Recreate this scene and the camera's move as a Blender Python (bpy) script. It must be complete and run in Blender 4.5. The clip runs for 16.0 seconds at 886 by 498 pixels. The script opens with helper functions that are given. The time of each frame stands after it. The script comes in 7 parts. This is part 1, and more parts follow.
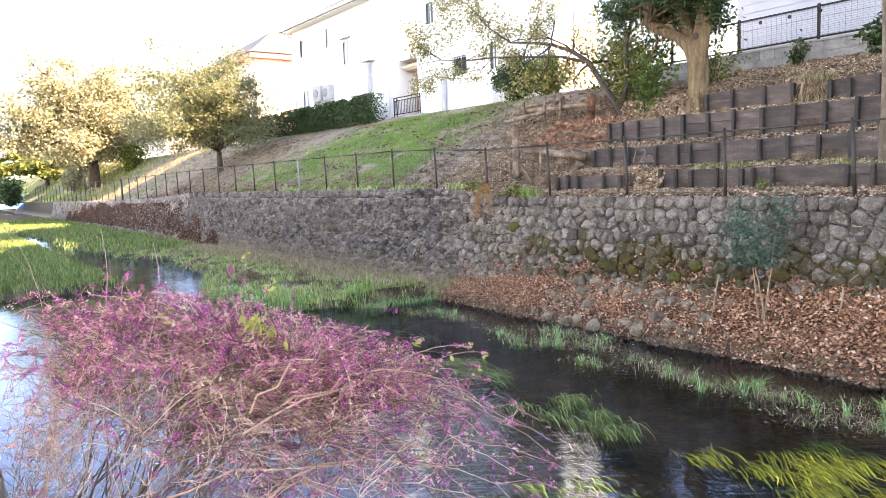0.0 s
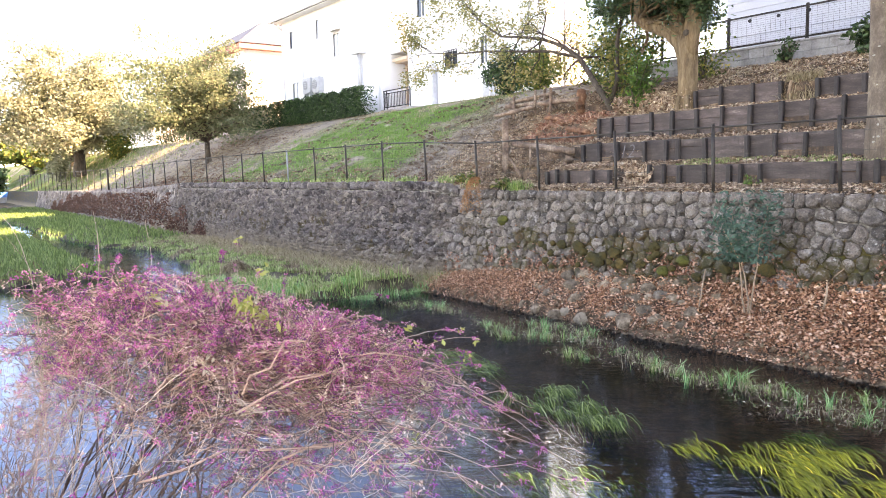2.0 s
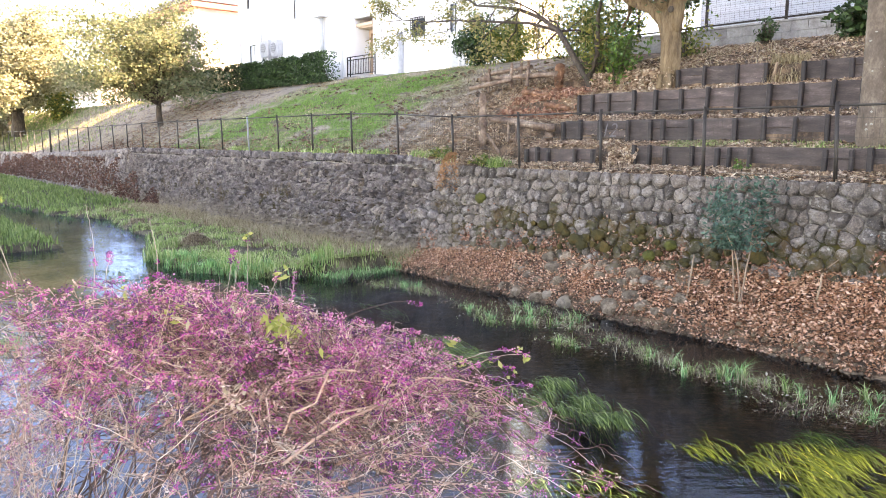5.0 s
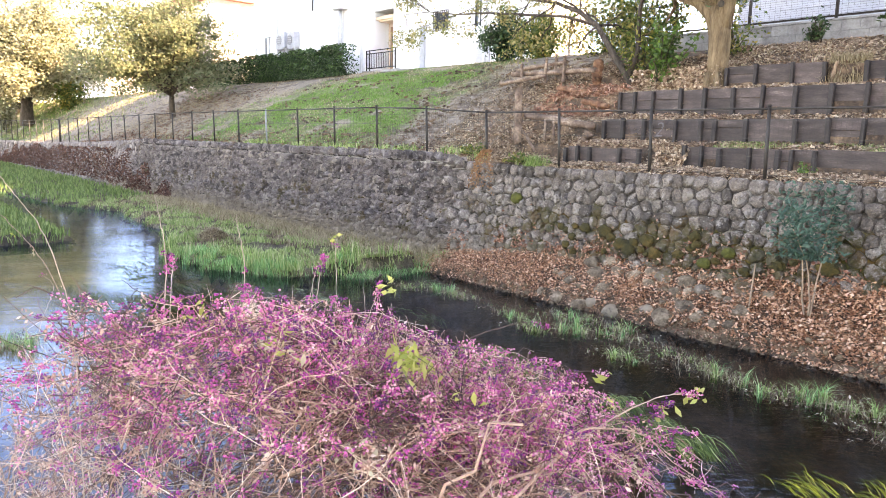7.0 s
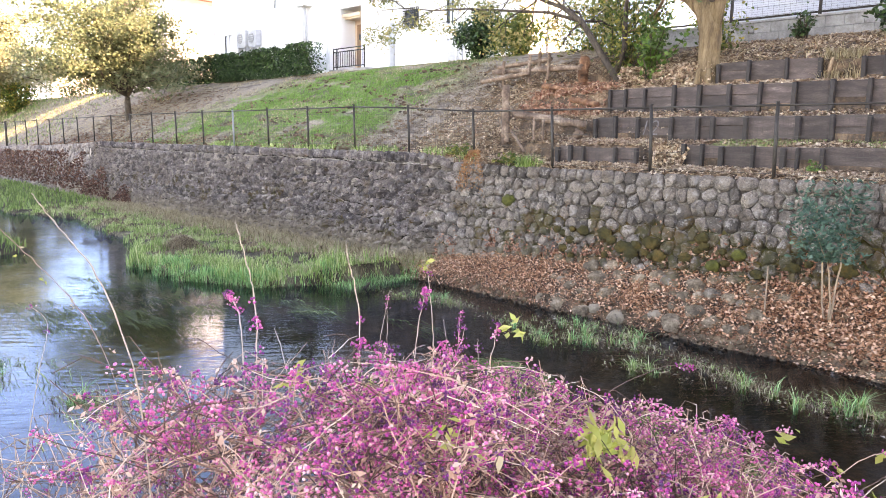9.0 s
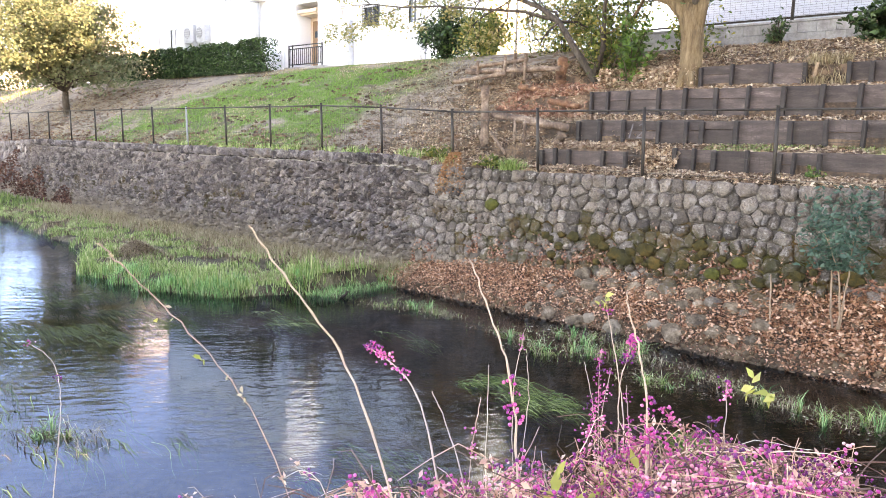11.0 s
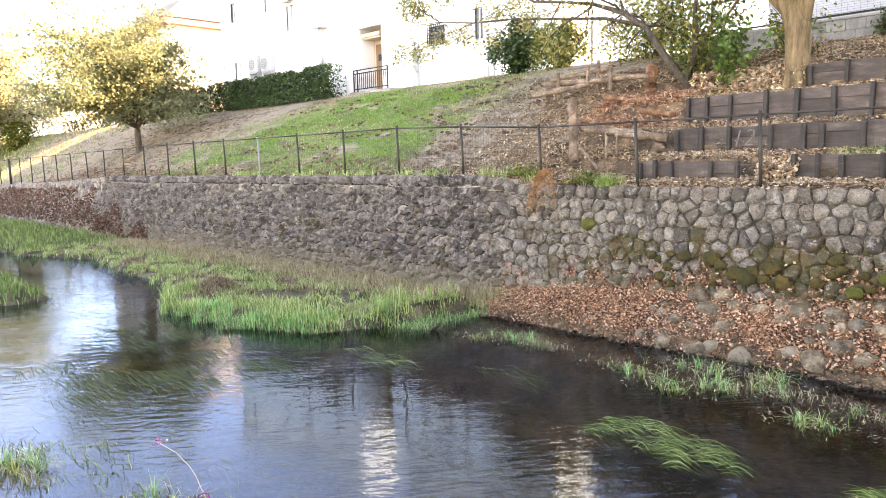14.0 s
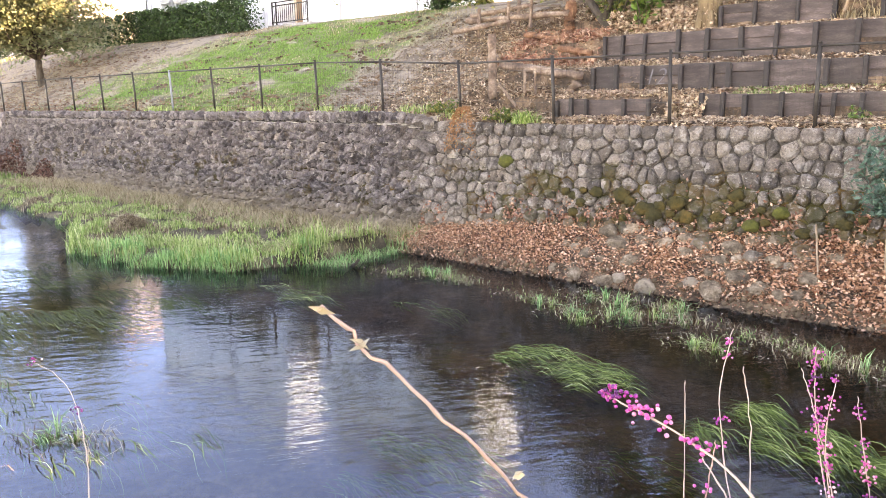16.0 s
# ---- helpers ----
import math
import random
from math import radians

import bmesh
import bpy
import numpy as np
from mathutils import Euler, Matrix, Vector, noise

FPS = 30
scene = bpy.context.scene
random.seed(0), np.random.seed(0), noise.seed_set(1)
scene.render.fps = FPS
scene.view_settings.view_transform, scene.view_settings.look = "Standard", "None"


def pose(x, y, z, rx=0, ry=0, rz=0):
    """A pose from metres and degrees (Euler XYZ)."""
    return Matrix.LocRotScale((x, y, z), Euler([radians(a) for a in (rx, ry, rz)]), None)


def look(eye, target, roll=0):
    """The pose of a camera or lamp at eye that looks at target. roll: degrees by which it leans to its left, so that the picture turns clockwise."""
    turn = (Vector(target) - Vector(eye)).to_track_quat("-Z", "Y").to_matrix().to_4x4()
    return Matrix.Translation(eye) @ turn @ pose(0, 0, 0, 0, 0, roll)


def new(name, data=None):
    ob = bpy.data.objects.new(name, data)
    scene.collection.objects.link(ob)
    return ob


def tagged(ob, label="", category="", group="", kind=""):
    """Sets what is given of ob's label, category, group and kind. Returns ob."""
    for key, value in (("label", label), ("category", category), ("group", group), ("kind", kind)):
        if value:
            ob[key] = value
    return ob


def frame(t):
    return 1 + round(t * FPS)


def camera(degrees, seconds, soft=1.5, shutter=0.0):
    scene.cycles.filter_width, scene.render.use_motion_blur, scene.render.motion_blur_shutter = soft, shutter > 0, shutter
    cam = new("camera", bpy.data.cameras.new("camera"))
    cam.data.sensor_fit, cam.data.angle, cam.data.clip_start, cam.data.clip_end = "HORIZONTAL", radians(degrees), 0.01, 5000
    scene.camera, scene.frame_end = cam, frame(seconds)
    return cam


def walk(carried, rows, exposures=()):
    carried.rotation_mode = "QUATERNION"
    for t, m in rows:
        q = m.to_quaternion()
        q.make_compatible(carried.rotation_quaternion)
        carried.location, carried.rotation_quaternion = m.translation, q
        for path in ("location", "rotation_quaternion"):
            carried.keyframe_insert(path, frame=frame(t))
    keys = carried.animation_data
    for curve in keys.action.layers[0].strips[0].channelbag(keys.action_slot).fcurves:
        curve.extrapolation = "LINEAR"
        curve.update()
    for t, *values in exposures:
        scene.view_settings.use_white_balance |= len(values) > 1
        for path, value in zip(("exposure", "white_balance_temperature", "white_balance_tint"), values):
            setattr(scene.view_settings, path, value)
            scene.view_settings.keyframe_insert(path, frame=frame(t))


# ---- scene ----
cam = camera(63.6, 16.0, soft=0.6)
PATH = [
    (0, (0.111, 0.056, 2.753), (-1.493, 1.233, 2.55), -2.1),
    (0.5, (0.106, -0.002, 2.698), (-1.493, 1.183, 2.496), -1.6),
    (1, (0.111, 0.019, 2.687), (-1.483, 1.207, 2.474), -1.5),
    (1.5, (0.121, 0.032, 2.697), (-1.464, 1.233, 2.483), -1.4),
    (2, (0.115, 0.016, 2.704), (-1.468, 1.22, 2.486), -1.3),
    (2.5, (0.148, -0.086, 2.721), (-1.421, 1.128, 2.469), -0.8),
    (3, (0.042, -0.074, 2.737), (-1.477, 1.205, 2.497), -0.5),
    (3.5, (-0.098, -0.074, 2.825), (-1.575, 1.25, 2.562), -0.4),
    (4, (-0.275, -0.062, 2.762), (-1.776, 1.227, 2.47), 0.6),
    (4.2, (-0.334, -0.027, 2.776), (-1.847, 1.249, 2.487), 0.3),
    (6.3, (-1.174, -0.117, 2.869), (-2.607, 1.237, 2.532), -0.1),
    (6.5, (-1.269, -0.064, 2.863), (-2.743, 1.249, 2.539), -0.7),
    (7, (-1.543, -0.031, 2.763), (-3.036, 1.265, 2.455), 1.4),
    (7.5, (-1.731, -0.103, 2.829), (-3.167, 1.251, 2.507), -0.1),
    (8, (-1.996, -0.12, 2.815), (-3.413, 1.249, 2.476), 0.8),
    (8.5, (-2.249, -0.06, 2.772), (-3.68, 1.303, 2.459), 0.8),
    (9, (-2.432, -0.06, 2.759), (-3.845, 1.323, 2.453), 0.9),
    (9.2, (-2.52, 0.038, 2.73), (-3.922, 1.434, 2.434), 1.2),
    (11.3, (-3.491, -0.122, 2.74), (-4.766, 1.389, 2.44), 1.1),
    (11.5, (-3.551, -0.121, 2.763), (-4.816, 1.398, 2.46), 0.8),
    (12, (-3.771, -0.096, 2.755), (-5.051, 1.408, 2.438), -0.1),
    (12.5, (-3.987, -0.078, 2.741), (-5.297, 1.402, 2.436), 0.8),
    (13, (-4.184, -0.002, 2.746), (-5.558, 1.423, 2.46), -0.6),
    (13.5, (-4.284, -0.007, 2.763), (-5.672, 1.408, 2.497), 0.0),
    (14, (-4.356, 0.047, 2.762), (-5.772, 1.437, 2.514), -1.3),
    (14.5, (-4.405, 0.089, 2.764), (-5.83, 1.468, 2.507), -0.9),
    (15, (-4.374, 0.072, 2.747), (-5.779, 1.466, 2.457), -0.2),
    (15.5, (-4.294, 0.098, 2.715), (-5.611, 1.562, 2.363), -0.5),
    (16, (-4.197, 0.125, 2.672), (-5.451, 1.628, 2.262), -0.6),
]
walk(cam, [(t, look(eye, target, roll)) for t, eye, target, roll in PATH], exposures=[(0, 3.66, 14300, 25), (7, 3.83, 14700, 24), (9, 3.83, 15000, 25), (12, 4.02, 17500, 25), (14.5, 4.08, 20000, 24), (16, 4.18, 20000, 29)])

# ---------- world, sun, exposure ----------
SUN_EL, SUN_AZ = 27.0, 55.0          # elevation; bearing of the sun from +y towards +x
world = bpy.data.worlds.new("sky")
scene.world = world
world.use_nodes = True
wn = world.node_tree
sky = wn.nodes.new("ShaderNodeTexSky")
sky.sky_type = "NISHITA"
sky.sun_disc = False
sky.sun_elevation = radians(SUN_EL)
sky.sun_rotation = radians(SUN_AZ)
sky.altitude = 1200
sky.air_density, sky.dust_density, sky.ozone_density = 0.6, 0.0, 2.6
wn.links.new(sky.outputs[0], wn.nodes["Background"].inputs[0])
wn.nodes["Background"].inputs[1].default_value = 0.15
sun_data = bpy.data.lights.new("sun", "SUN")
sun_data.energy, sun_data.angle, sun_data.color = 3.2, radians(0.55), (1.0, 0.97, 0.92)
sun = new("sun", sun_data)
sd = Vector((math.sin(radians(SUN_AZ)) * math.cos(radians(SUN_EL)), math.cos(radians(SUN_AZ)) * math.cos(radians(SUN_EL)), math.sin(radians(SUN_EL))))
sun.matrix_world = look(sd * 60, (0, 0, 0))

# ---------- mesh helpers ----------
RNG = np.random.default_rng(7)


def mesh_of(name, V, F, material=None, smooth=False):
    """A mesh from vertices and faces (an array of equal faces, or a list of mixed ones)."""
    me = bpy.data.meshes.new(name)
    if isinstance(F, np.ndarray):
        V = np.asarray(V, dtype=np.float32)
        n, k = F.shape
        me.vertices.add(len(V))
        me.vertices.foreach_set("co", V.ravel())
        me.loops.add(n * k)
        me.loops.foreach_set("vertex_index", F.astype(np.int32).ravel())
        me.polygons.add(n)
        me.polygons.foreach_set("loop_start", np.arange(0, n * k, k, dtype=np.int32))
        me.update(calc_edges=True)
        me.validate()
    else:
        me.from_pydata([tuple(v) for v in V], [], F)
        me.update()
    if smooth:
        me.polygons.foreach_set("use_smooth", np.ones(len(me.polygons), dtype=bool))
    if material:
        me.materials.append(material)
    return me


def solid(name, V, F, material, parent=None, label="", smooth=False):
    ob = new(name, mesh_of(name, V, F, material, smooth))
    if parent:
        ob.parent = parent
    if label:
        ob["label"] = label
    return ob


def part(name, bm, material, parent, label="", smooth=False):
    me = bpy.data.meshes.new(name)
    bm.to_mesh(me)
    bm.free()
    if smooth:
        me.polygons.foreach_set("use_smooth", np.ones(len(me.polygons), dtype=bool))
    me.materials.append(material)
    ob = new(name, me)
    ob.parent = parent
    if label:
        ob["label"] = label
    return ob


def box_bm(lo, hi, bevel=0.0, bm=None):
    bm = bm or bmesh.new()
    c = [(a + b) / 2 for a, b in zip(lo, hi)]
    s = [b - a for a, b in zip(lo, hi)]
    r = bmesh.ops.create_cube(bm, size=1, matrix=Matrix.Translation(c) @ Matrix.Diagonal((*s, 1)))
    if bevel:
        edges = list({e for v in r["verts"] for e in v.link_edges})
        bmesh.ops.bevel(bm, geom=edges, offset=bevel, segments=1, affect="EDGES")
    return bm


def tube(points, radii, sides=6, cap=True):
    """Vertices and faces of a tapering tube along points."""
    P = [Vector(p) for p in points]
    V, F = [], []
    prev = Vector((0.31, 0.17, 0.93))
    for i, p in enumerate(P):
        d = (P[min(i + 1, len(P) - 1)] - P[max(i - 1, 0)])
        d = d.normalized() if d.length > 1e-6 else Vector((0, 0, 1))
        a = d.cross(prev)
        if a.length < 1e-3:
            a = d.orthogonal()
        a.normalize()
        b = d.cross(a)
        r = radii[i] if hasattr(radii, "__len__") else radii
        for k in range(sides):
            w = 2 * math.pi * k / sides
            V.append(p + (a * math.cos(w) + b * math.sin(w)) * r)
    for i in range(len(P) - 1):
        for k in range(sides):
            j = (k + 1) % sides
            F.append((i * sides + k, i * sides + j, (i + 1) * sides + j, (i + 1) * sides + k))
    if cap:
        F.append(tuple(range(sides - 1, -1, -1)))
        F.append(tuple((len(P) - 1) * sides + k for k in range(sides)))
    return V, F


class Soup:
    """Gathers pieces into one mesh."""

    def __init__(self):
        self.V, self.F = [], []

    def add(self, V, F):
        o = len(self.V)
        self.V.extend(V)
        self.F.extend(tuple(i + o for i in f) for f in F)

    def box(self, lo, hi):
        (x0, y0, z0), (x1, y1, z1) = lo, hi
        self.add([(x0, y0, z0), (x1, y0, z0), (x1, y1, z0), (x0, y1, z0), (x0, y0, z1), (x1, y0, z1), (x1, y1, z1), (x0, y1, z1)],
                 [(3, 2, 1, 0), (4, 5, 6, 7), (0, 1, 5, 4), (1, 2, 6, 5), (2, 3, 7, 6), (3, 0, 4, 7)])

    def done(self, name, material, parent=None, label="", smooth=False):
        return solid(name, self.V, self.F, material, parent, label, smooth)


def empty(name, at=(0, 0, 0)):
    ob = new(name)
    ob.location = at
    ob.empty_display_size = 0.2
    return ob


def leaf_quads(P, size, flat=0.0, aspect=0.55, rng=RNG, droop=0.0):
    """Small folded leaves at the points P: two triangles each. flat: how far they lie level."""
    n = len(P)
    size = np.broadcast_to(np.asarray(size, dtype=float), (n,)) * rng.uniform(0.7, 1.3, n)
    d = rng.normal(size=(n, 3))
    d[:, 2] = d[:, 2] * (1 - flat) - droop
    d /= np.linalg.norm(d, axis=1)[:, None] + 1e-9
    up = rng.normal(size=(n, 3)) * (1 - flat)
    up[:, 2] += flat * 2.2
    s = np.cross(d, up)
    s /= np.linalg.norm(s, axis=1)[:, None] + 1e-9
    nn = np.cross(s, d)
    L = size[:, None]
    a, b = P - d * L * 0.5, P + d * L * 0.5
    fold = nn * L * rng.uniform(-0.1, 0.25, (n, 1))
    l = P + s * L * aspect * 0.5 + fold
    r = P - s * L * aspect * 0.5 + fold
    V = np.stack([a, l, b, r], axis=1).reshape(-1, 3)
    return V, np.arange(4 * n).reshape(-1, 4)


def blades(P, height, width, lean=0.35, rng=RNG, toward=None):
    """Grass blades rooted at P: two quads each, bending over."""
    n = len(P)
    h = np.broadcast_to(np.asarray(height, dtype=float), (n,)) * rng.uniform(0.55, 1.25, n)
    w = np.broadcast_to(np.asarray(width, dtype=float), (n,))
    ang = rng.uniform(0, 2 * np.pi, n)
    dirn = np.stack([np.cos(ang), np.sin(ang), np.zeros(n)], 1)
    if toward is not None:
        dirn = dirn * 0.35 + np.asarray(toward)[None, :]
        dirn /= np.linalg.norm(dirn, axis=1)[:, None] + 1e-9
    side = np.stack([-dirn[:, 1], dirn[:, 0], np.zeros(n)], 1) * (w / 2)[:, None]
    k = rng.uniform(0.3, 1.0, n) * lean
    up = np.array([0, 0, 1.0])
    m = P + up * (h * 0.55)[:, None] + dirn * (h * 0.25 * k)[:, None]
    t = P + up * (h * (1 - 0.35 * k))[:, None] + dirn * (h * 0.9 * k)[:, None]
    V = np.stack([P - side, P + side, m + side * 0.85, m - side * 0.85, t + side * 0.12, t - side * 0.12], 1).reshape(-1, 3)
    q = np.array([[0, 1, 2, 3], [3, 2, 4, 5]])
    F = (np.arange(n)[:, None, None] * 6 + q[None]).reshape(-1, 4)
    return V, F


# ---------- materials ----------
def material(name):
    m = bpy.data.materials.new(name)
    m.use_nodes = True
    return m, m.node_tree, m.node_tree.nodes["Principled BSDF"]


def ramp_node(nt, stops, fac):
    r = nt.nodes.new("ShaderNodeValToRGB")
    el = r.color_ramp.elements
    while len(el) < len(stops):
        el.new(0.5)
    for e, (p, c) in zip(el, stops):
        e.position, e.color = p, (*c, 1)
    nt.links.new(fac, r.inputs[0])
    return r.outputs[0]


def noise_node(nt, scale, detail=4, rough=0.6, vec=None, stretch=None):
    n = nt.nodes.new("ShaderNodeTexNoise")
    n.inputs["Scale"].default_value, n.inputs["Detail"].default_value, n.inputs["Roughness"].default_value = scale, detail, rough
    if vec is None:
        vec = nt.nodes.new("ShaderNodeNewGeometry").outputs["Position"]
    if stretch:
        mp = nt.nodes.new("ShaderNodeMapping")
        mp.inputs["Scale"].default_value = stretch
        nt.links.new(vec, mp.inputs[0])
        vec = mp.outputs[0]
    nt.links.new(vec, n.inputs["Vector"])
    return n.outputs["Fac"]


def math_node(nt, op, a, b=0.0, c=None):
    n = nt.nodes.new("ShaderNodeMath")
    n.operation = op
    for i, v in enumerate((a, b) if c is None else (a, b, c)):
        if isinstance(v, (int, float)):
            n.inputs[i].default_value = v
        else:
            nt.links.new(v, n.inputs[i])
    return n.outputs[0]


def mix_node(nt, fac, a, b, mode="MIX"):
    n = nt.nodes.new("ShaderNodeMix")
    n.data_type, n.blend_type = "RGBA", mode
    for sock, v in ((n.inputs[0], fac), (n.inputs[6], a), (n.inputs[7], b)):
        if isinstance(v, (int, float)):
            sock.default_value = v
        elif isinstance(v, tuple):
            sock.default_value = (*v, 1)
        else:
            nt.links.new(v, sock)
    return n.outputs[2]


def step_node(nt, v, lo, hi):
    n = nt.nodes.new("ShaderNodeMapRange")
    n.interpolation_type = "SMOOTHSTEP"
    nt.links.new(v, n.inputs[0])
    n.inputs[1].default_value, n.inputs[2].default_value = lo, hi
    return n.outputs[0]


def bump_node(nt, bsdf, height, strength, dist=0.02):
    b = nt.nodes.new("ShaderNodeBump")
    b.inputs["Strength"].default_value, b.inputs["Distance"].default_value = strength, dist
    nt.links.new(height, b.inputs["Height"])
    nt.links.new(b.outputs[0], bsdf.inputs["Normal"])


def surface(name, stops, scale=3.0, fine=25.0, rough=0.8, bump=0.4, dist=0.01, metal=0.0, vary=0.0, stretch=None, island=False):
    """A material with two scales of variation; vary: difference from piece to piece."""
    m, nt, bs = material(name)
    a = noise_node(nt, scale, 5, 0.6, stretch=stretch)
    b = noise_node(nt, fine, 4, 0.7, stretch=stretch)
    f = math_node(nt, "ADD", math_node(nt, "MULTIPLY", a, 0.65), math_node(nt, "MULTIPLY", b, 0.35))
    f = step_node(nt, f, 0.3, 0.7)
    col = ramp_node(nt, stops, f)
    if vary:
        rnd = nt.nodes.new("ShaderNodeNewGeometry").outputs["Random Per Island"] if island else nt.nodes.new("ShaderNodeObjectInfo").outputs["Random"]
        k = math_node(nt, "MULTIPLY_ADD", rnd, 2 * vary, 1 - vary)
        cc = nt.nodes.new("ShaderNodeCombineColor")
        for i in range(3):
            nt.links.new(k, cc.inputs[i])
        col = mix_node(nt, 1.0, col, cc.outputs[0], "MULTIPLY")
    nt.links.new(col, bs.inputs["Base Color"])
    bs.inputs["Roughness"].default_value, bs.inputs["Metallic"].default_value = rough, metal
    if bump:
        bump_node(nt, bs, f, bump, dist)
    return m


def foliage(name, stops, rough=0.5, through_light=0.35):
    """Leaves: each takes its own colour from the stops; some light passes through."""
    m, nt, bs = material(name)
    rnd = nt.nodes.new("ShaderNodeNewGeometry").outputs["Random Per Island"]
    big = noise_node(nt, 0.9, 3)
    f = math_node(nt, "ADD", math_node(nt, "MULTIPLY", rnd, 0.75), math_node(nt, "MULTIPLY", big, 0.3))
    col = ramp_node(nt, stops, f)
    nt.links.new(col, bs.inputs["Base Color"])
    bs.inputs["Roughness"].default_value = rough
    bs.inputs["Specular IOR Level"].default_value = 0.35
    tr = nt.nodes.new("ShaderNodeBsdfTranslucent")
    nt.links.new(col, tr.inputs[0])
    mx = nt.nodes.new("ShaderNodeMixShader")
    mx.inputs[0].default_value = through_light
    nt.links.new(bs.outputs[0], mx.inputs[1])
    nt.links.new(tr.outputs[0], mx.inputs[2])
    nt.links.new(mx.outputs[0], nt.nodes["Material Output"].inputs[0])
    return m


def moss_layer(nt, x, z, col, lo=0.55, amount=0.95):
    """Olive and rusty moss in uneven patches over the damp lower courses."""
    band = math_node(nt, "MULTIPLY", step_node(nt, z, 0.3, 0.75), math_node(nt, "SUBTRACT", 1.0, step_node(nt, z, 1.2, 1.85)))
    side = math_node(nt, "MULTIPLY", math_node(nt, "MULTIPLY_ADD", step_node(nt, x, -12.8, -10.0), 0.7, 0.3), band)
    k = math_node(nt, "ADD", noise_node(nt, 2.3, 5, 0.7), math_node(nt, "MULTIPLY", side, 0.16))
    mossy = math_node(nt, "MULTIPLY", step_node(nt, k, lo, lo + 0.06), step_node(nt, side, 0.05, 0.3))
    mossy = math_node(nt, "MULTIPLY", mossy, step_node(nt, noise_node(nt, 17, 5, 0.75), 0.36, 0.5))
    tint = ramp_node(nt, [(0.35, (0.035, 0.036, 0.004)), (0.5, (0.075, 0.055, 0.005)), (0.62, (0.12, 0.056, 0.008))], noise_node(nt, 3.2, 3))
    return mix_node(nt, math_node(nt, "MULTIPLY", mossy, amount), col, tint)


def stone_material(name, island):
    """Mottled andesite: every stone its own grey, pitted, speckled with lichen, mossy in the damp courses."""
    m, nt, bs = material(name)
    pos = nt.nodes.new("ShaderNodeNewGeometry")
    rnd = pos.outputs["Random Per Island"] if island else nt.nodes.new("ShaderNodeObjectInfo").outputs["Random"]
    sep = nt.nodes.new("ShaderNodeSeparateXYZ")
    nt.links.new(pos.outputs["Position"], sep.inputs[0])
    x, z = sep.outputs[0], sep.outputs[2]
    older = math_node(nt, "SUBTRACT", 1.0, step_node(nt, x, -14.5, -12.0))
    young = ramp_node(nt, [(0.0, (0.09, 0.072, 0.061)), (0.3, (0.185, 0.146, 0.122)), (0.55, (0.265, 0.208, 0.174)), (0.8, (0.205, 0.172, 0.152)), (1.0, (0.37, 0.3, 0.252))], rnd)
    old = ramp_node(nt, [(0.0, (0.10, 0.083, 0.085)), (0.3, (0.2, 0.165, 0.165)), (0.55, (0.285, 0.235, 0.22)), (0.8, (0.225, 0.19, 0.19)), (1.0, (0.44, 0.365, 0.325))], rnd)
    col = mix_node(nt, older, young, old)
    blot, grain, fine = noise_node(nt, 7, 5, 0.7), noise_node(nt, 34, 5, 0.75), noise_node(nt, 95, 3, 0.7)
    # coarse mottling, then fine grain, each over a wide range of tone
    tone = ramp_node(nt, [(0.3, (0.36, 0.33, 0.32)), (0.5, (0.95, 0.95, 0.95)), (0.68, (1.65, 1.62, 1.6))], grain)
    col = mix_node(nt, 0.9, col, mix_node(nt, 1.0, col, tone, "MULTIPLY"))
    tone = ramp_node(nt, [(0.32, (0.55, 0.53, 0.52)), (0.5, (1.0, 1.0, 1.0)), (0.66, (1.4, 1.38, 1.36))], fine)
    col = mix_node(nt, 0.7, col, mix_node(nt, 1.0, col, tone, "MULTIPLY"))
    col = mix_node(nt, math_node(nt, "MULTIPLY", step_node(nt, blot, 0.53, 0.63), 0.7), col, (0.46, 0.4, 0.36))
    col = mix_node(nt, math_node(nt, "MULTIPLY", step_node(nt, blot, 0.47, 0.36), 0.75), col, (0.055, 0.043, 0.037))
    lichen = math_node(nt, "MULTIPLY", step_node(nt, noise_node(nt, 21, 3, 0.6), 0.62, 0.67), step_node(nt, noise_node(nt, 2.1, 3), 0.42, 0.6))
    col = mix_node(nt, math_node(nt, "MULTIPLY", lichen, 0.7), col, (0.6, 0.57, 0.51))
    col = moss_layer(nt, x, z, col, 0.61, 0.85)
    # rusty and ochre runs down the older face
    rust = math_node(nt, "MULTIPLY", step_node(nt, noise_node(nt, 1.5, 4, 0.65, stretch=(2.2, 1.0, 0.3)), 0.57, 0.66), step_node(nt, grain, 0.35, 0.6))
    col = mix_node(nt, math_node(nt, "MULTIPLY", rust, math_node(nt, "MULTIPLY_ADD", older, 0.35, 0.2)), col, (0.24, 0.15, 0.08))
    # warm dirt washed over the foot
    foot = math_node(nt, "MULTIPLY", math_node(nt, "MULTIPLY", math_node(nt, "SUBTRACT", 1.0, step_node(nt, z, 0.25, 0.95)), step_node(nt, x, -42.0, -33.0)), step_node(nt, blot, 0.25, 0.55))
    col = mix_node(nt, math_node(nt, "MULTIPLY", foot, 0.85), col, (0.4, 0.31, 0.22))
    nt.links.new(col, bs.inputs["Base Color"])
    bs.inputs["Roughness"].default_value = 0.72
    h = math_node(nt, "ADD", math_node(nt, "ADD", grain, math_node(nt, "MULTIPLY", blot, 1.2)), math_node(nt, "MULTIPLY", fine, 0.35))
    bump_node(nt, bs, h, 1.0, 0.05)
    return m


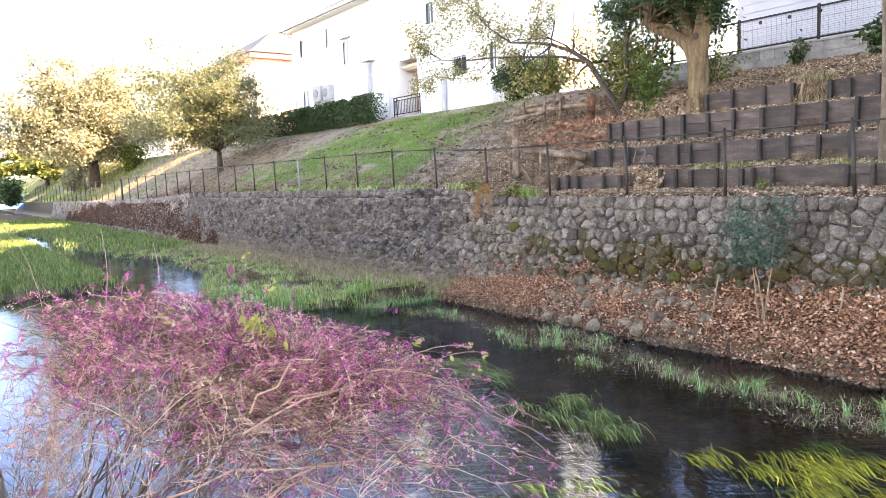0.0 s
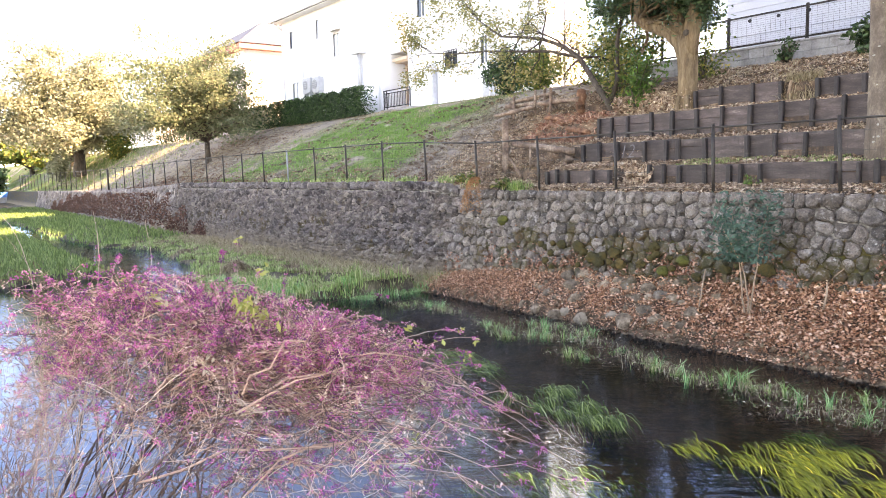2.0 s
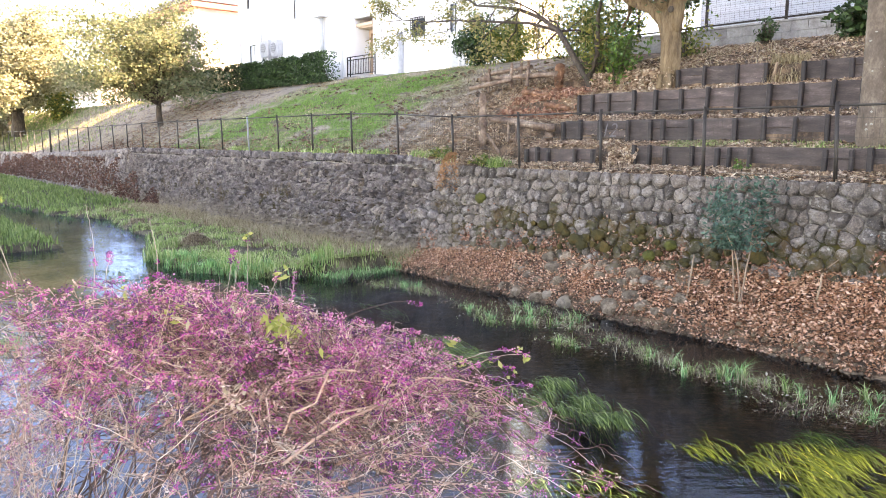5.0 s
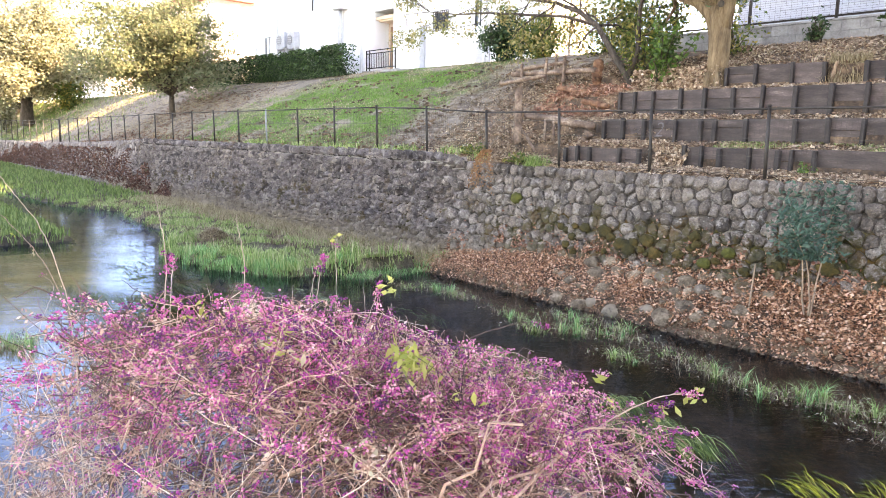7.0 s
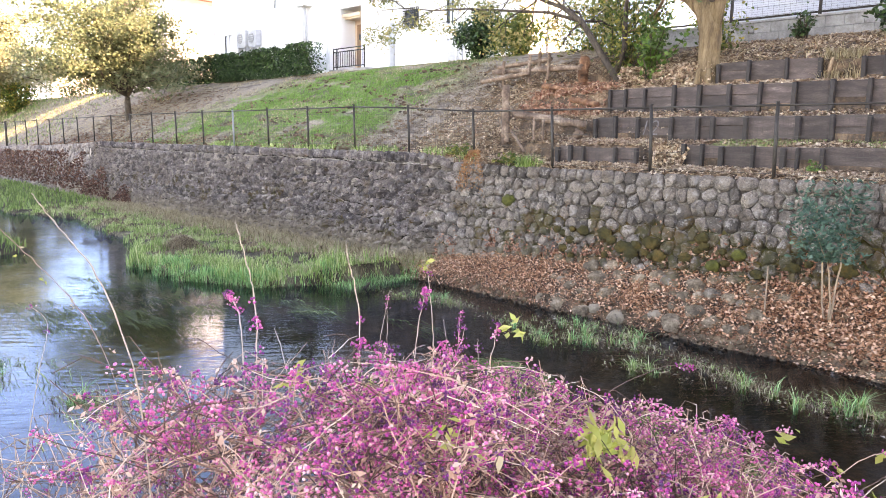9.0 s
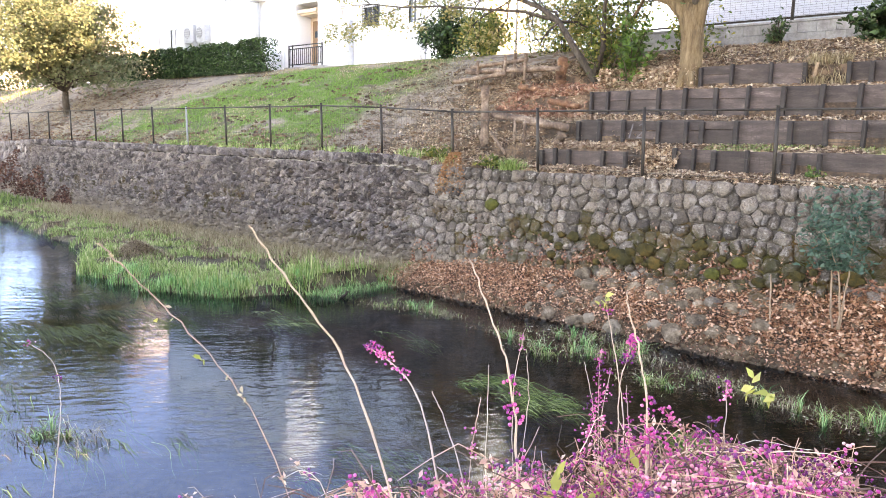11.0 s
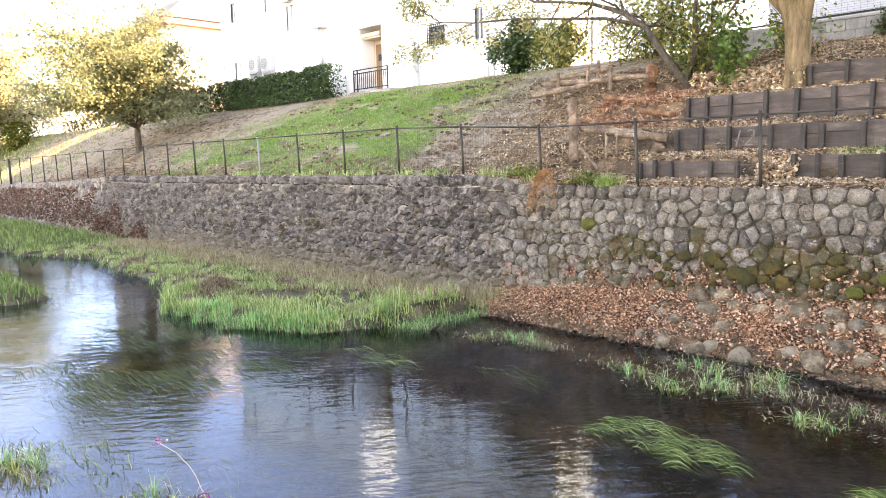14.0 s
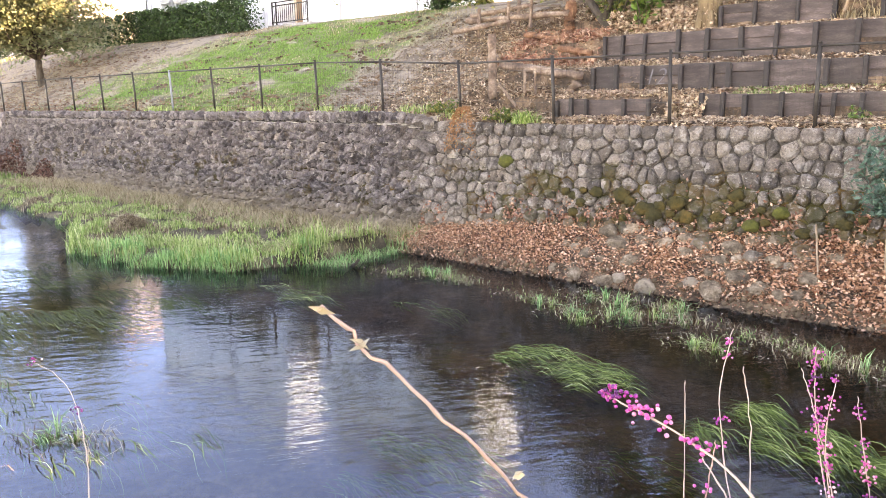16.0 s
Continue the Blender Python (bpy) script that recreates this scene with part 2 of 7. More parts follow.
M_STONE = stone_material("river_stone", False)
M_STONES = stone_material("river_stone_joined", True)
def mortar_material():
    m, nt, bs = material("wall_mortar")
    pos = nt.nodes.new("ShaderNodeNewGeometry").outputs["Position"]
    sep = nt.nodes.new("ShaderNodeSeparateXYZ")
    nt.links.new(pos, sep.inputs[0])
    x, z = sep.outputs[0], sep.outputs[2]
    f = noise_node(nt, 6, 5, 0.65)
    old = ramp_node(nt, [(0.35, (0.014, 0.011, 0.01)), (0.7, (0.06, 0.048, 0.04))], f)
    newer = ramp_node(nt, [(0.38, (0.03, 0.023, 0.018)), (0.52, (0.1, 0.08, 0.065)), (0.68, (0.42, 0.37, 0.31))], f)
    col = mix_node(nt, step_node(nt, x, -16.0, -12.0), old, newer)
    col = moss_layer(nt, x, z, col, 0.55, 0.96)
    foot = math_node(nt, "SUBTRACT", 1.0, step_node(nt, z, 0.15, 0.7))
    col = mix_node(nt, math_node(nt, "MULTIPLY", foot, 0.85), col, (0.31, 0.235, 0.155))
    nt.links.new(col, bs.inputs["Base Color"])
    bs.inputs["Roughness"].default_value = 0.9
    bump_node(nt, bs, noise_node(nt, 28, 5, 0.7), 0.8, 0.03)
    return m


M_MORTAR = mortar_material()
M_PALE_MORTAR = surface("pale_old_mortar", [(0, (0.15, 0.125, 0.105)), (0.5, (0.28, 0.24, 0.2)), (1, (0.42, 0.37, 0.32))], 6, 40, 0.9, 0.6, 0.01)
M_LITTER = surface("leafy_soil", [(0, (0.03, 0.018, 0.012)), (0.45, (0.1, 0.06, 0.038)), (0.75, (0.235, 0.14, 0.085)), (1, (0.32, 0.205, 0.13))], 4, 22, 0.9, 0.9, 0.03)
M_BED = surface("river_mud", [(0, (0.045, 0.028, 0.016)), (0.5, (0.12, 0.076, 0.045)), (1, (0.25, 0.16, 0.092))], 1.6, 14, 0.9, 0.5, 0.03)
M_SILT = surface("ochre_river_silt", [(0, (0.11, 0.1, 0.04)), (0.4, (0.3, 0.235, 0.11)), (0.7, (0.5, 0.38, 0.2)), (1, (0.58, 0.48, 0.3))], 0.7, 9, 0.9, 0.4, 0.02)
M_PATH = surface("earth_path", [(0, (0.12, 0.095, 0.07)), (0.5, (0.2, 0.16, 0.12)), (1, (0.28, 0.24, 0.19))], 2.5, 25, 0.9, 0.5)
M_DRYGRASS = surface("dry_grass_bank", [(0, (0.025, 0.018, 0.011)), (0.35, (0.06, 0.045, 0.028)), (0.7, (0.13, 0.105, 0.06)), (1, (0.28, 0.23, 0.15))], 2.2, 30, 0.9, 0.9, 0.04)


def slope_material():
    m, nt, bs = material("grass_slope")
    pos = nt.nodes.new("ShaderNodeNewGeometry").outputs["Position"]
    sep = nt.nodes.new("ShaderNodeSeparateXYZ")
    nt.links.new(pos, sep.inputs[0])
    x, y = sep.outputs[0], sep.outputs[1]
    dry = ramp_node(nt, [(0.2, (0.16, 0.127, 0.1)), (0.5, (0.31, 0.255, 0.21)), (0.8, (0.44, 0.375, 0.31))], noise_node(nt, 9, 6, 0.7))
    grn = ramp_node(nt, [(0.25, (0.055, 0.09, 0.025)), (0.5, (0.11, 0.195, 0.05)), (0.75, (0.19, 0.28, 0.085))], noise_node(nt, 6, 5, 0.7))
    patch = step_node(nt, noise_node(nt, 0.42, 5, 0.62, stretch=(0.75, 1.35, 1.0)), 0.38, 0.5)
    upx = math_node(nt, "SUBTRACT", x, math_node(nt, "MULTIPLY_ADD", y, 1.35, -15.1))   # the green band runs aslant up the slope
    drift = math_node(nt, "MULTIPLY_ADD", noise_node(nt, 0.8, 5, 0.7), 6.0, -3.0)
    wob, wob_x = math_node(nt, "ADD", upx, drift), math_node(nt, "ADD", x, drift)
    zone = math_node(nt, "MULTIPLY", step_node(nt, wob, -33.5, -29.5), math_node(nt, "SUBTRACT", 1.0, step_node(nt, wob_x, -18.2, -16.0)))
    far = math_node(nt, "SUBTRACT", 1.0, step_node(nt, x, -60, -54))
    zone = math_node(nt, "MAXIMUM", zone, far)
    g = math_node(nt, "MULTIPLY", patch, zone)
    g = math_node(nt, "MULTIPLY", g, step_node(nt, noise_node(nt, 16, 4, 0.7), 0.28, 0.5))
    col = mix_node(nt, g, dry, grn)
    bare = step_node(nt, noise_node(nt, 1.1, 5, 0.7, stretch=(1.0, 2.2, 1.0)), 0.52, 0.58)
    col = mix_node(nt, math_node(nt, "MULTIPLY", bare, 0.75), col, (0.13, 0.10, 0.085))
    lit = math_node(nt, "MULTIPLY", step_node(nt, noise_node(nt, 3.0, 4), 0.48, 0.6), step_node(nt, x, -16, -12.5))
    col = mix_node(nt, math_node(nt, "MULTIPLY", lit, 0.8), col, (0.22, 0.12, 0.07))
    nt.links.new(col, bs.inputs["Base Color"])
    bs.inputs["Roughness"].default_value = 0.95
    bs.inputs["Specular IOR Level"].default_value = 0.15
    h = math_node(nt, "ADD", noise_node(nt, 24, 5, 0.7), math_node(nt, "MULTIPLY", noise_node(nt, 5, 4), 1.5))
    bump_node(nt, bs, h, 0.9, 0.05)
    return m


M_SLOPE = slope_material()


def water_material():
    m, nt, bs = material("river_water")
    nt.nodes.remove(bs)
    pos = nt.nodes.new("ShaderNodeNewGeometry").outputs["Position"]
    turn = nt.nodes.new("ShaderNodeVectorRotate")      # ripples run across the breeze
    turn.rotation_type = "Z_AXIS"
    turn.inputs["Angle"].default_value = radians(-52)
    nt.links.new(pos, turn.inputs["Vector"])
    h1 = noise_node(nt, 1.0, 3, 0.5, turn.outputs[0], (1.9, 7.5, 1.0))
    h2 = noise_node(nt, 1.0, 2, 0.5, turn.outputs[0], (6.0, 22.0, 1.0))
    calm = step_node(nt, noise_node(nt, 0.35, 3), 0.3, 0.62)
    h = math_node(nt, "MULTIPLY", math_node(nt, "ADD", h1, math_node(nt, "MULTIPLY", h2, 0.3)), math_node(nt, "MULTIPLY_ADD", calm, 0.85, 0.25))
    b = nt.nodes.new("ShaderNodeBump")
    b.inputs["Strength"].default_value, b.inputs["Distance"].default_value = 0.2, 0.035
    nt.links.new(h, b.inputs["Height"])
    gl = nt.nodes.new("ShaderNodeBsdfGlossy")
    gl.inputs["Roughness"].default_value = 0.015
    # gloss tinted blue, so the mirrored sky looks bluer than it is
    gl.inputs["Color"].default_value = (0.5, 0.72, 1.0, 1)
    nt.links.new(b.outputs[0], gl.inputs["Normal"])
    tr = nt.nodes.new("ShaderNodeBsdfTransparent")
    tr.inputs[0].default_value = (0.72, 0.6, 0.45, 1)
    fr = nt.nodes.new("ShaderNodeFresnel")
    fr.inputs[0].default_value = 1.72
    nt.links.new(b.outputs[0], fr.inputs["Normal"])
    mx = nt.nodes.new("ShaderNodeMixShader")
    nt.links.new(fr.outputs[0], mx.inputs[0])
    nt.links.new(tr.outputs[0], mx.inputs[1])
    nt.links.new(gl.outputs[0], mx.inputs[2])
    nt.links.new(mx.outputs[0], nt.nodes["Material Output"].inputs[0])
    return m


M_WATER = water_material()
M_FENCE = surface("dark_brown_coated_steel", [(0, (0.018, 0.014, 0.012)), (1, (0.045, 0.036, 0.03))], 6, 50, 0.5, 0.15, metal=0.3)
M_WIRE = surface("coated_wire", [(0, (0.03, 0.026, 0.022)), (1, (0.07, 0.06, 0.052))], 6, 50, 0.5, 0.0, metal=0.3)
M_PLANK = surface("dark_recycled_board", [(0, (0.036, 0.025, 0.023)), (0.5, (0.068, 0.047, 0.043)), (0.85, (0.105, 0.076, 0.068)), (1, (0.2, 0.155, 0.135))], 2.5, 24, 0.75, 0.35, 0.008, vary=0.35, stretch=(1, 1, 4))
M_STAKE = surface("dark_recycled_post", [(0, (0.01, 0.007, 0.007)), (1, (0.034, 0.025, 0.023))], 5, 30, 0.7, 0.3, vary=0.2)
M_CHALK = surface("chalk_mark", [(0, (0.075, 0.068, 0.07)), (1, (0.19, 0.175, 0.18))], 8, 60, 0.9, 0.0)
M_BARK_TAN = surface("smooth_tan_bark", [(0, (0.085, 0.05, 0.027)), (0.5, (0.19, 0.122, 0.066)), (1, (0.32, 0.22, 0.13))], 3, 20, 0.85, 0.8, 0.03, stretch=(3, 3, 0.5))
M_BARK_GREY = surface("mottled_grey_bark", [(0, (0.075, 0.053, 0.038)), (0.5, (0.13, 0.094, 0.07)), (0.8, (0.19, 0.145, 0.107)), (1, (0.3, 0.25, 0.2))], 2.5, 16, 0.85, 0.6, 0.02, stretch=(2, 2, 1.2))
M_BARK_DARK = surface("dark_bark", [(0, (0.035, 0.026, 0.02)), (0.5, (0.075, 0.056, 0.042)), (1, (0.13, 0.10, 0.08))], 4, 25, 0.9, 0.8, 0.02, stretch=(3, 3, 0.7))
M_LOG = surface("weathered_log", [(0, (0.06, 0.036, 0.026)), (0.45, (0.175, 0.11, 0.08)), (0.8, (0.32, 0.225, 0.17)), (1, (0.5, 0.4, 0.32))], 3, 22, 0.85, 0.8, 0.02)
M_REDLOG = surface("rotten_red_log", [(0, (0.065, 0.028, 0.016)), (0.5, (0.21, 0.09, 0.05)), (1, (0.42, 0.22, 0.13))], 4, 22, 0.9, 1.0, 0.03)
M_STICK = surface("bare_stick", [(0, (0.2, 0.12, 0.075)), (1, (0.42, 0.29, 0.2))], 5, 30, 0.8, 0.3)
M_WHITE = surface("white_render", [(0, (0.78, 0.785, 0.79)), (0.6, (0.84, 0.845, 0.85)), (1, (0.88, 0.885, 0.89))], 0.8, 30, 0.85, 0.1)
M_PINK = surface("pale_pink_render", [(0, (0.74, 0.60, 0.56)), (1, (0.82, 0.69, 0.65))], 0.8, 30, 0.85, 0.1)
# white siding; the blue-grey of its shade is put into the colour
M_SIDING = surface("shaded_white_siding", [(0, (0.36, 0.385, 0.43)), (1, (0.44, 0.465, 0.51))], 0.7, 25, 0.7, 0.1)
M_TRIM = surface("pale_trim", [(0, (0.6, 0.6, 0.6)), (1, (0.72, 0.72, 0.72))], 3, 20, 0.6, 0.0)
M_ROOF = surface("slate_roof", [(0, (0.05, 0.055, 0.07)), (1, (0.11, 0.115, 0.14))], 3, 20, 0.6, 0.3)
M_FASCIA = surface("red_brown_fascia", [(0, (0.28, 0.1, 0.07)), (1, (0.4, 0.17, 0.12))], 3, 20, 0.6, 0.1)
M_METAL = surface("grey_metal", [(0, (0.38, 0.40, 0.43)), (1, (0.52, 0.54, 0.57))], 4, 30, 0.5, 0.1)
M_DARKMETAL = surface("black_iron", [(0, (0.02, 0.02, 0.022)), (1, (0.05, 0.05, 0.052))], 4, 30, 0.45, 0.0, metal=0.5)
M_GRILLE = surface("shaded_grille", [(0, (0.2, 0.21, 0.23)), (1, (0.28, 0.29, 0.31))], 4, 30, 0.5, 0.0)
M_CONCRETE = surface("concrete_block", [(0, (0.20, 0.19, 0.18)), (0.5, (0.32, 0.31, 0.3)), (1, (0.44, 0.43, 0.42))], 2, 22, 0.9, 0.4, vary=0.15)
M_WARM = surface("sandy_porch_render", [(0, (0.62, 0.47, 0.35)), (1, (0.74, 0.59, 0.47))], 2, 20, 0.8, 0.1)
M_DOOR = surface("brown_door", [(0, (0.22, 0.11, 0.06)), (1, (0.34, 0.19, 0.11))], 2, 20, 0.5, 0.1, stretch=(4, 4, 0.5))
M_BLUE = surface("blue_paint", [(0, (0.03, 0.22, 0.6)), (1, (0.06, 0.3, 0.7))], 2, 20, 0.5, 0.0)
M_GLASS, _nt, _b = material("window_glass")
_b.inputs["Base Color"].default_value = (0.05, 0.07, 0.09, 1)
_b.inputs["Roughness"].default_value = 0.06
_b.inputs["IOR"].default_value = 1.5
M_BLIND, _nt, _b = material("glass_with_drawn_blind")
_b.inputs["Base Color"].default_value = (0.42, 0.45, 0.48, 1)
_b.inputs["Roughness"].default_value = 0.12

F_YELLOW = foliage("yellow_autumn_leaf", [(0, (0.14, 0.155, 0.085)), (0.35, (0.26, 0.27, 0.17)), (0.65, (0.37, 0.365, 0.26)), (1, (0.45, 0.41, 0.3))], 0.75, 0.5)
F_OLIVE = foliage("olive_autumn_leaf", [(0, (0.11, 0.14, 0.075)), (0.35, (0.175, 0.21, 0.12)), (0.7, (0.225, 0.245, 0.15)), (1, (0.29, 0.275, 0.185))], 0.75, 0.55)
F_LEAN = foliage("thin_yellow_green_leaf", [(0, (0.1, 0.13, 0.04)), (0.4, (0.23, 0.235, 0.09)), (0.7, (0.4, 0.34, 0.15)), (1, (0.48, 0.35, 0.18))], 0.6, 0.4)
F_DARK = foliage("dark_evergreen_leaf", [(0, (0.018, 0.045, 0.02)), (0.5, (0.04, 0.09, 0.04)), (1, (0.10, 0.17, 0.07))], 0.35, 0.2)
F_HEDGE = foliage("hedge_leaf", [(0, (0.01, 0.026, 0.011)), (0.5, (0.03, 0.075, 0.03)), (0.85, (0.08, 0.17, 0.06)), (1, (0.13, 0.25, 0.09))], 0.35, 0.2)
F_SHRUB = foliage("mixed_shrub_leaf", [(0, (0.03, 0.07, 0.022)), (0.35, (0.08, 0.135, 0.035)), (0.65, (0.17, 0.2, 0.055)), (0.85, (0.34, 0.29, 0.08)), (1, (0.44, 0.31, 0.085))], 0.5, 0.35)
F_NANDINA = foliage("blue_green_leaf", [(0, (0.025, 0.07, 0.05)), (0.5, (0.05, 0.12, 0.085)), (1, (0.1, 0.2, 0.14))], 0.45, 0.25)
F_FALLEN = foliage("fallen_leaf", [(0, (0.09, 0.034, 0.02)), (0.25, (0.3, 0.125, 0.068)), (0.55, (0.58, 0.285, 0.165)), (0.8, (0.78, 0.46, 0.31)), (1, (0.88, 0.66, 0.48))], 0.65, 0.1)
F_FALLEN_DARK = foliage("old_fallen_leaf", [(0, (0.055, 0.024, 0.016)), (0.4, (0.15, 0.065, 0.042)), (0.75, (0.27, 0.125, 0.08)), (1, (0.42, 0.25, 0.16))], 0.7, 0.1)
F_DRIED = foliage("dead_grass_blade", [(0, (0.12, 0.08, 0.045)), (0.5, (0.4, 0.31, 0.19)), (1, (0.6, 0.5, 0.35))], 0.7, 0.2)
F_SEDGE = foliage("sedge_blade", [(0, (0.05, 0.095, 0.028)), (0.3, (0.165, 0.295, 0.085)), (0.6, (0.34, 0.49, 0.17)), (0.8, (0.57, 0.6, 0.3)), (1, (0.76, 0.68, 0.46))], 0.5, 0.35)
F_GRASS = foliage("lawn_blade", [(0, (0.07, 0.17, 0.04)), (0.5, (0.14, 0.3, 0.07)), (1, (0.25, 0.4, 0.13))], 0.55, 0.35)
# the pale upper stops paint the sky's sheen onto the green weed
F_WEED = foliage("river_weed", [(0, (0.012, 0.03, 0.006)), (0.35, (0.045, 0.09, 0.018)), (0.6, (0.12, 0.2, 0.045)), (0.8, (0.26, 0.36, 0.11)), (1, (0.5, 0.56, 0.28))], 0.3, 0.25)
F_WEED_LIGHT = foliage("yellow_river_weed", [(0, (0.012, 0.03, 0.005)), (0.45, (0.045, 0.085, 0.012)), (0.75, (0.16, 0.2, 0.03)), (1, (0.45, 0.46, 0.12))], 0.4, 0.3)
F_REED = foliage("bright_reed_blade", [(0, (0.03, 0.1, 0.035)), (0.35, (0.115, 0.33, 0.12)), (0.7, (0.3, 0.6, 0.24)), (1, (0.64, 0.76, 0.42))], 0.45, 0.35)
F_BROWN = foliage("withered_brown_blade", [(0, (0.04, 0.024, 0.015)), (0.5, (0.17, 0.108, 0.07)), (1, (0.5, 0.38, 0.27))], 0.7, 0.15)
F_LAUREL = foliage("glossy_laurel_leaf", [(0, (0.025, 0.07, 0.018)), (0.5, (0.06, 0.14, 0.03)), (0.85, (0.13, 0.24, 0.055)), (1, (0.36, 0.34, 0.09))], 0.35, 0.25)
F_TERRACE = foliage("dry_pale_leaf", [(0, (0.08, 0.042, 0.028)), (0.25, (0.24, 0.14, 0.092)), (0.5, (0.44, 0.29, 0.2)), (0.75, (0.64, 0.48, 0.35)), (1, (0.82, 0.7, 0.56))], 0.7, 0.1)
F_RED = foliage("red_brown_leaf", [(0, (0.14, 0.055, 0.035)), (0.4, (0.32, 0.125, 0.08)), (0.75, (0.52, 0.28, 0.19)), (1, (0.7, 0.5, 0.38))], 0.65, 0.12)
F_WEED_DEEP = foliage("dark_river_weed", [(0, (0.01, 0.024, 0.004)), (0.5, (0.035, 0.068, 0.006)), (0.85, (0.085, 0.13, 0.014)), (1, (0.21, 0.27, 0.055))], 0.6, 0.25)
F_FARGRASS = foliage("dull_river_grass", [(0, (0.055, 0.095, 0.03)), (0.5, (0.145, 0.235, 0.075)), (0.85, (0.26, 0.36, 0.125)), (1, (0.43, 0.41, 0.22))], 0.6, 0.3)
F_CREEPER = foliage("withered_creeper_leaf", [(0, (0.035, 0.016, 0.013)), (0.5, (0.13, 0.056, 0.042)), (0.85, (0.23, 0.115, 0.085)), (1, (0.36, 0.22, 0.17))], 0.7, 0.1)
F_FERN = foliage("dry_orange_fern", [(0, (0.22, 0.085, 0.035)), (0.6, (0.42, 0.19, 0.09)), (1, (0.5, 0.3, 0.16))], 0.7, 0.3)

# ---------- large structure ----------
def wall_top(x):
    return float(np.interp(x, [-120, -88, -49, -40, -33, -14.0, -12.6, 40], [1.45, 1.55, 1.95, 2.15, 2.42, 2.45, 2.25, 2.25]))


def wall_face(x, z):
    """Depth of the battered wall face at height z."""
    return 10.5 - 0.25 * (wall_top(x) - z)


ISLAND_X = [-200, -60, -45, -36, -30, -27, -24, -21.3, -18.6, -17.5, -15.5, -13.9, -13.3, -13.15, -13.0]
ISLAND_Y = [5.0, 5.2, 5.6, 5.6, 6.2, 7.4, 6.9, 6.9, 5.9, 5.55, 5.6, 6.4, 7.9, 9.3, 10.5]
LEFT_PROFILE = ([10.3, 10.56, 10.9, 13.0, 15.2, 16.0, 16.6, 40, 800], [0.0, 2.38, 2.5, 3.62, 4.78, 5.05, 5.22, 5.3, 5.6])
RIGHT_PROFILE = ([10.3, 10.56, 10.8, 11.48, 11.52, 12.16, 12.20, 12.86, 12.90, 13.93, 13.97, 15.5, 17.5, 17.6, 40, 800],
                 [0.0, 2.2, 2.30, 2.36, 2.66, 2.80, 3.14, 3.32, 3.74, 3.90, 4.24, 4.72, 5.16, 5.22, 5.3, 5.6])


def smooth01(a, b, v):
    t = min(1.0, max(0.0, (v - a) / (b - a)))
    return t * t * (3 - 2 * t)


def bank_height(x):
    return float(np.interp(x, [-14.5, -13.3, -11, -6, -3, 10], [0.16, 0.35, 0.72, 0.93, 1.15, 1.35]))


def ground_z(x, y):
    n = noise.noise(Vector((x * 0.7, y * 0.7, 0.0)))
    n2 = noise.noise(Vector((x * 2.3, y * 2.3, 3.0)))
    if y < 0.15:
        return 1.12 + 0.03 * n
    if y < 0.6:
        return 1.12 - (y - 0.15) / 0.45 * 1.4 + 0.04 * n2
    if y <= 10.3:
        z = -0.3 + 0.07 * n + 0.02 * n2
        edge = float(np.interp(x, ISLAND_X, ISLAND_Y))
        if x < -12.9:
            isl = smooth01(edge - 0.15, edge + 0.35, y + 0.25 * n2)
            z = z * (1 - isl) + isl * (0.09 + 0.07 * n + 0.05 * n2 + 0.05 * smooth01(edge, 10.0, y))
        if x < -20.0:
            far = smooth01(-20.4, -21.2, x) * (1 - smooth01(4.3, 4.8, y + 0.3 * n2 + 0.004 * (x + 21)))
            z = z * (1 - far) + far * (0.16 + 0.08 * n)
        if x > -14.5:
            k = smooth01(-14.2, -13.2, x)
            foot = 9.3 + 0.1 * n + 0.07 * n2 + 0.05 * noise.noise(Vector((x * 6, y * 2, 8)))
            if y > foot:
                t = (y - foot) / (10.25 - foot)
                b = -0.05 + 0.1 * min(1.0, t * 12) + (bank_height(x) - 0.05) * min(1.0, t) ** 0.9 + 0.04 * n2 + 0.03 * n
                z = z * (1 - k) + b * k
            else:
                # a muddy shelf lies in front of the bank
                sh = smooth01(7.3, 8.0, y + 0.5 * n) * 0.2
                z += sh * k
        return z
    l = float(np.interp(y, *LEFT_PROFILE))
    r = float(np.interp(y, *RIGHT_PROFILE))
    k = smooth01(-14.0, -10.9, x)
    z = l * (1 - k) + r * k
    if x < -33 and y < 17:
        z += (wall_top(x) - 2.42) * (1 - smooth01(11, 17, y))
    bump = 0.06 * n + 0.03 * n2
    mid = 4 * k * (1 - k)
    return z + bump * (0.4 + mid) * smooth01(10.6, 11.2, y)


def grid_lines(*spans):
    out = []
    for a, b, s in spans:
        out += list(np.arange(a, b - 1e-6, s))
    out.append(spans[-1][1])
    return np.array(out)


GX = grid_lines((-900, -120, 60), (-120, -60, 4), (-60, -36, 1.0), (-36, -22.0, 0.4), (-22.0, -2, 0.2), (-2, 6, 0.5), (6, 30, 4), (30, 900, 80))
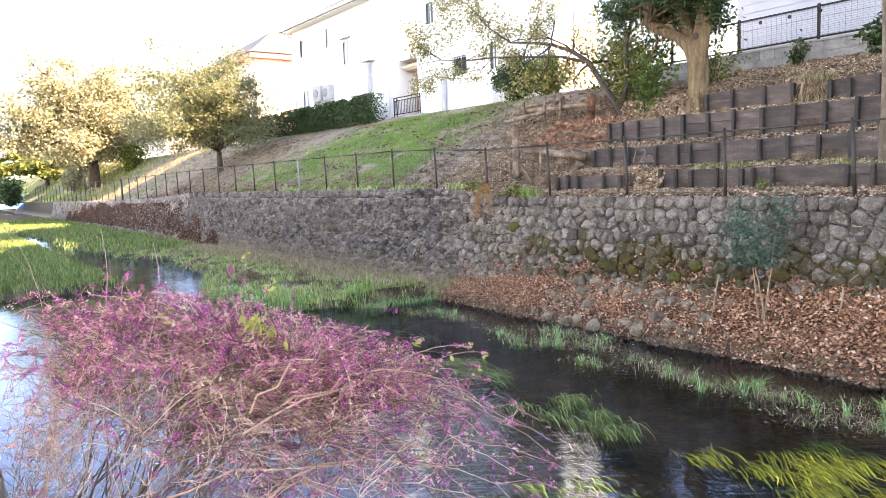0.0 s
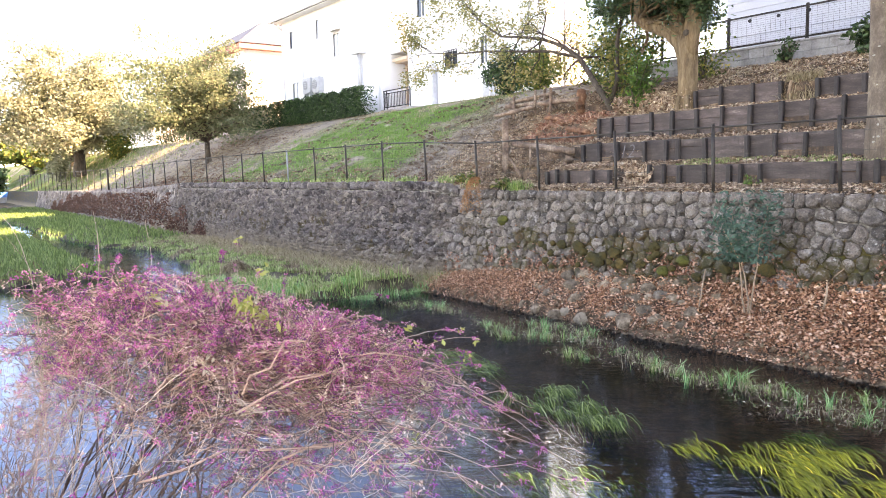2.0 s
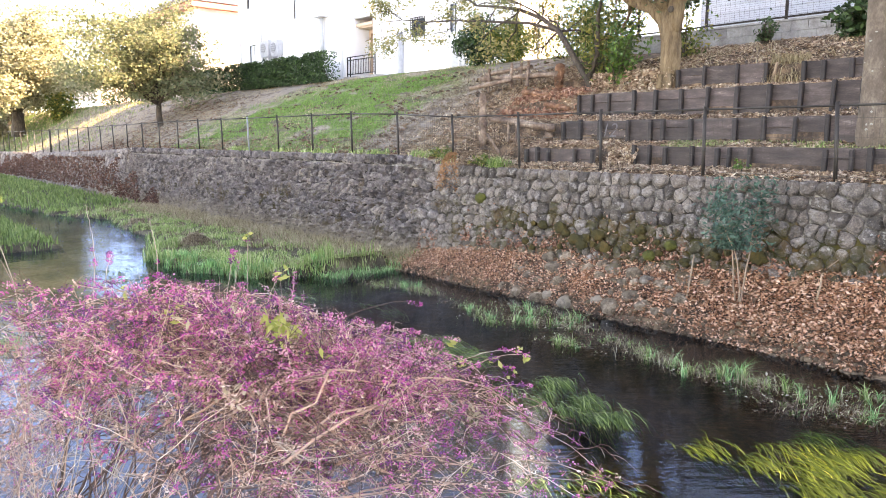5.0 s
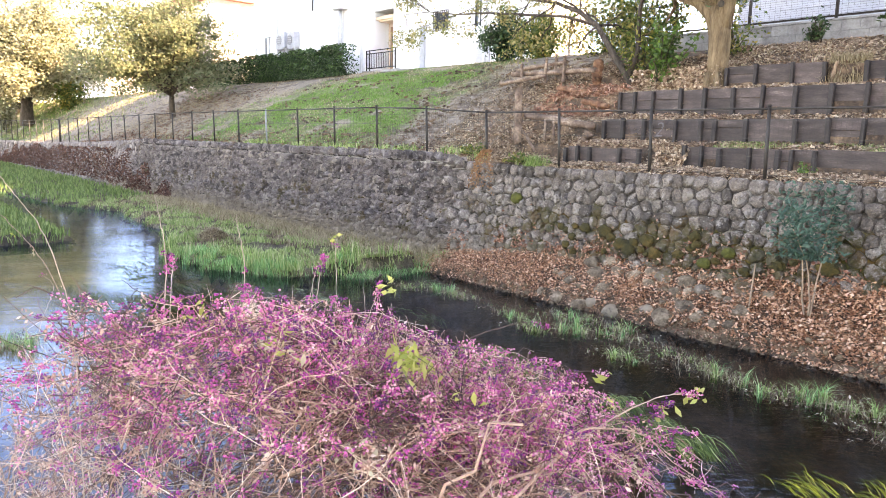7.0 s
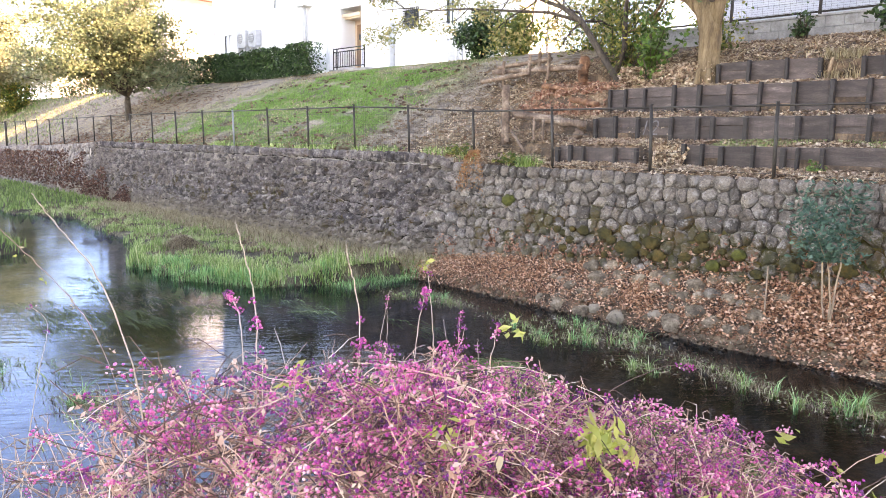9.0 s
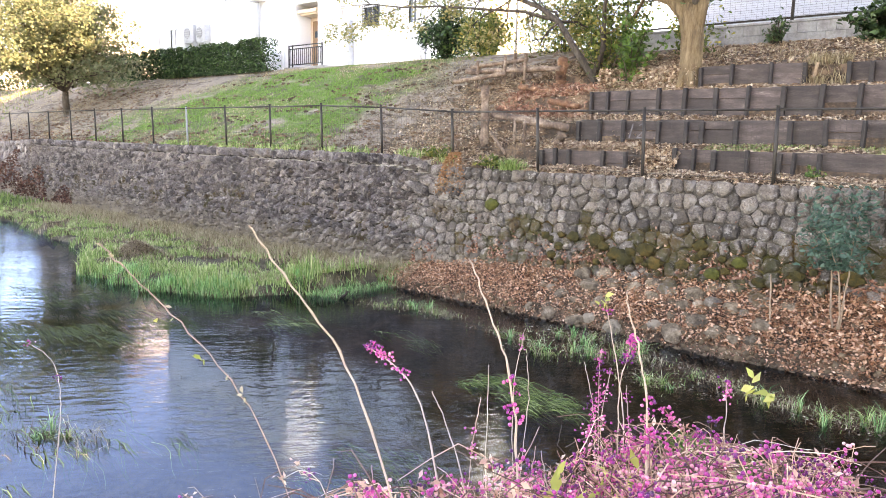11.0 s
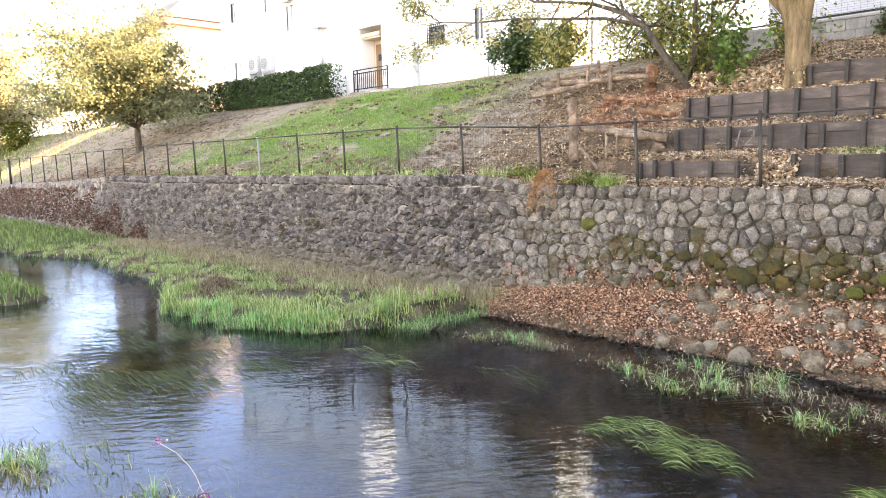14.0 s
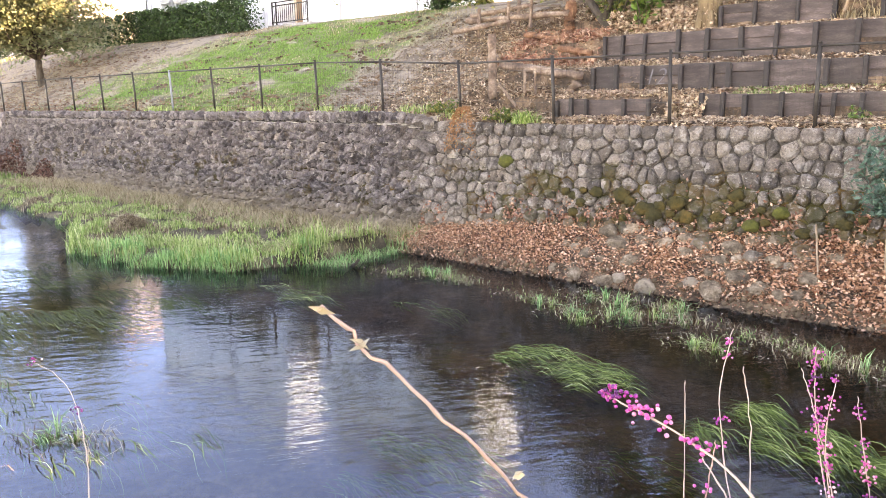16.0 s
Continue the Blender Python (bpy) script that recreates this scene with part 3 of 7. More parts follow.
GY = np.unique(np.round(np.concatenate([grid_lines((-900, -20, 80), (-20, -1, 2), (-1, 0.1, 0.3)), [0.15, 0.3, 0.45, 0.6, 0.62], grid_lines((0.8, 3.4, 0.4), (3.4, 5.2, 0.2), (5.2, 8.2, 0.12), (8.2, 9.2, 0.2), (9.2, 10.3, 0.1)),
                                        [10.3, 10.56, 10.7, 10.8, 11.0, 11.25, 11.48, 11.52, 11.8, 12.16, 12.20, 12.5, 12.86, 12.90, 13.2, 13.5, 13.93, 13.97],
                                        grid_lines((14.2, 17.4, 0.3), (17.5, 17.6, 0.1), (18, 30, 3), (30, 900, 80))]), 3))


def build_ground():
    nx, ny = len(GX), len(GY)
    V = np.array([(x, y, ground_z(x, y)) for y in GY for x in GX])
    i = np.arange(ny - 1)[:, None] * nx + np.arange(nx - 1)[None]
    F = np.stack([i, i + 1, i + nx + 1, i + nx], -1).reshape(-1, 4)
    ob = tagged(solid("ground", V, F, M_SLOPE, smooth=True), "earth, grass slope and muddy river bed", "ground", kind="structure")
    me = ob.data
    for m in (M_LITTER, M_BED, M_PATH, M_DRYGRASS, M_SILT):
        me.materials.append(m)
    C = V[F].mean(1)
    idx = np.zeros(len(F), dtype=np.int32)
    x, y, z = C.T
    idx[(y > 10.3) & (x > -13.0)] = 1
    idx[y <= 10.3] = 2
    idx[(y <= 10.3) & (x < -12.4 - 0.9 * (y - 2.5))] = 5
    idx[(y <= 10.3) & (z > -0.16) & (x < -13.0)] = 4
    idx[(y <= 10.3) & (y > 9.25) & (x >= -13.4)] = 1
    idx[y < 0.6] = 3
    me.polygons.foreach_set("material_index", idx)


build_ground()
_w = Soup()
_wx = grid_lines((-300, -40, 20), (-40, 40, 4))
for _a, _b in zip(_wx[:-1], _wx[1:]):
    _w.add([(_a, 0.3, 0), (_b, 0.3, 0), (_b, 10.25, 0), (_a, 10.25, 0)], [(0, 1, 2, 3)])
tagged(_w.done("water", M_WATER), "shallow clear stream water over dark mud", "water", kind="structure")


def mortar_back(x):
    """How far the joints lie behind the face: nearly flush in the newer part."""
    return 0.02 + 0.03 * (1 - smooth01(-16, -12, x))


def build_wall_body():
    s = Soup()
    xs = grid_lines((-140, -50, 5), (-50, -14, 2), (-14, -12, 0.25), (-12, 40, 2))
    V, F = [], []
    for x in xs:
        t = wall_top(x)
        V += [(x, wall_face(x, -0.5) + mortar_back(x), -0.5), (x, wall_face(x, t) + mortar_back(x), t - 0.04), (x, 10.72, t - 0.04), (x, 10.72, -0.5)]
    for i in range(len(xs) - 1):
        for k in range(4):
            j = (k + 1) % 4
            F.append((i * 4 + k, (i + 1) * 4 + k, (i + 1) * 4 + j, i * 4 + j))
    F += [(0, 1, 2, 3), tuple(len(V) - 4 + k for k in (3, 2, 1, 0))]
    s.add(V, F)
    return tagged(s.done("wall_river", M_MORTAR), "battered river wall of rounded grey stones, mossy below", "wall", kind="structure")


RIVER_WALL = build_wall_body()


# ---------- the riverside fence ----------
def fence_base(x):
    return float(np.interp(x, [-88, -49, -40, -33, -16.5, -12.6, -11, 40], [1.55, 1.98, 2.2, 2.48, 2.5, 2.36, 2.24, 2.25]))


def fence_top(x):
    return float(np.interp(x, [-88, -49, -30, -16.5, -14.6, -12.6, 40], [3.2, 3.3, 3.5, 3.51, 3.45, 3.34, 3.31]))


def build_fence():
    root = tagged(empty("fence", (-12, 10.7, 2.25)), "low dark brown steel mesh fence along the river wall", "fence")

    def put(name, V, F, m, smooth=False):
        V = [(v[0] + 12, v[1] - 10.7, v[2] - 2.25) for v in V]
        return solid(name, V, F, m, root, smooth=smooth)

    xs = [-0.55 - 2.0 * i for i in range(45)]
    rnd = random.Random(3)
    for i, x in enumerate(xs):
        b, t = fence_base(x) - 0.12, fence_top(x) + 0.015
        lean = -0.055 * rnd.uniform(0.6, 1.3)
        r = 0.027 if i != 24 else 0.06
        V, F = tube([(x, 10.7, b), (x + lean * 0.5, 10.7, (b + t) / 2), (x + lean, 10.7 + rnd.uniform(-0.01, 0.01), t)], r, 8)
        put("post", V, F, M_GRILLE if i == 11 else M_FENCE, True)
        if x > -30:
            V, F = tube([(x + lean, 10.7, t), (x + lean, 10.7, t + 0.014)], r * 1.15, 8)
            put("post_cap", V, F, M_FENCE)
    for a, b in zip(xs[:-1], xs[1:]):
        za, zb = fence_top(a), fence_top(b)
        V, F = tube([(a, 10.7, za - 0.03), (b, 10.7, zb - 0.03)], 0.017, 6)
        put("rail", V, F, M_FENCE, True)
        s = Soup()
        ba, bb = fence_base(a) + 0.08, fence_base(b) + 0.08
        for k in range(4):
            f = k / 3.6
            r = 0.0032
            V, F = tube([(a, 10.69, ba + (za - 0.04 - ba) * f), (b, 10.69, bb + (zb - 0.04 - bb) * f)], r, 3, False)
            s.add(V, F)
        if a > -30:
            n = 28
            for k in range(1, n):
                f = k / n
                x = a + (b - a) * f
                lo, hi = ba + (bb - ba) * f, za + (zb - za) * f - 0.03
                V, F = tube([(x, 10.686, lo), (x, 10.686, hi)], 0.0016, 3, False)
                s.add(V, F)
        put("mesh_panel", s.V, s.F, M_WIRE)


build_fence()


# ---------- stepped retaining walls ----------
def retaining(x0, x1, y, zb, zt, seed, spacing=0.62, label="", stakes=()):
    """A row of dark boards held by posts driven into the slope."""
    rnd = random.Random(seed)
    root = tagged(empty("retaining_wall", (x0, y, zb)), label or "low retaining wall of dark brown boards and posts", "retaining wall", group="stepped retaining walls")
    xs = [x0, *stakes]
    while xs[-1] < x1 - 0.4:
        xs.append(min(x1, xs[-1] + spacing * rnd.uniform(0.75, 1.25)))
    for a, b in zip(xs[:-1], xs[1:]):
        h = zt - zb
        cuts = [zb - 0.12, zt + rnd.uniform(-0.012, 0.012)] if rnd.random() < 0.62 else [zb - 0.12, zb + h * rnd.uniform(0.3, 0.65), zt + rnd.uniform(-0.012, 0.012)]
        tilt = rnd.uniform(-0.02, 0.02)
        for lo, hi in zip(cuts[:-1], cuts[1:]):
            bm = box_bm((a - x0 + 0.004, -0.02 + tilt, lo - zb + 0.003), (b - x0 - 0.004, 0.025 + tilt, hi - zb - 0.003), 0.006)
            bmesh.ops.rotate(bm, verts=bm.verts, cent=((a + b) / 2 - x0, 0, 0), matrix=Matrix.Rotation(rnd.uniform(-0.012, 0.012), 3, "Y"))
            part("board", bm, M_PLANK, root)
    for x in xs:
        w = rnd.uniform(0.028, 0.042)
        bm = box_bm((x - x0 - w, -0.115, -0.18), (x - x0 + w, -0.024, zt - zb + rnd.uniform(-0.02, 0.03)), 0.012)
        bmesh.ops.rotate(bm, verts=bm.verts, cent=(x - x0, 0, 0), matrix=Matrix.Rotation(rnd.uniform(-0.03, 0.03), 3, "Y"))
        part("stake", bm, M_STAKE, root)
    return root


retaining(-10.8, -8.86, 11.25, 2.35, 2.65, 1, 0.55, "short retaining wall of dark brown boards by the fence", (-10.51, -10.22, -9.54, -9.11))
retaining(-8.35, 3.0, 11.5, 2.35, 2.71, 2, 0.7, "", (-8.03, -7.7, -7.18, -6.72, -6.51, -6.16, -5.0, -4.62, -4.37, -3.93))
ROW2 = retaining(-10.6, 3.0, 12.18, 2.82, 3.21, 3, 0.62, "retaining wall of dark boards with a chalked number", (-10.15, -9.66, -8.98, -8.47, -8.2, -7.62, -6.78, -6.27, -5.76, -5.25, -4.67, -4.24, -3.7))
retaining(-10.75, 3.0, 12.88, 3.35, 3.80, 4, 0.6, "", (-10.4, -9.97, -9.34, -8.84, -8.26, -7.72, -7.14, -6.55, -6.0, -5.48, -5.04, -4.47, -4.1))
retaining(-9.0, -7.12, 13.95, 3.94, 4.30, 5, 0.6, "retaining wall of dark boards ending at a dry grass gap", (-8.41, -7.7))
retaining(-6.42, 3.0, 13.95, 3.94, 4.27, 6, 0.62, "", (-6.08, -5.6))
# the chalked number 12 on one board
_t = bpy.data.curves.new("chalk_number", "FONT")
_t.body, _t.size, _t.extrude = "12", 0.4, 0.001
_t.shear, _t.offset = 0.25, -0.006
_tob = bpy.data.objects.new("chalk_number", _t)
_dg = bpy.context.evaluated_depsgraph_get()
_me = bpy.data.meshes.new_from_object(_tob)
_me.materials.append(M_CHALK)
bpy.data.objects.remove(_tob)
_c = new("chalk_number", _me)
_c.parent = ROW2
_c.location, _c.rotation_euler = (0.95, -0.052, 0.06), (radians(90), 0, 0)
_c["label"] = "number 12 chalked on the board"


# ---------- houses ----------
def window(parent, x0, x1, z0, z1, y, hood=False, frame_m=None, sill=True, glass=None):
    """A window set in a wall that faces -y."""
    m = frame_m or M_TRIM
    glass = glass or M_GLASS
    s = Soup()
    w = 0.05
    s.box((x0 - w, y - 0.03, z0 - w), (x0, y + 0.06, z1 + w))
    s.box((x1, y - 0.03, z0 - w), (x1 + w, y + 0.06, z1 + w))
    s.box((x0, y - 0.03, z1), (x1, y + 0.06, z1 + w))
    s.box((x0, y - 0.03, z0 - w), (x1, y + 0.06, z0))
    win = s.done("window", m, parent)
    mid = (x0 + x1) / 2
    s = Soup()
    s.box((x0, y + 0.01, z0), (mid, y + 0.03, z1))
    s.done("pane", glass, win)
    s = Soup()
    s.box((mid, y + 0.022, z0), (x1, y + 0.042, z1))
    s.done("pane", glass, win)
    s = Soup()
    s.box((mid - 0.025, y - 0.005, z0), (mid + 0.025, y + 0.05, z1))
    s.done("mullion", m, win)
    if sill:
        s = Soup()
        s.box((x0 - 0.1, y - 0.08, z0 - w - 0.05), (x1 + 0.1, y + 0.02, z0 - w))
        s.done("sill", m, win)
    if hood:
        s = Soup()
        s.add([(x0 - 0.18, y, z1 + 0.2), (x1 + 0.18, y, z1 + 0.2), (x1 + 0.18, y - 0.38, z1 + 0.1), (x0 - 0.18, y - 0.38, z1 + 0.1),
               (x0 - 0.18, y, z1 + 0.27), (x1 + 0.18, y, z1 + 0.27), (x1 + 0.18, y - 0.38, z1 + 0.15), (x0 - 0.18, y - 0.38, z1 + 0.15)],
              [(0, 1, 2, 3), (7, 6, 5, 4), (0, 4, 5, 1), (1, 5, 6, 2), (2, 6, 7, 3), (3, 7, 4, 0)])
        s.done("hood", M_TRIM, win)
    return win


def wall_with_holes(x0, x1, z0, z1, y, thick, holes):
    """A wall facing -y, one closed shell with openings (x0, x1, z0, z1) cut through."""
    s = Soup()
    xs = sorted({x0, x1, *[h[0] for h in holes], *[h[1] for h in holes]})
    zs = sorted({z0, z1, *[h[2] for h in holes], *[h[3] for h in holes]})
    nx, nz = len(xs), len(zs)
    V = [(x, y, z) for z in zs for x in xs] + [(x, y + thick, z) for z in zs for x in xs]
    at = lambda i, k, back: k * nx + i + back * nx * nz

    def full(i, k):
        if not (0 <= i < nx - 1 and 0 <= k < nz - 1):
            return False
        cx, cz = (xs[i] + xs[i + 1]) / 2, (zs[k] + zs[k + 1]) / 2
        return not any(h[0] < cx < h[1] and h[2] < cz < h[3] for h in holes)

    F = []
    for i in range(nx - 1):
        for k in range(nz - 1):
            if not full(i, k):
                continue
            F.append((at(i, k, 0), at(i + 1, k, 0), at(i + 1, k + 1, 0), at(i, k + 1, 0)))
            F.append((at(i, k + 1, 1), at(i + 1, k + 1, 1), at(i + 1, k, 1), at(i, k, 1)))
            for di, dk, a, b in ((-1, 0, (i, k), (i, k + 1)), (1, 0, (i + 1, k + 1), (i + 1, k)), (0, -1, (i + 1, k), (i, k)), (0, 1, (i, k + 1), (i + 1, k + 1))):
                if not full(i + di, k + dk):
                    F.append((at(*a, 0), at(*b, 0), at(*b, 1), at(*a, 1)))
    s.add(V, F)
    return s


def white_house():
    root = tagged(empty("house", (-32, 17.7, 5.25)), "two-storey white rendered house with hooded windows", "house")
    root.location = (0, 0, 0)
    y, x0, x1, z0, z1 = 17.7, -37.35, -27.4, 5.1, 10.95
    holes = [(-36.45, -36.05, 9.45, 10.35), (-31.65, -31.1, 8.4, 9.45), (-36.3, -35.6, 6.6, 7.6), (-33.4, -33.05, 9.5, 10.45)]
    wall_with_holes(x0, x1, z0, z1, y, 0.2, holes).done("wall", M_WHITE, root)
    for lo, hi in (((x1 - 0.2, y + 0.2, z0), (x1, y + 9, z1)), ((x0, y + 0.2, z0), (x0 + 0.2, y + 9, z1)), ((x0 + 0.2, y + 8.8, z0), (x1 - 0.2, y + 9, z1))):
        part("wall", box_bm(lo, hi), M_WHITE, root)
    for i, h in enumerate(holes):
        window(root, *h, y + 0.05, hood=i == 1, glass=M_BLIND if i else M_GLASS)
    # hipped roof with deep eaves
    e = 0.5
    s = Soup()
    a, b, c, d = (x0 - e, y - e, z1), (x1 + e, y - e, z1), (x1 + e, y + 9 + e, z1), (x0 - e, y + 9 + e, z1)
    up = lambda p: (p[0], p[1], p[2] + 0.16)
    r0, r1 = (x0 + 4.2, y + 4.5, z1 + 2.9), (x1 - 4.2, y + 4.5, z1 + 2.9)
    s.add([a, b, c, d, up(a), up(b), up(c), up(d), r0, r1],
          [(3, 2, 1, 0), (0, 1, 5, 4), (1, 2, 6, 5), (2, 3, 7, 6), (3, 0, 4, 7), (4, 5, 9, 8), (5, 6, 9), (6, 7, 8, 9), (7, 4, 8)])
    roof = s.done("roof", M_ROOF, root)
    s = Soup()
    s.box((x0 - e, y - e - 0.12, z1 + 0.02), (x1 + e, y - e - 0.003, z1 + 0.15))
    s.done("gutter", M_TRIM, root)
    s = Soup()
    s.box((x0 - e + 0.01, y - e + 0.01, z1 - 0.03), (x1 + e - 0.01, y - 0.001, z1 - 0.004))
    s.done("soffit", M_TRIM, root)
    for x in (x0 + 0.12, x1 - 0.1):
        V, F = tube([(x, y - e - 0.05, z1), (x, y - 0.1, z1 - 0.35), (x, y - 0.06, z0)], 0.04, 6)
        solid("downpipe", V, F, M_TRIM, root)
    # kitchen flue with its little cap
    V, F = tube([(-29.0, y - 0.16, 6.4), (-29.0, y - 0.16, 8.12)], 0.09, 10)
    flue = solid("flue", V, F, M_METAL, root, "grey metal flue with a flat cap", True)
    s = Soup()
    s.box((-29.35, y - 0.42, 8.14), (-28.6, y - 0.003, 8.24))
    s.box((-29.25, y - 0.36, 8.24), (-28.7, y - 0.003, 8.3))
    s.done("flue_cap", M_TRIM, flue)
    V, F = tube([(-34.9, y - 0.05, 6.2), (-34.9, y - 0.05, 8.6)], 0.03, 6)
    solid("pipe", V, F, M_TRIM, root)
    return root


white_house()


def air_conditioner(x, y, z, w=0.85):
    root = tagged(empty("air_conditioner", (x, y, z)), "grey outdoor air conditioner unit on the house wall", "air conditioner")
    part("casing", box_bm((0, 0, 0), (w, 0.3, 0.72), 0.02), M_METAL, root)
    bm = bmesh.new()
    bmesh.ops.create_cone(bm, segments=20, radius1=0.24, radius2=0.24, depth=0.02, cap_ends=True, matrix=Matrix.Translation((w * 0.4, -0.012, 0.36)) @ Matrix.Rotation(radians(90), 4, "X"))
    fan = part("fan_grille", bm, M_GRILLE, root)
    for i in range(5):
        part("bar", box_bm((w * 0.4 - 0.23, -0.034, 0.16 + i * 0.1), (w * 0.4 + 0.23, -0.024, 0.172 + i * 0.1)), M_METAL, fan)
    part("bracket", box_bm((0.08, 0.0, -0.06), (w - 0.08, 0.28, -0.002)), M_METAL, root)
    part("bracket", box_bm((w - 0.14, 0.05, -0.9), (w - 0.1, 0.28, -0.062)), M_METAL, root)
    part("bracket", box_bm((0.1, 0.05, -0.9), (0.14, 0.28, -0.062)), M_METAL, root)
    return root


air_conditioner(-34.55, 17.38, 6.9)
air_conditioner(-33.45, 17.38, 6.85, 0.7)


def white_wing():
    root = tagged(empty("house", (0, 0, 0)), "white rendered house wing with a sandy porch and brown door", "house")
    y, x0, x1, z0, z1 = 18.0, -25.72, -17.9, 5.1, 10.9
    holes = [(-24.95, -24.45, 9.1, 9.95), (-23.1, -22.35, 6.8, 7.4), (-20.9, -20.55, 6.7, 7.7)]
    wall_with_holes(x0, x1, z0, z1, y, 0.2, holes).done("wall", M_WHITE, root)
    for lo, hi in (((x0, y + 0.2, z0), (x0 + 0.2, 20.6, z1)), ((x1 - 0.2, y + 0.2, z0), (x1, 20.6, z1)), ((x0 + 0.2, 20.4, z0), (x1 - 0.2, 20.6, z1))):
        part("wall", box_bm(lo, hi), M_WHITE, root)
    for h in holes:
        window(root, *h, y + 0.05, sill=False)
    part("roof", box_bm((x0 + 0.22, y + 0.22, z1 - 0.3), (x1 - 0.22, 20.38, z1 - 0.12)), M_CONCRETE, root, "flat roof behind the parapet")
    # lattice over the small window
    for k in range(9):
        f = k / 8
        V, F = tube([(-23.15 + 0.85 * f, y - 0.04, 6.75), (-23.15 + 0.85 * f, y - 0.04, 7.45)], 0.014, 4)
        solid("lattice_bar", V, F, M_DARKMETAL, root)
        V, F = tube([(-23.15, y - 0.055, 6.75 + 0.7 * f), (-22.3, y - 0.055, 6.75 + 0.7 * f)], 0.014, 4)
        solid("lattice_bar", V, F, M_DARKMETAL, root)
    # recessed porch between the two white walls
    s = Soup()
    s.box((-27.4, 19.0, 5.1), (-25.72, 19.15, 7.95))
    s.done("porch_wall", M_WARM, root, "sandy coloured porch wall")
    part("porch_roof", box_bm((-27.39, 18.2, 7.953), (-25.73, 19.2, 8.06), 0.01), M_TRIM, root)
    s = Soup()
    s.box((-27.2, 18.95, 5.4), (-26.45, 18.998, 7.4))
    door = s.done("door", M_DOOR, root, "brown entrance door")
    s = Soup()
    s.box((-27.05, 18.935, 6.75), (-26.6, 18.949, 7.0))
    s.done("pane", M_GLASS, door)
    s = Soup()
    s.box((-27.5 + 0.12, 18.3, 7.62), (-26.2, 18.998, 7.75))
    s.box((-27.3, 18.4, 7.55), (-26.3, 18.998, 7.62))
    s.done("porch_hood", M_WARM, root)
    # downpipes and a pale post by the wall
    V, F = tube([(-23.72, y - 0.12, 5.0), (-23.72, y - 0.12, 7.0)], 0.11, 4)
    solid("duct", V, F, M_METAL, root, "grey duct by the wall")
    for x in (-20.3, -18.7):
        V, F = tube([(x, y - 0.06, 5.0), (x, y - 0.06, 10.8)], 0.05, 6)
        solid("downpipe", V, F, M_TRIM, root)
    s = Soup()
    s.box((-20.75, y - 0.05, 5.1), (-20.05, y - 0.003, 6.2))
    for k in range(6):
        s.box((-20.75, y - 0.075, 5.2 + k * 0.16), (-20.05, y - 0.05, 5.24 + k * 0.16))
    s.done("louvre", M_METAL, root)
    return root


white_wing()


def balcony_rail():
    root = tagged(empty("railing", (-26.5, 17.2, 5.3)), "black iron railing in front of the porch", "railing")
    s = Soup()
    s.box((-0.2, -0.05, -0.25), (2.2, 0.9, 0.08))
    s.done("landing", M_CONCRETE, root)
    for z in (0.86, 0.74, 0.16):
        part("rail", box_bm((0, 0, z), (2.0, 0.035, z + 0.035)), M_DARKMETAL, root)
    for x in (0.0, 0.22, 1.97):
        part("post", box_bm((x, -0.002, 0.08), (x + 0.04, 0.037, 0.9)), M_DARKMETAL, root)
    for i in range(1, 17):
        part("bar", box_bm((i * 0.118, 0.01, 0.19), (i * 0.118 + 0.016, 0.026, 0.742)), M_DARKMETAL, root)
    return root


balcony_rail()


def pink_house():
    root = tagged(empty("house", (0, 0, 0)), "pale pink house with a slate gable roof, red-brown fascia", "house")
    x0, x1, y0, y1, z0, z1 = -58, -46, 19, 33, 5.1, 10.95
    s = Soup()
    s.box((x0, y0, z0), (x1, y1, z1))
    s.done("wall", M_PINK, root)
    s = Soup()
    s.box((x0 - 0.5, y0 - 0.5, z1), (x1 + 0.5, y1 + 0.5, z1 + 0.35))
    s.done("fascia", M_FASCIA, root)
    s = Soup()
    xm = (x0 + x1) / 2
    V = [(x0 - 0.6, y0 - 0.6, z1 + 0.35), (x1 + 0.6, y0 - 0.6, z1 + 0.35), (x1 + 0.6, y1 + 0.6, z1 + 0.35), (x0 - 0.6, y1 + 0.6, z1 + 0.35), (x0 + 3, y0 + 4.5, z1 + 3.0), (x1 - 3, y0 + 4.5, z1 + 3.0)]
    V[4], V[5] = (xm, y0 + 4, z1 + 3.2), (xm, y1 - 4, z1 + 3.2)
    s.add(V, [(3, 2, 1, 0), (0, 1, 4), (1, 2, 5, 4), (2, 3, 5), (3, 0, 4, 5)])
    s.done("roof", M_ROOF, root)
    for a in (-56.5, -52.5):
        window(root, a, a + 1.6, 9.2, 10.4, y0 - 0.05)
        window(root, a, a + 1.6, 6.4, 7.8, y0 - 0.05)


pink_house()


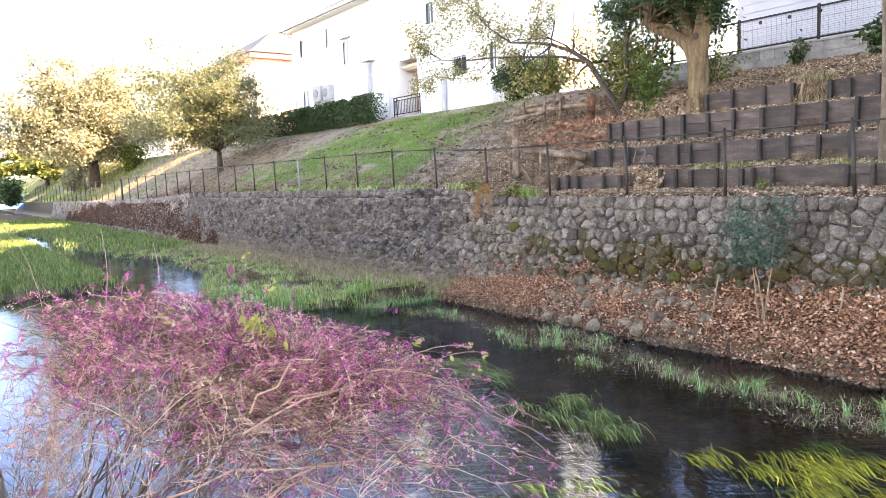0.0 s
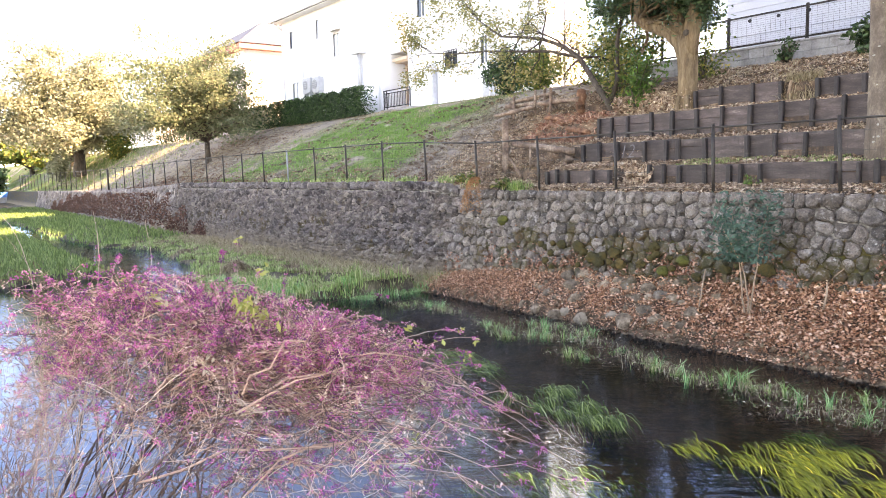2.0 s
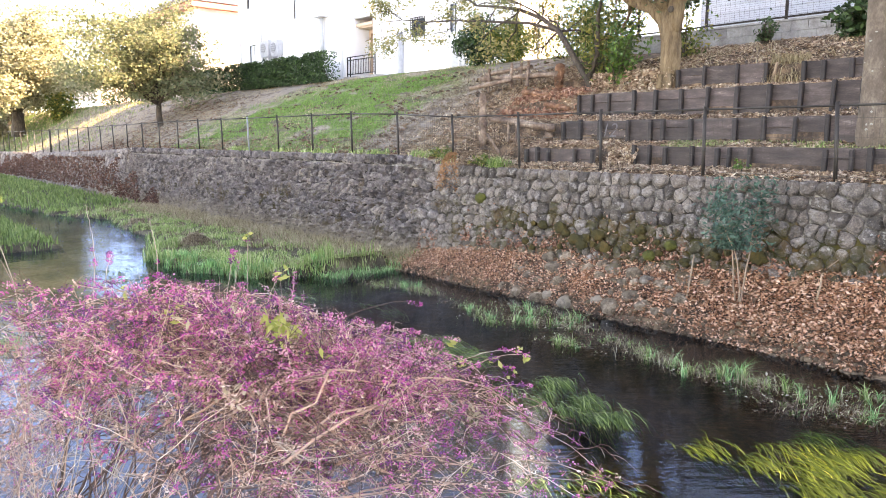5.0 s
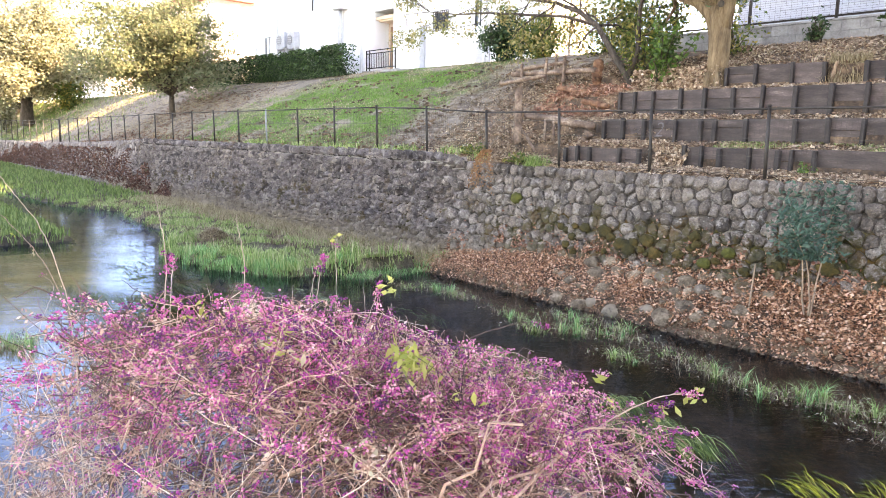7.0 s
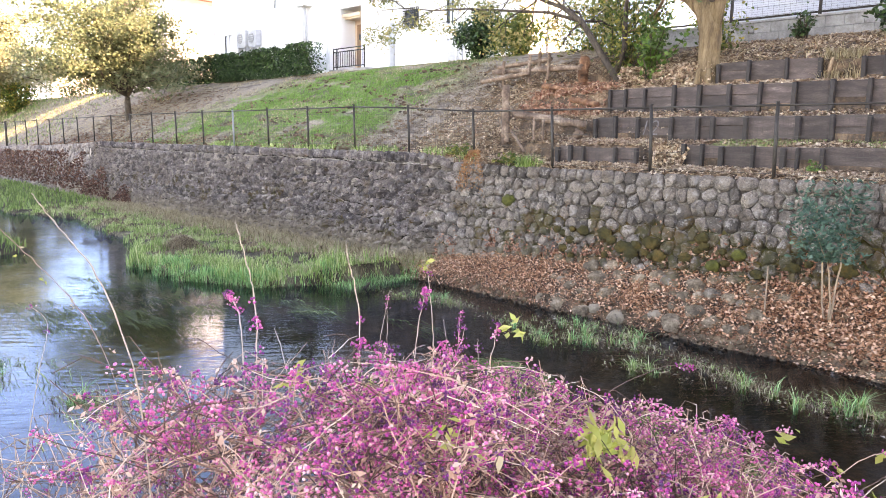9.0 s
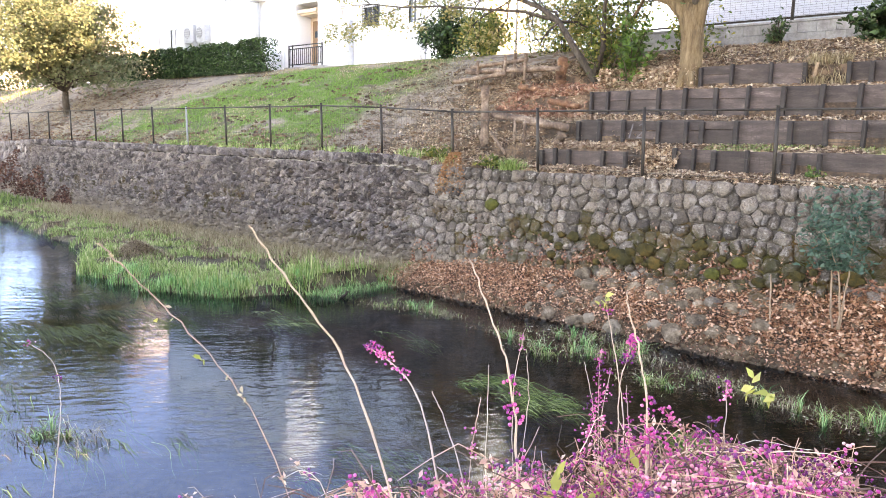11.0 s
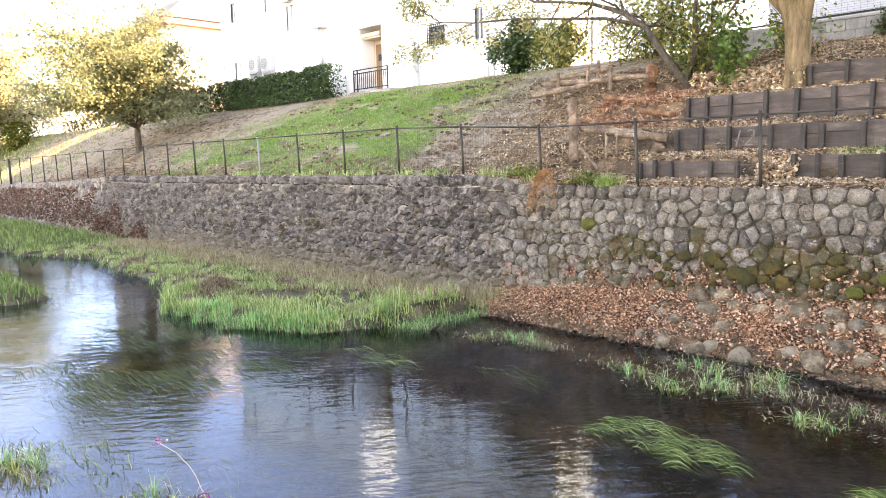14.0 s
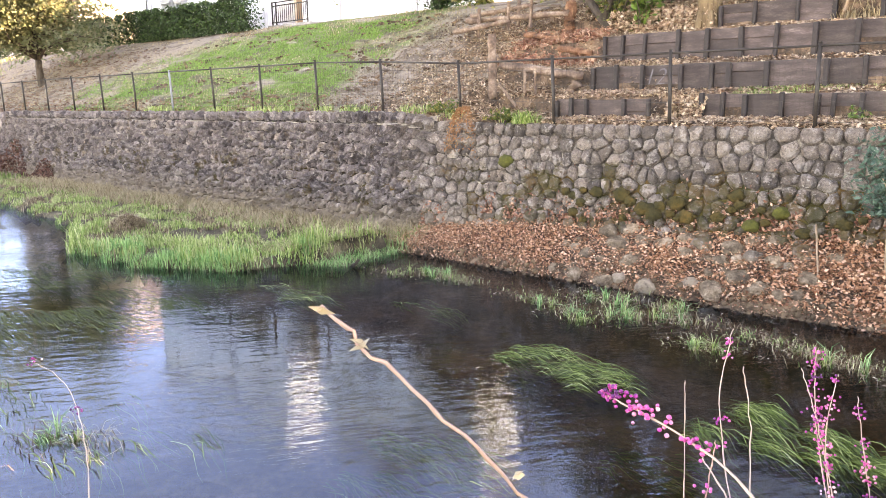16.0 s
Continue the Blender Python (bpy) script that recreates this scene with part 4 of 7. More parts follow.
def siding_house():
    root = tagged(empty("house", (0, 0, 0)), "large white house clad in horizontal siding", "house")
    x0, xm, x1, y, z0, z1 = -12.4, -2.4, 9.0, 20.6, 5.0, 15.5
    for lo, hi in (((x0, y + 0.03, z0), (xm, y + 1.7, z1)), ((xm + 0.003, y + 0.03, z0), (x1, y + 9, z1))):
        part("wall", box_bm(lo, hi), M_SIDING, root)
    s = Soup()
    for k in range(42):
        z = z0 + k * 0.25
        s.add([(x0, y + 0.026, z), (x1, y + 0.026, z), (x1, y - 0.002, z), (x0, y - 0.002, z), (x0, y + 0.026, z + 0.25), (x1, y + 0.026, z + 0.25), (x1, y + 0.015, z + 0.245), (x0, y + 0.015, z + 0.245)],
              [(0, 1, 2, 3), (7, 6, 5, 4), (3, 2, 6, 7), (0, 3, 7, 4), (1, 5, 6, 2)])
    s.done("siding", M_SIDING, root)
    for a, b, d in ((x0 - 0.3, xm - 0.003, 1.9), (xm, x1 + 0.3, 9.3)):
        part("roof", box_bm((a, y - 0.4, z1 + 0.003), (b, y + d, z1 + 0.3), 0.02), M_ROOF, root)


siding_house()


def far_house(x, y, w, d, h, m, label):
    root = tagged(empty("house", (0, 0, 0)), label, "house")
    s = Soup()
    s.box((x, y, 4.5), (x + w, y + d, 5 + h))
    s.done("wall", m, root)
    s = Soup()
    z = 5 + h
    s.add([(x - .6, y - .6, z), (x + w + .6, y - .6, z), (x + w + .6, y + d + .6, z), (x - .6, y + d + .6, z), (x - .6, y + d / 2, z + 2), (x + w + .6, y + d / 2, z + 2)],
          [(3, 2, 1, 0), (0, 1, 5, 4), (1, 2, 5), (2, 3, 4, 5), (3, 0, 4)])
    s.done("roof", M_ROOF, root)
    for i in range(3):
        for zz in (6.2, 8.8):
            window(root, x + 1 + i * w / 3.2, x + 2.3 + i * w / 3.2, zz, zz + 1.1, y - 0.05)


def shade_tower():
    root = tagged(empty("shade_building", (0, 0, 0)), "unseen plain tower and low wing added to shape the sunlight", "building")
    # added unseen tower casts shade; over its low wing sun strikes a stream strip
    for x0, x1, top, floors in ((13.0, 18.95, 29.0, 8), (18.953, 60.0, 10.6, 2)):
        part("wall", box_bm((x0, 22, 4.8), (x1, 36, top)), M_WHITE, root)
        part("roof", box_bm((x0 - 0.2 * (x0 < 14), 21.6, top + 0.003), (x1 if x0 < 14 else x1 + 0.4, 36.4, top + 0.5)), M_CONCRETE, root)
        for i in range(max(1, int((x1 - x0) / 5.6))):
            for k in range(floors):
                window(root, x0 + 1.2 + i * 5.6, x0 + 3.6 + i * 5.6, 6.2 + k * 2.8, 7.8 + k * 2.8, 21.93, sill=False)


def shade_slab():
    root = tagged(empty("shade_building", (0, 0, 0)), "unseen narrow slab added to shade the berry bush", "building")
    # out of view; added so that its shadow covers the berry bush
    part("wall", box_bm((20.2, 19.8, 4.8), (46, 21.2, 29)), M_WHITE, root)
    part("roof", box_bm((20.2, 19.6, 29.003), (46.2, 21.4, 29.5)), M_CONCRETE, root)
    for i in range(4):
        for k in range(8):
            window(root, 21.4 + i * 5.6, 23.8 + i * 5.6, 6.2 + k * 2.8, 7.8 + k * 2.8, 19.73, sill=False)


shade_tower()
shade_slab()
far_house(-86, 30, 11, 9, 5.4, M_WHITE, "white house far behind the yellow trees")
far_house(-112, 28, 12, 9, 5.2, M_PINK, "pale house far down the river")


def upper_boundary():
    """Concrete block wall with a mesh fence along the top of the slope."""
    root = tagged(empty("block_wall", (-13.0, 17.7, 5.1)), "low grey concrete block wall at the top of the slope", "wall")
    rnd = random.Random(5)
    for k in range(3):
        n = 36
        for i in range(n):
            x = -0.2 + i * 0.4 + (0.2 if k % 2 else 0)
            part("block", box_bm((x + 0.003, 0, -0.2 + k * 0.24), (x + 0.397, 0.12 + rnd.uniform(0, 0.004), 0.034 + k * 0.24), 0.004), M_CONCRETE, root)
    part("coping", box_bm((-0.2, -0.015, 0.52), (14.4, 0.135, 0.57), 0.004), M_CONCRETE, root)
    fr = tagged(empty("mesh_fence", (-13.0, 17.76, 5.67)), "dark framed wire mesh fence on the block wall", "fence")
    for i in range(8):
        x = 0.35 + i * 2.05
        part("post", box_bm((x - 0.03, -0.03, 0), (x + 0.03, 0.03, 0.84), 0.004), M_FENCE, fr)
    for z in (0.04, 0.76):
        part("rail", box_bm((-1.8, -0.02, z), (14.8, 0.02, z + 0.04)), M_FENCE, fr)
    s = Soup()
    for k in range(13):
        s.box((-1.8, -0.002, 0.1 + k * 0.052), (14.8, 0.002, 0.1034 + k * 0.052))
    for k in range(130):
        s.box((-1.8 + k * 0.127, -0.004, 0.08), (-1.7966 + k * 0.127, -0.002, 0.76))
    s.done("mesh", M_WIRE, fr)
    for x in (3.0, 3.75, 4.5):
        bm = bmesh.new()
        bmesh.ops.create_cone(bm, segments=16, radius1=0.045, radius2=0.045, depth=0.02, cap_ends=True, matrix=Matrix.Translation((x, -0.03, 0.66)) @ Matrix.Rotation(radians(90), 4, "X"))
        part("reflector", bm, M_DARKMETAL, fr)


upper_boundary()

# ---------- trees ----------
def limb(rnd, start, direction, length, r0, r1, n=6, wander=0.18, sag=0.0):
    """A wandering line of points with radii."""
    p, d = Vector(start), Vector(direction).normalized()
    P, R = [p.copy()], [r0]
    for i in range(n):
        d = (d + Vector((rnd.gauss(0, wander), rnd.gauss(0, wander), rnd.gauss(0, wander) - sag))).normalized()
        p = p + d * (length / n)
        P.append(p.copy())
        R.append(r0 + (r1 - r0) * (i + 1) / n)
    return P, R


def grow(rnd, soup, start, direction, length, r0, depth, tips, spread=0.75, kids=(3, 5), shrink=0.62, wander=0.16, up=0.12, sides=7):
    P, R = limb(rnd, start, direction, length, r0, r0 * 0.55, 5, wander)
    V, F = tube(P, R, max(3, sides))
    soup.add(V, F)
    if depth == 0:
        tips.extend(P[2:])
        return
    for k in range(rnd.randint(*kids)):
        f = rnd.uniform(0.35, 1.0)
        i = min(len(P) - 2, int(f * (len(P) - 1)))
        d = (P[i + 1] - P[i]).normalized()
        side = Vector((rnd.gauss(0, 1), rnd.gauss(0, 1), rnd.gauss(0, 0.6)))
        nd = (d + side.normalized() * spread * rnd.uniform(0.7, 1.3) + Vector((0, 0, up))).normalized()
        grow(rnd, soup, P[i].lerp(P[i + 1], f % 1), nd, length * shrink * rnd.uniform(0.75, 1.2), R[i] * 0.6, depth - 1, tips, spread, kids, shrink, wander, up, sides - 1)


def leafy(tips, per, jitter, size, seed, flat=0.2, aspect=0.55):
    rng = np.random.default_rng(seed)
    T = np.array([tuple(t) for t in tips])
    P = np.repeat(T, per, axis=0) + rng.normal(size=(len(T) * per, 3)) * jitter
    return leaf_quads(P, size, flat, aspect, rng)


def layered_tree(base, height, radius, clear, seed, bark, leaf, label, per=30, size=0.12, r0=0.16, shift=(0.0, 0.0), limbs=16, droop=0.12):
    """A broad tree: limbs rise from a low fork and flatten out, with leaves in thin level sprays and gaps between."""
    rnd, rng = random.Random(seed), np.random.default_rng(seed)
    root = tagged(empty("tree", base), label, "tree")
    s, sprays = Soup(), []
    P, R = limb(rnd, (0, 0, -0.3), (0.06, -0.05, 1), clear * 0.8 + 0.3, r0 * 1.35, r0, 5, 0.06)
    s.add(*tube(P, R, 10))
    fork = P[-1]
    for k in range(limbs):
        a = 2.4 * k + rnd.uniform(-0.3, 0.3)
        f = (k + 0.5) / limbs                        # 0: lowest, outermost; 1: the top
        reach = radius * math.sqrt(max(0.06, 1 - (f * 0.97) ** 2.2)) * rnd.uniform(0.8, 1.08)
        top = clear + (height - clear) * (0.16 + 0.84 * f) * rnd.uniform(0.92, 1.04)
        tip = Vector((math.cos(a) * reach + shift[0] * f, math.sin(a) * reach + shift[1], top - droop * reach))
        mid = fork.lerp(tip, 0.45) + Vector((-math.cos(a) * 0.12 * reach, -math.sin(a) * 0.12 * reach, 0.16 * (tip.z - fork.z) + 0.12 * reach))
        n = 9
        Q = [fork * (1 - t) ** 2 + mid * 2 * t * (1 - t) + tip * t * t + Vector((rnd.gauss(0, 1), rnd.gauss(0, 1), rnd.gauss(0, 1))) * radius * 0.03 * min(1, t * 3) for t in [i / n for i in range(n + 1)]]
        s.add(*tube(Q, [r0 * (0.5 - 0.44 * i / n) for i in range(n + 1)], 6))
        for i in range(3, n + 1):
            for side in (-1, 1):
                for rep in range(2):
                    d = (Q[i] - Q[i - 1]).normalized()
                    w = Vector((-d.y, d.x, 0)) * side * rnd.uniform(0.5, 1.3) + d * rnd.uniform(0.3, 1.0) + Vector((0, 0, rnd.uniform(-0.12, 0.3)))
                    B, BR = limb(rnd, Q[i], w, radius * rnd.uniform(0.14, 0.32), r0 * 0.09, r0 * 0.03, 5, 0.2, 0.03)
                    s.add(*tube(B, BR, 4, False))
                    if rnd.random() < 0.88:
                        sprays += B[1:]
    s.done("trunk", bark, root, smooth=True)
    T = np.array([tuple(q) for q in sprays])
    C = np.repeat(T, per, axis=0)
    C += rng.normal(size=C.shape) * np.array([0.095, 0.095, 0.035]) * radius
    V, F = leaf_quads(C, size, 0.3, 0.7, rng)
    solid("crown", V, F, leaf, root)["kind"] = "stuff"
    return root


layered_tree((-36.0, 12.75, 3.4), 6.0, 3.6, 1.25, 11, M_BARK_DARK, F_OLIVE, "small spreading tree with olive and yellow autumn leaves", per=10, size=0.135, r0=0.12, shift=(0.0, -0.9), limbs=26)
layered_tree((-66.0, 12.4, 3.2), 9.9, 6.5, 2.0, 12, M_BARK_DARK, F_YELLOW, "wide sunlit tree with pale yellow autumn leaves", per=18, size=0.23, r0=0.4, shift=(0.0, -0.8), limbs=26)
layered_tree((-80.0, 14.5, 3.9), 8.4, 5.4, 1.4, 14, M_BARK_DARK, F_YELLOW, "yellow autumn tree behind the sunlit one", per=9, size=0.3, r0=0.3)
layered_tree((-100.0, 13.5, 3.2), 7.0, 5.0, 1.0, 15, M_BARK_DARK, F_SHRUB, "mixed green tree far down the river", per=6, size=0.45, r0=0.25)


def forked_tree():
    """Stout tan trunk that forks low, under a crown of dark evergreen leaves."""
    rnd = random.Random(21)
    root = tagged(empty("tree", (-9.3, 13.98, 3.9)), "stout tan-barked forked tree with dark evergreen leaves", "tree")
    s, tips = Soup(), []
    P = [(0, 0, -0.2), (0.0, 0, 0.05), (0.02, 0, 0.35), (0.03, 0.0, 0.9), (0.0, 0, 1.35), (-0.02, 0, 1.62)]
    V, F = tube(P, [0.27, 0.24, 0.215, 0.205, 0.225, 0.2], 14)
    V = [Vector(v) + Vector((0.03 * math.sin(7 * v[2] + 3 * v[0]), 0, 0)) for v in V]
    s.add(V, F)
    for a in range(7):
        w = a * 0.9
        V, F = tube([(0.2 * math.cos(w), 0.2 * math.sin(w), 0.3), (0.25 * math.cos(w), 0.25 * math.sin(w), 0.06), (0.33 * math.cos(w), 0.33 * math.sin(w), -0.15)], [0.07, 0.07, 0.04], 6)
        s.add(V, F)
    forks = [([(-0.02, 0, 1.1), (-0.14, -0.02, 1.45), (-0.42, -0.1, 1.75), (-0.95, -0.15, 1.98), (-1.18, -0.15, 2.15), (-1.2, -0.1, 2.7), (-1.25, 0, 3.4)], [0.17, 0.17, 0.14, 0.125, 0.115, 0.105, 0.08]),
             ([(-0.03, 0, 1.1), (-0.15, 0.05, 1.55), (-0.36, 0.1, 2.05), (-0.5, 0.15, 2.6), (-0.6, 0.2, 3.5)], [0.18, 0.18, 0.16, 0.14, 0.1]),
             ([(0.03, 0, 1.1), (0.1, 0, 1.6), (0.16, 0.05, 2.1), (0.24, 0.1, 2.8), (0.5, 0.2, 3.6)], [0.19, 0.19, 0.17, 0.14, 0.1])]
    for P, R in forks:
        V, F = tube(P, R, 10)
        s.add(V, F)
        for i in range(3, len(P)):
            for k in range(4):
                d = Vector((rnd.gauss(0, 1), rnd.gauss(0, 1), rnd.uniform(-0.25, 0.5)))
                grow(rnd, s, P[i], d, rnd.uniform(0.8, 1.3), 0.045, 1, tips, 0.7, (3, 5), 0.6, 0.2, -0.1, 5)
    s.done("trunk", M_BARK_TAN, root, smooth=True)
    bm = bmesh.new()
    bmesh.ops.create_uvsphere(bm, u_segments=10, v_segments=6, radius=0.07, matrix=Matrix.Translation((0.14, -0.25, 1.62)) @ Matrix.Diagonal((1, 0.4, 1, 1)))
    part("knot", bm, M_BARK_DARK, root, "dark knot in the bark", True)
    # the fork stays clear of leaves; they hang in two masses to its sides and above
    def leafed(p):
        u = 0.83 * p.x + 0.55 * p.y
        return p.z > 2.45 or (u < -1.3 and p.z > 1.7) or (u > -0.35 and p.z > 1.95)

    V, F = leafy([p for p in tips if leafed(p)], 60, 0.15, 0.13, 22, 0.35, 0.34)
    solid("crown", V, F, F_DARK, root)["kind"] = "stuff"


forked_tree()


def straight_tree():
    """Tall straight trunk with pale lichen, its crown above the view."""
    rnd = random.Random(31)
    root = tagged(empty("tree", (-4.55, 12.02, 2.72)), "tall straight grey-brown trunk with pale lichen patches", "tree")
    s, tips = Soup(), []
    P, R = [], []
    for i in range(13):
        z = -0.3 + i * 0.5
        P.append((-0.05 * (z / 2.5), 0.04 * math.sin(z), z))
        R.append(0.222 + 0.06 * math.exp(-z * 3.2) * (z > -0.2) - 0.008 * z)
    V, F = tube(P, R, 14)
    s.add(V, F)
    top = P[-1]
    for k in range(7):
        a = k * 0.9
        grow(rnd, s, (top[0], top[1], top[2] - 0.1 * k), Vector((math.cos(a), math.sin(a), 0.7)), 2.0, 0.1, 1, tips, 0.7, (3, 5), 0.6, 0.2)
    s.done("trunk", M_BARK_GREY, root, smooth=True)
    V, F = leafy(tips, 14, 0.4, 0.15, 32)
    solid("crown", V, F, F_DARK, root)["kind"] = "stuff"
    lichen = surface("pale_lichen", [(0, (0.22, 0.2, 0.165)), (1, (0.4, 0.375, 0.32))], 8, 40, 0.9, 0.2)
    for k in range(30):
        z, a, r = rnd.uniform(0.15, 4.2), rnd.uniform(-2.9, -0.2), rnd.uniform(0.008, 0.028)
        rr = 0.224 + 0.06 * math.exp(-z * 3.2) - 0.008 * z
        c = Vector((-0.05 * (z / 2.5) + rr * math.cos(a), 0.04 * math.sin(z) + rr * math.sin(a), z))
        bm = bmesh.new()
        bmesh.ops.create_icosphere(bm, subdivisions=1, radius=r, matrix=Matrix.Translation(c) @ Matrix.Rotation(a, 4, "Z") @ Matrix.Diagonal((0.14, rnd.uniform(0.6, 1.4), rnd.uniform(0.5, 1.0), 1)))
        part("lichen", bm, lichen, root, "", True)


straight_tree()


def leaning_tree():
    """Small tree that leans out over the slope with long bare limbs and a few yellow leaves."""
    rnd = random.Random(41)
    root = tagged(empty("tree", (-11.35, 13.95, 4.0)), "leaning tree with long thin limbs and sparse yellow leaves", "tree")
    s, tips = Soup(), []
    main = [((0.05, 0, -0.25), 0.16), ((0, 0, 0.15), 0.13), ((-0.45, 0, 0.7), 0.105), ((-0.95, -0.05, 1.42), 0.09), ((-1.45, -0.1, 1.78), 0.075), ((-2.2, -0.1, 2.08), 0.06),
            ((-3.1, -0.05, 2.28), 0.05), ((-3.9, 0.0, 2.42), 0.038), ((-4.9, 0.1, 3.0), 0.028), ((-5.7, 0.1, 3.75), 0.018), ((-6.4, 0.1, 4.2), 0.01)]
    second = [((-1.0, -0.05, 1.45), 0.06), ((-1.8, -0.2, 1.7), 0.05), ((-2.9, -0.25, 1.85), 0.042), ((-4.3, -0.3, 2.05), 0.034), ((-5.6, -0.3, 2.15), 0.026), ((-6.8, -0.3, 2.35), 0.018), ((-8.0, -0.3, 2.4), 0.009)]
    third = [((-0.05, 0, 0.2), 0.1), ((0.1, 0.1, 0.8), 0.08), ((0.05, 0.15, 1.7), 0.06), ((0.3, 0.2, 2.9), 0.04), ((0.2, 0.2, 4.0), 0.02)]
    for line in (main, second, third):
        P, R = [p for p, _ in line], [0.72 * r for _, r in line]
        V, F = tube(P, R, 8)
        s.add(V, F)
        for i in range(3, len(P)):
            for k in range(3):
                d = Vector((rnd.gauss(-0.5, 0.6), rnd.gauss(0, 0.7), rnd.gauss(0.25, 0.6)))
                grow(rnd, s, P[i], d, rnd.uniform(0.6, 1.2), R[i] * 0.45 + 0.004, 1, tips, 0.7, (2, 4), 0.6, 0.2, 0.0, 4)
    s.done("trunk", M_BARK_DARK, root, smooth=True)
    V, F = leafy(tips, 15, 0.14, 0.1, 42, 0.3, 0.5)
    solid("crown", V, F, F_LEAN, root)["kind"] = "stuff"


leaning_tree()


def shrub(name, centre, radii, n, size, leaf, label, seed, stems=14, flat=0.15, bark=None, category="shrub"):
    """A loose shrub: stems from one root, leaves in uneven clumps."""
    rnd, rng = random.Random(seed), np.random.default_rng(seed)
    cx, cy, cz = centre
    root = tagged(empty(name, (cx, cy, cz)), label, category)
    s, tips = Soup(), []
    for k in range(stems):
        d = Vector((rnd.gauss(0, 0.5) * radii[0], rnd.gauss(0, 0.5) * radii[1], radii[2] * rnd.uniform(1.0, 2.0)))
        P, R = limb(rnd, (rnd.gauss(0, 0.05), rnd.gauss(0, 0.05), -0.1), d, d.length, 0.02, 0.005, 6, 0.12)
        V, F = tube(P, R, 4)
        solid("stem", V, F, bark or M_BARK_DARK, root)
        tips += P[2:]
    k = max(20, n // 60)
    u = rng.normal(size=(k, 3))
    u /= np.linalg.norm(u, axis=1)[:, None]
    c = u * (rng.uniform(0.25, 1.0, (k, 1)) ** 0.45) * np.array(radii) + np.array([0, 0, radii[2]])
    T = np.concatenate([c, np.array([tuple(t) for t in tips])])
    P = T[rng.integers(0, len(T), n)] + rng.normal(size=(n, 3)) * (0.16 * np.mean(radii))
    P[:, 2] = np.maximum(P[:, 2], 0.03)
    V, F = leaf_quads(P, size, flat, 0.5, rng)
    solid("foliage", V, F, leaf, root)["kind"] = "stuff"
    return root


shrub("shrub", (-18.0, 16.7, 5.15), (1.0, 0.6, 0.8), 3500, 0.13, F_HEDGE, "clipped dark green shrub at the top of the slope", 51)
shrub("shrub", (-16.4, 16.6, 5.1), (0.9, 0.6, 0.7), 2600, 0.13, F_SHRUB, "green and yellow shrub at the top of the slope", 52)
shrub("shrub", (-13.6, 16.3, 4.9), (1.3, 0.6, 1.0), 3000, 0.11, F_SHRUB, "mixed green and yellow shrub under the tree", 53)
shrub("shrub", (-11.9, 15.3, 4.5), (1.0, 0.5, 1.3), 2800, 0.11, F_SHRUB, "tall thin shrub with yellowing leaves", 54)
shrub("shrub", (-10.55, 13.9, 3.95), (0.32, 0.3, 0.75), 700, 0.13, F_LAUREL, "bright green laurel shoots beside the trunk", 55)
shrub("shrub", (-11.3, 14.2, 4.0), (0.55, 0.4, 0.8), 800, 0.11, F_SHRUB, "yellowing shoots at the foot of the leaning tree", 56)
shrub("shrub", (-9.9, 15.6, 4.6), (0.7, 0.4, 0.7), 700, 0.11, F_SHRUB, "dark shrub in front of the mesh fence", 57)
shrub("shrub", (-6.2, 16.6, 4.95), (0.75, 0.5, 0.45), 2200, 0.16, F_HEDGE, "spreading green shrub by the block wall", 58, flat=0.3)
shrub("shrub", (-4.2, 15.8, 4.7), (0.8, 0.5, 0.6), 1800, 0.14, F_DARK, "dark green shrub at the top of the slope", 59)
shrub("shrub", (-8.6, 16.9, 5.1), (0.28, 0.2, 0.32), 260, 0.11, F_DARK, "small dark shrub against the block wall", 60)
shrub("shrub", (-62, 14.5, 4.0), (1.6, 1.0, 1.2), 1800, 0.26, F_SHRUB, "rounded green shrub on the slope", 61)
shrub("shrub", (-72, 11.8, 2.6), (1.8, 0.8, 1.3), 2200, 0.28, F_YELLOW, "pale yellow shrub near the far fence", 62)
shrub("shrub", (-92, 8.6, 1.2), (2.2, 1.2, 1.5), 2200, 0.4, F_HEDGE, "dark green thicket far along the wall", 63)
shrub("shrub", (-110, 8.0, 1.0), (6.0, 3, 3.0), 3500, 0.6, F_HEDGE, "dark thicket at the far end of the river", 64)


def hedge(x0, x1, y, z, h, d, label, seed, n):
    rng = np.random.default_rng(seed)
    root = tagged(empty("hedge", (x0, y, z)), label, "hedge")
    L = x1 - x0
    s = Soup()
    rnd = random.Random(seed)
    for k in range(int(L * 3)):
        x = rnd.uniform(0, L)
        P, R = limb(rnd, (x, rnd.uniform(-0.1, 0.1), -0.1), (rnd.gauss(0, 0.2), rnd.gauss(0, 0.2), 1), h * rnd.uniform(0.7, 1.05), 0.02, 0.006, 5, 0.1)
        V, F = tube(P, R, 4)
        s.add(V, F)
    s.done("stems", M_BARK_DARK, root)["kind"] = "stuff"
    P = rng.uniform((-0.1, -d / 2, 0.06), (L + 0.1, d / 2, h), (n, 3))
    wob = 0.12 * np.sin(P[:, 0] * 2.1) + 0.1 * np.sin(P[:, 0] * 5.3 + 1)
    P[:, 2] = np.minimum(P[:, 2], h + wob - 0.1 + rng.exponential(0.05, n))
    k = rng.random(n) < 0.7
    P[k, 1] = -d / 2 + 0.05 * np.sin(P[k, 0] * 7 + P[k, 2] * 5) + rng.normal(0, 0.05, k.sum())
    V, F = leaf_quads(P, 0.11, 0.2, 0.5, rng)
    solid("foliage", V, F, F_HEDGE, root)["kind"] = "stuff"


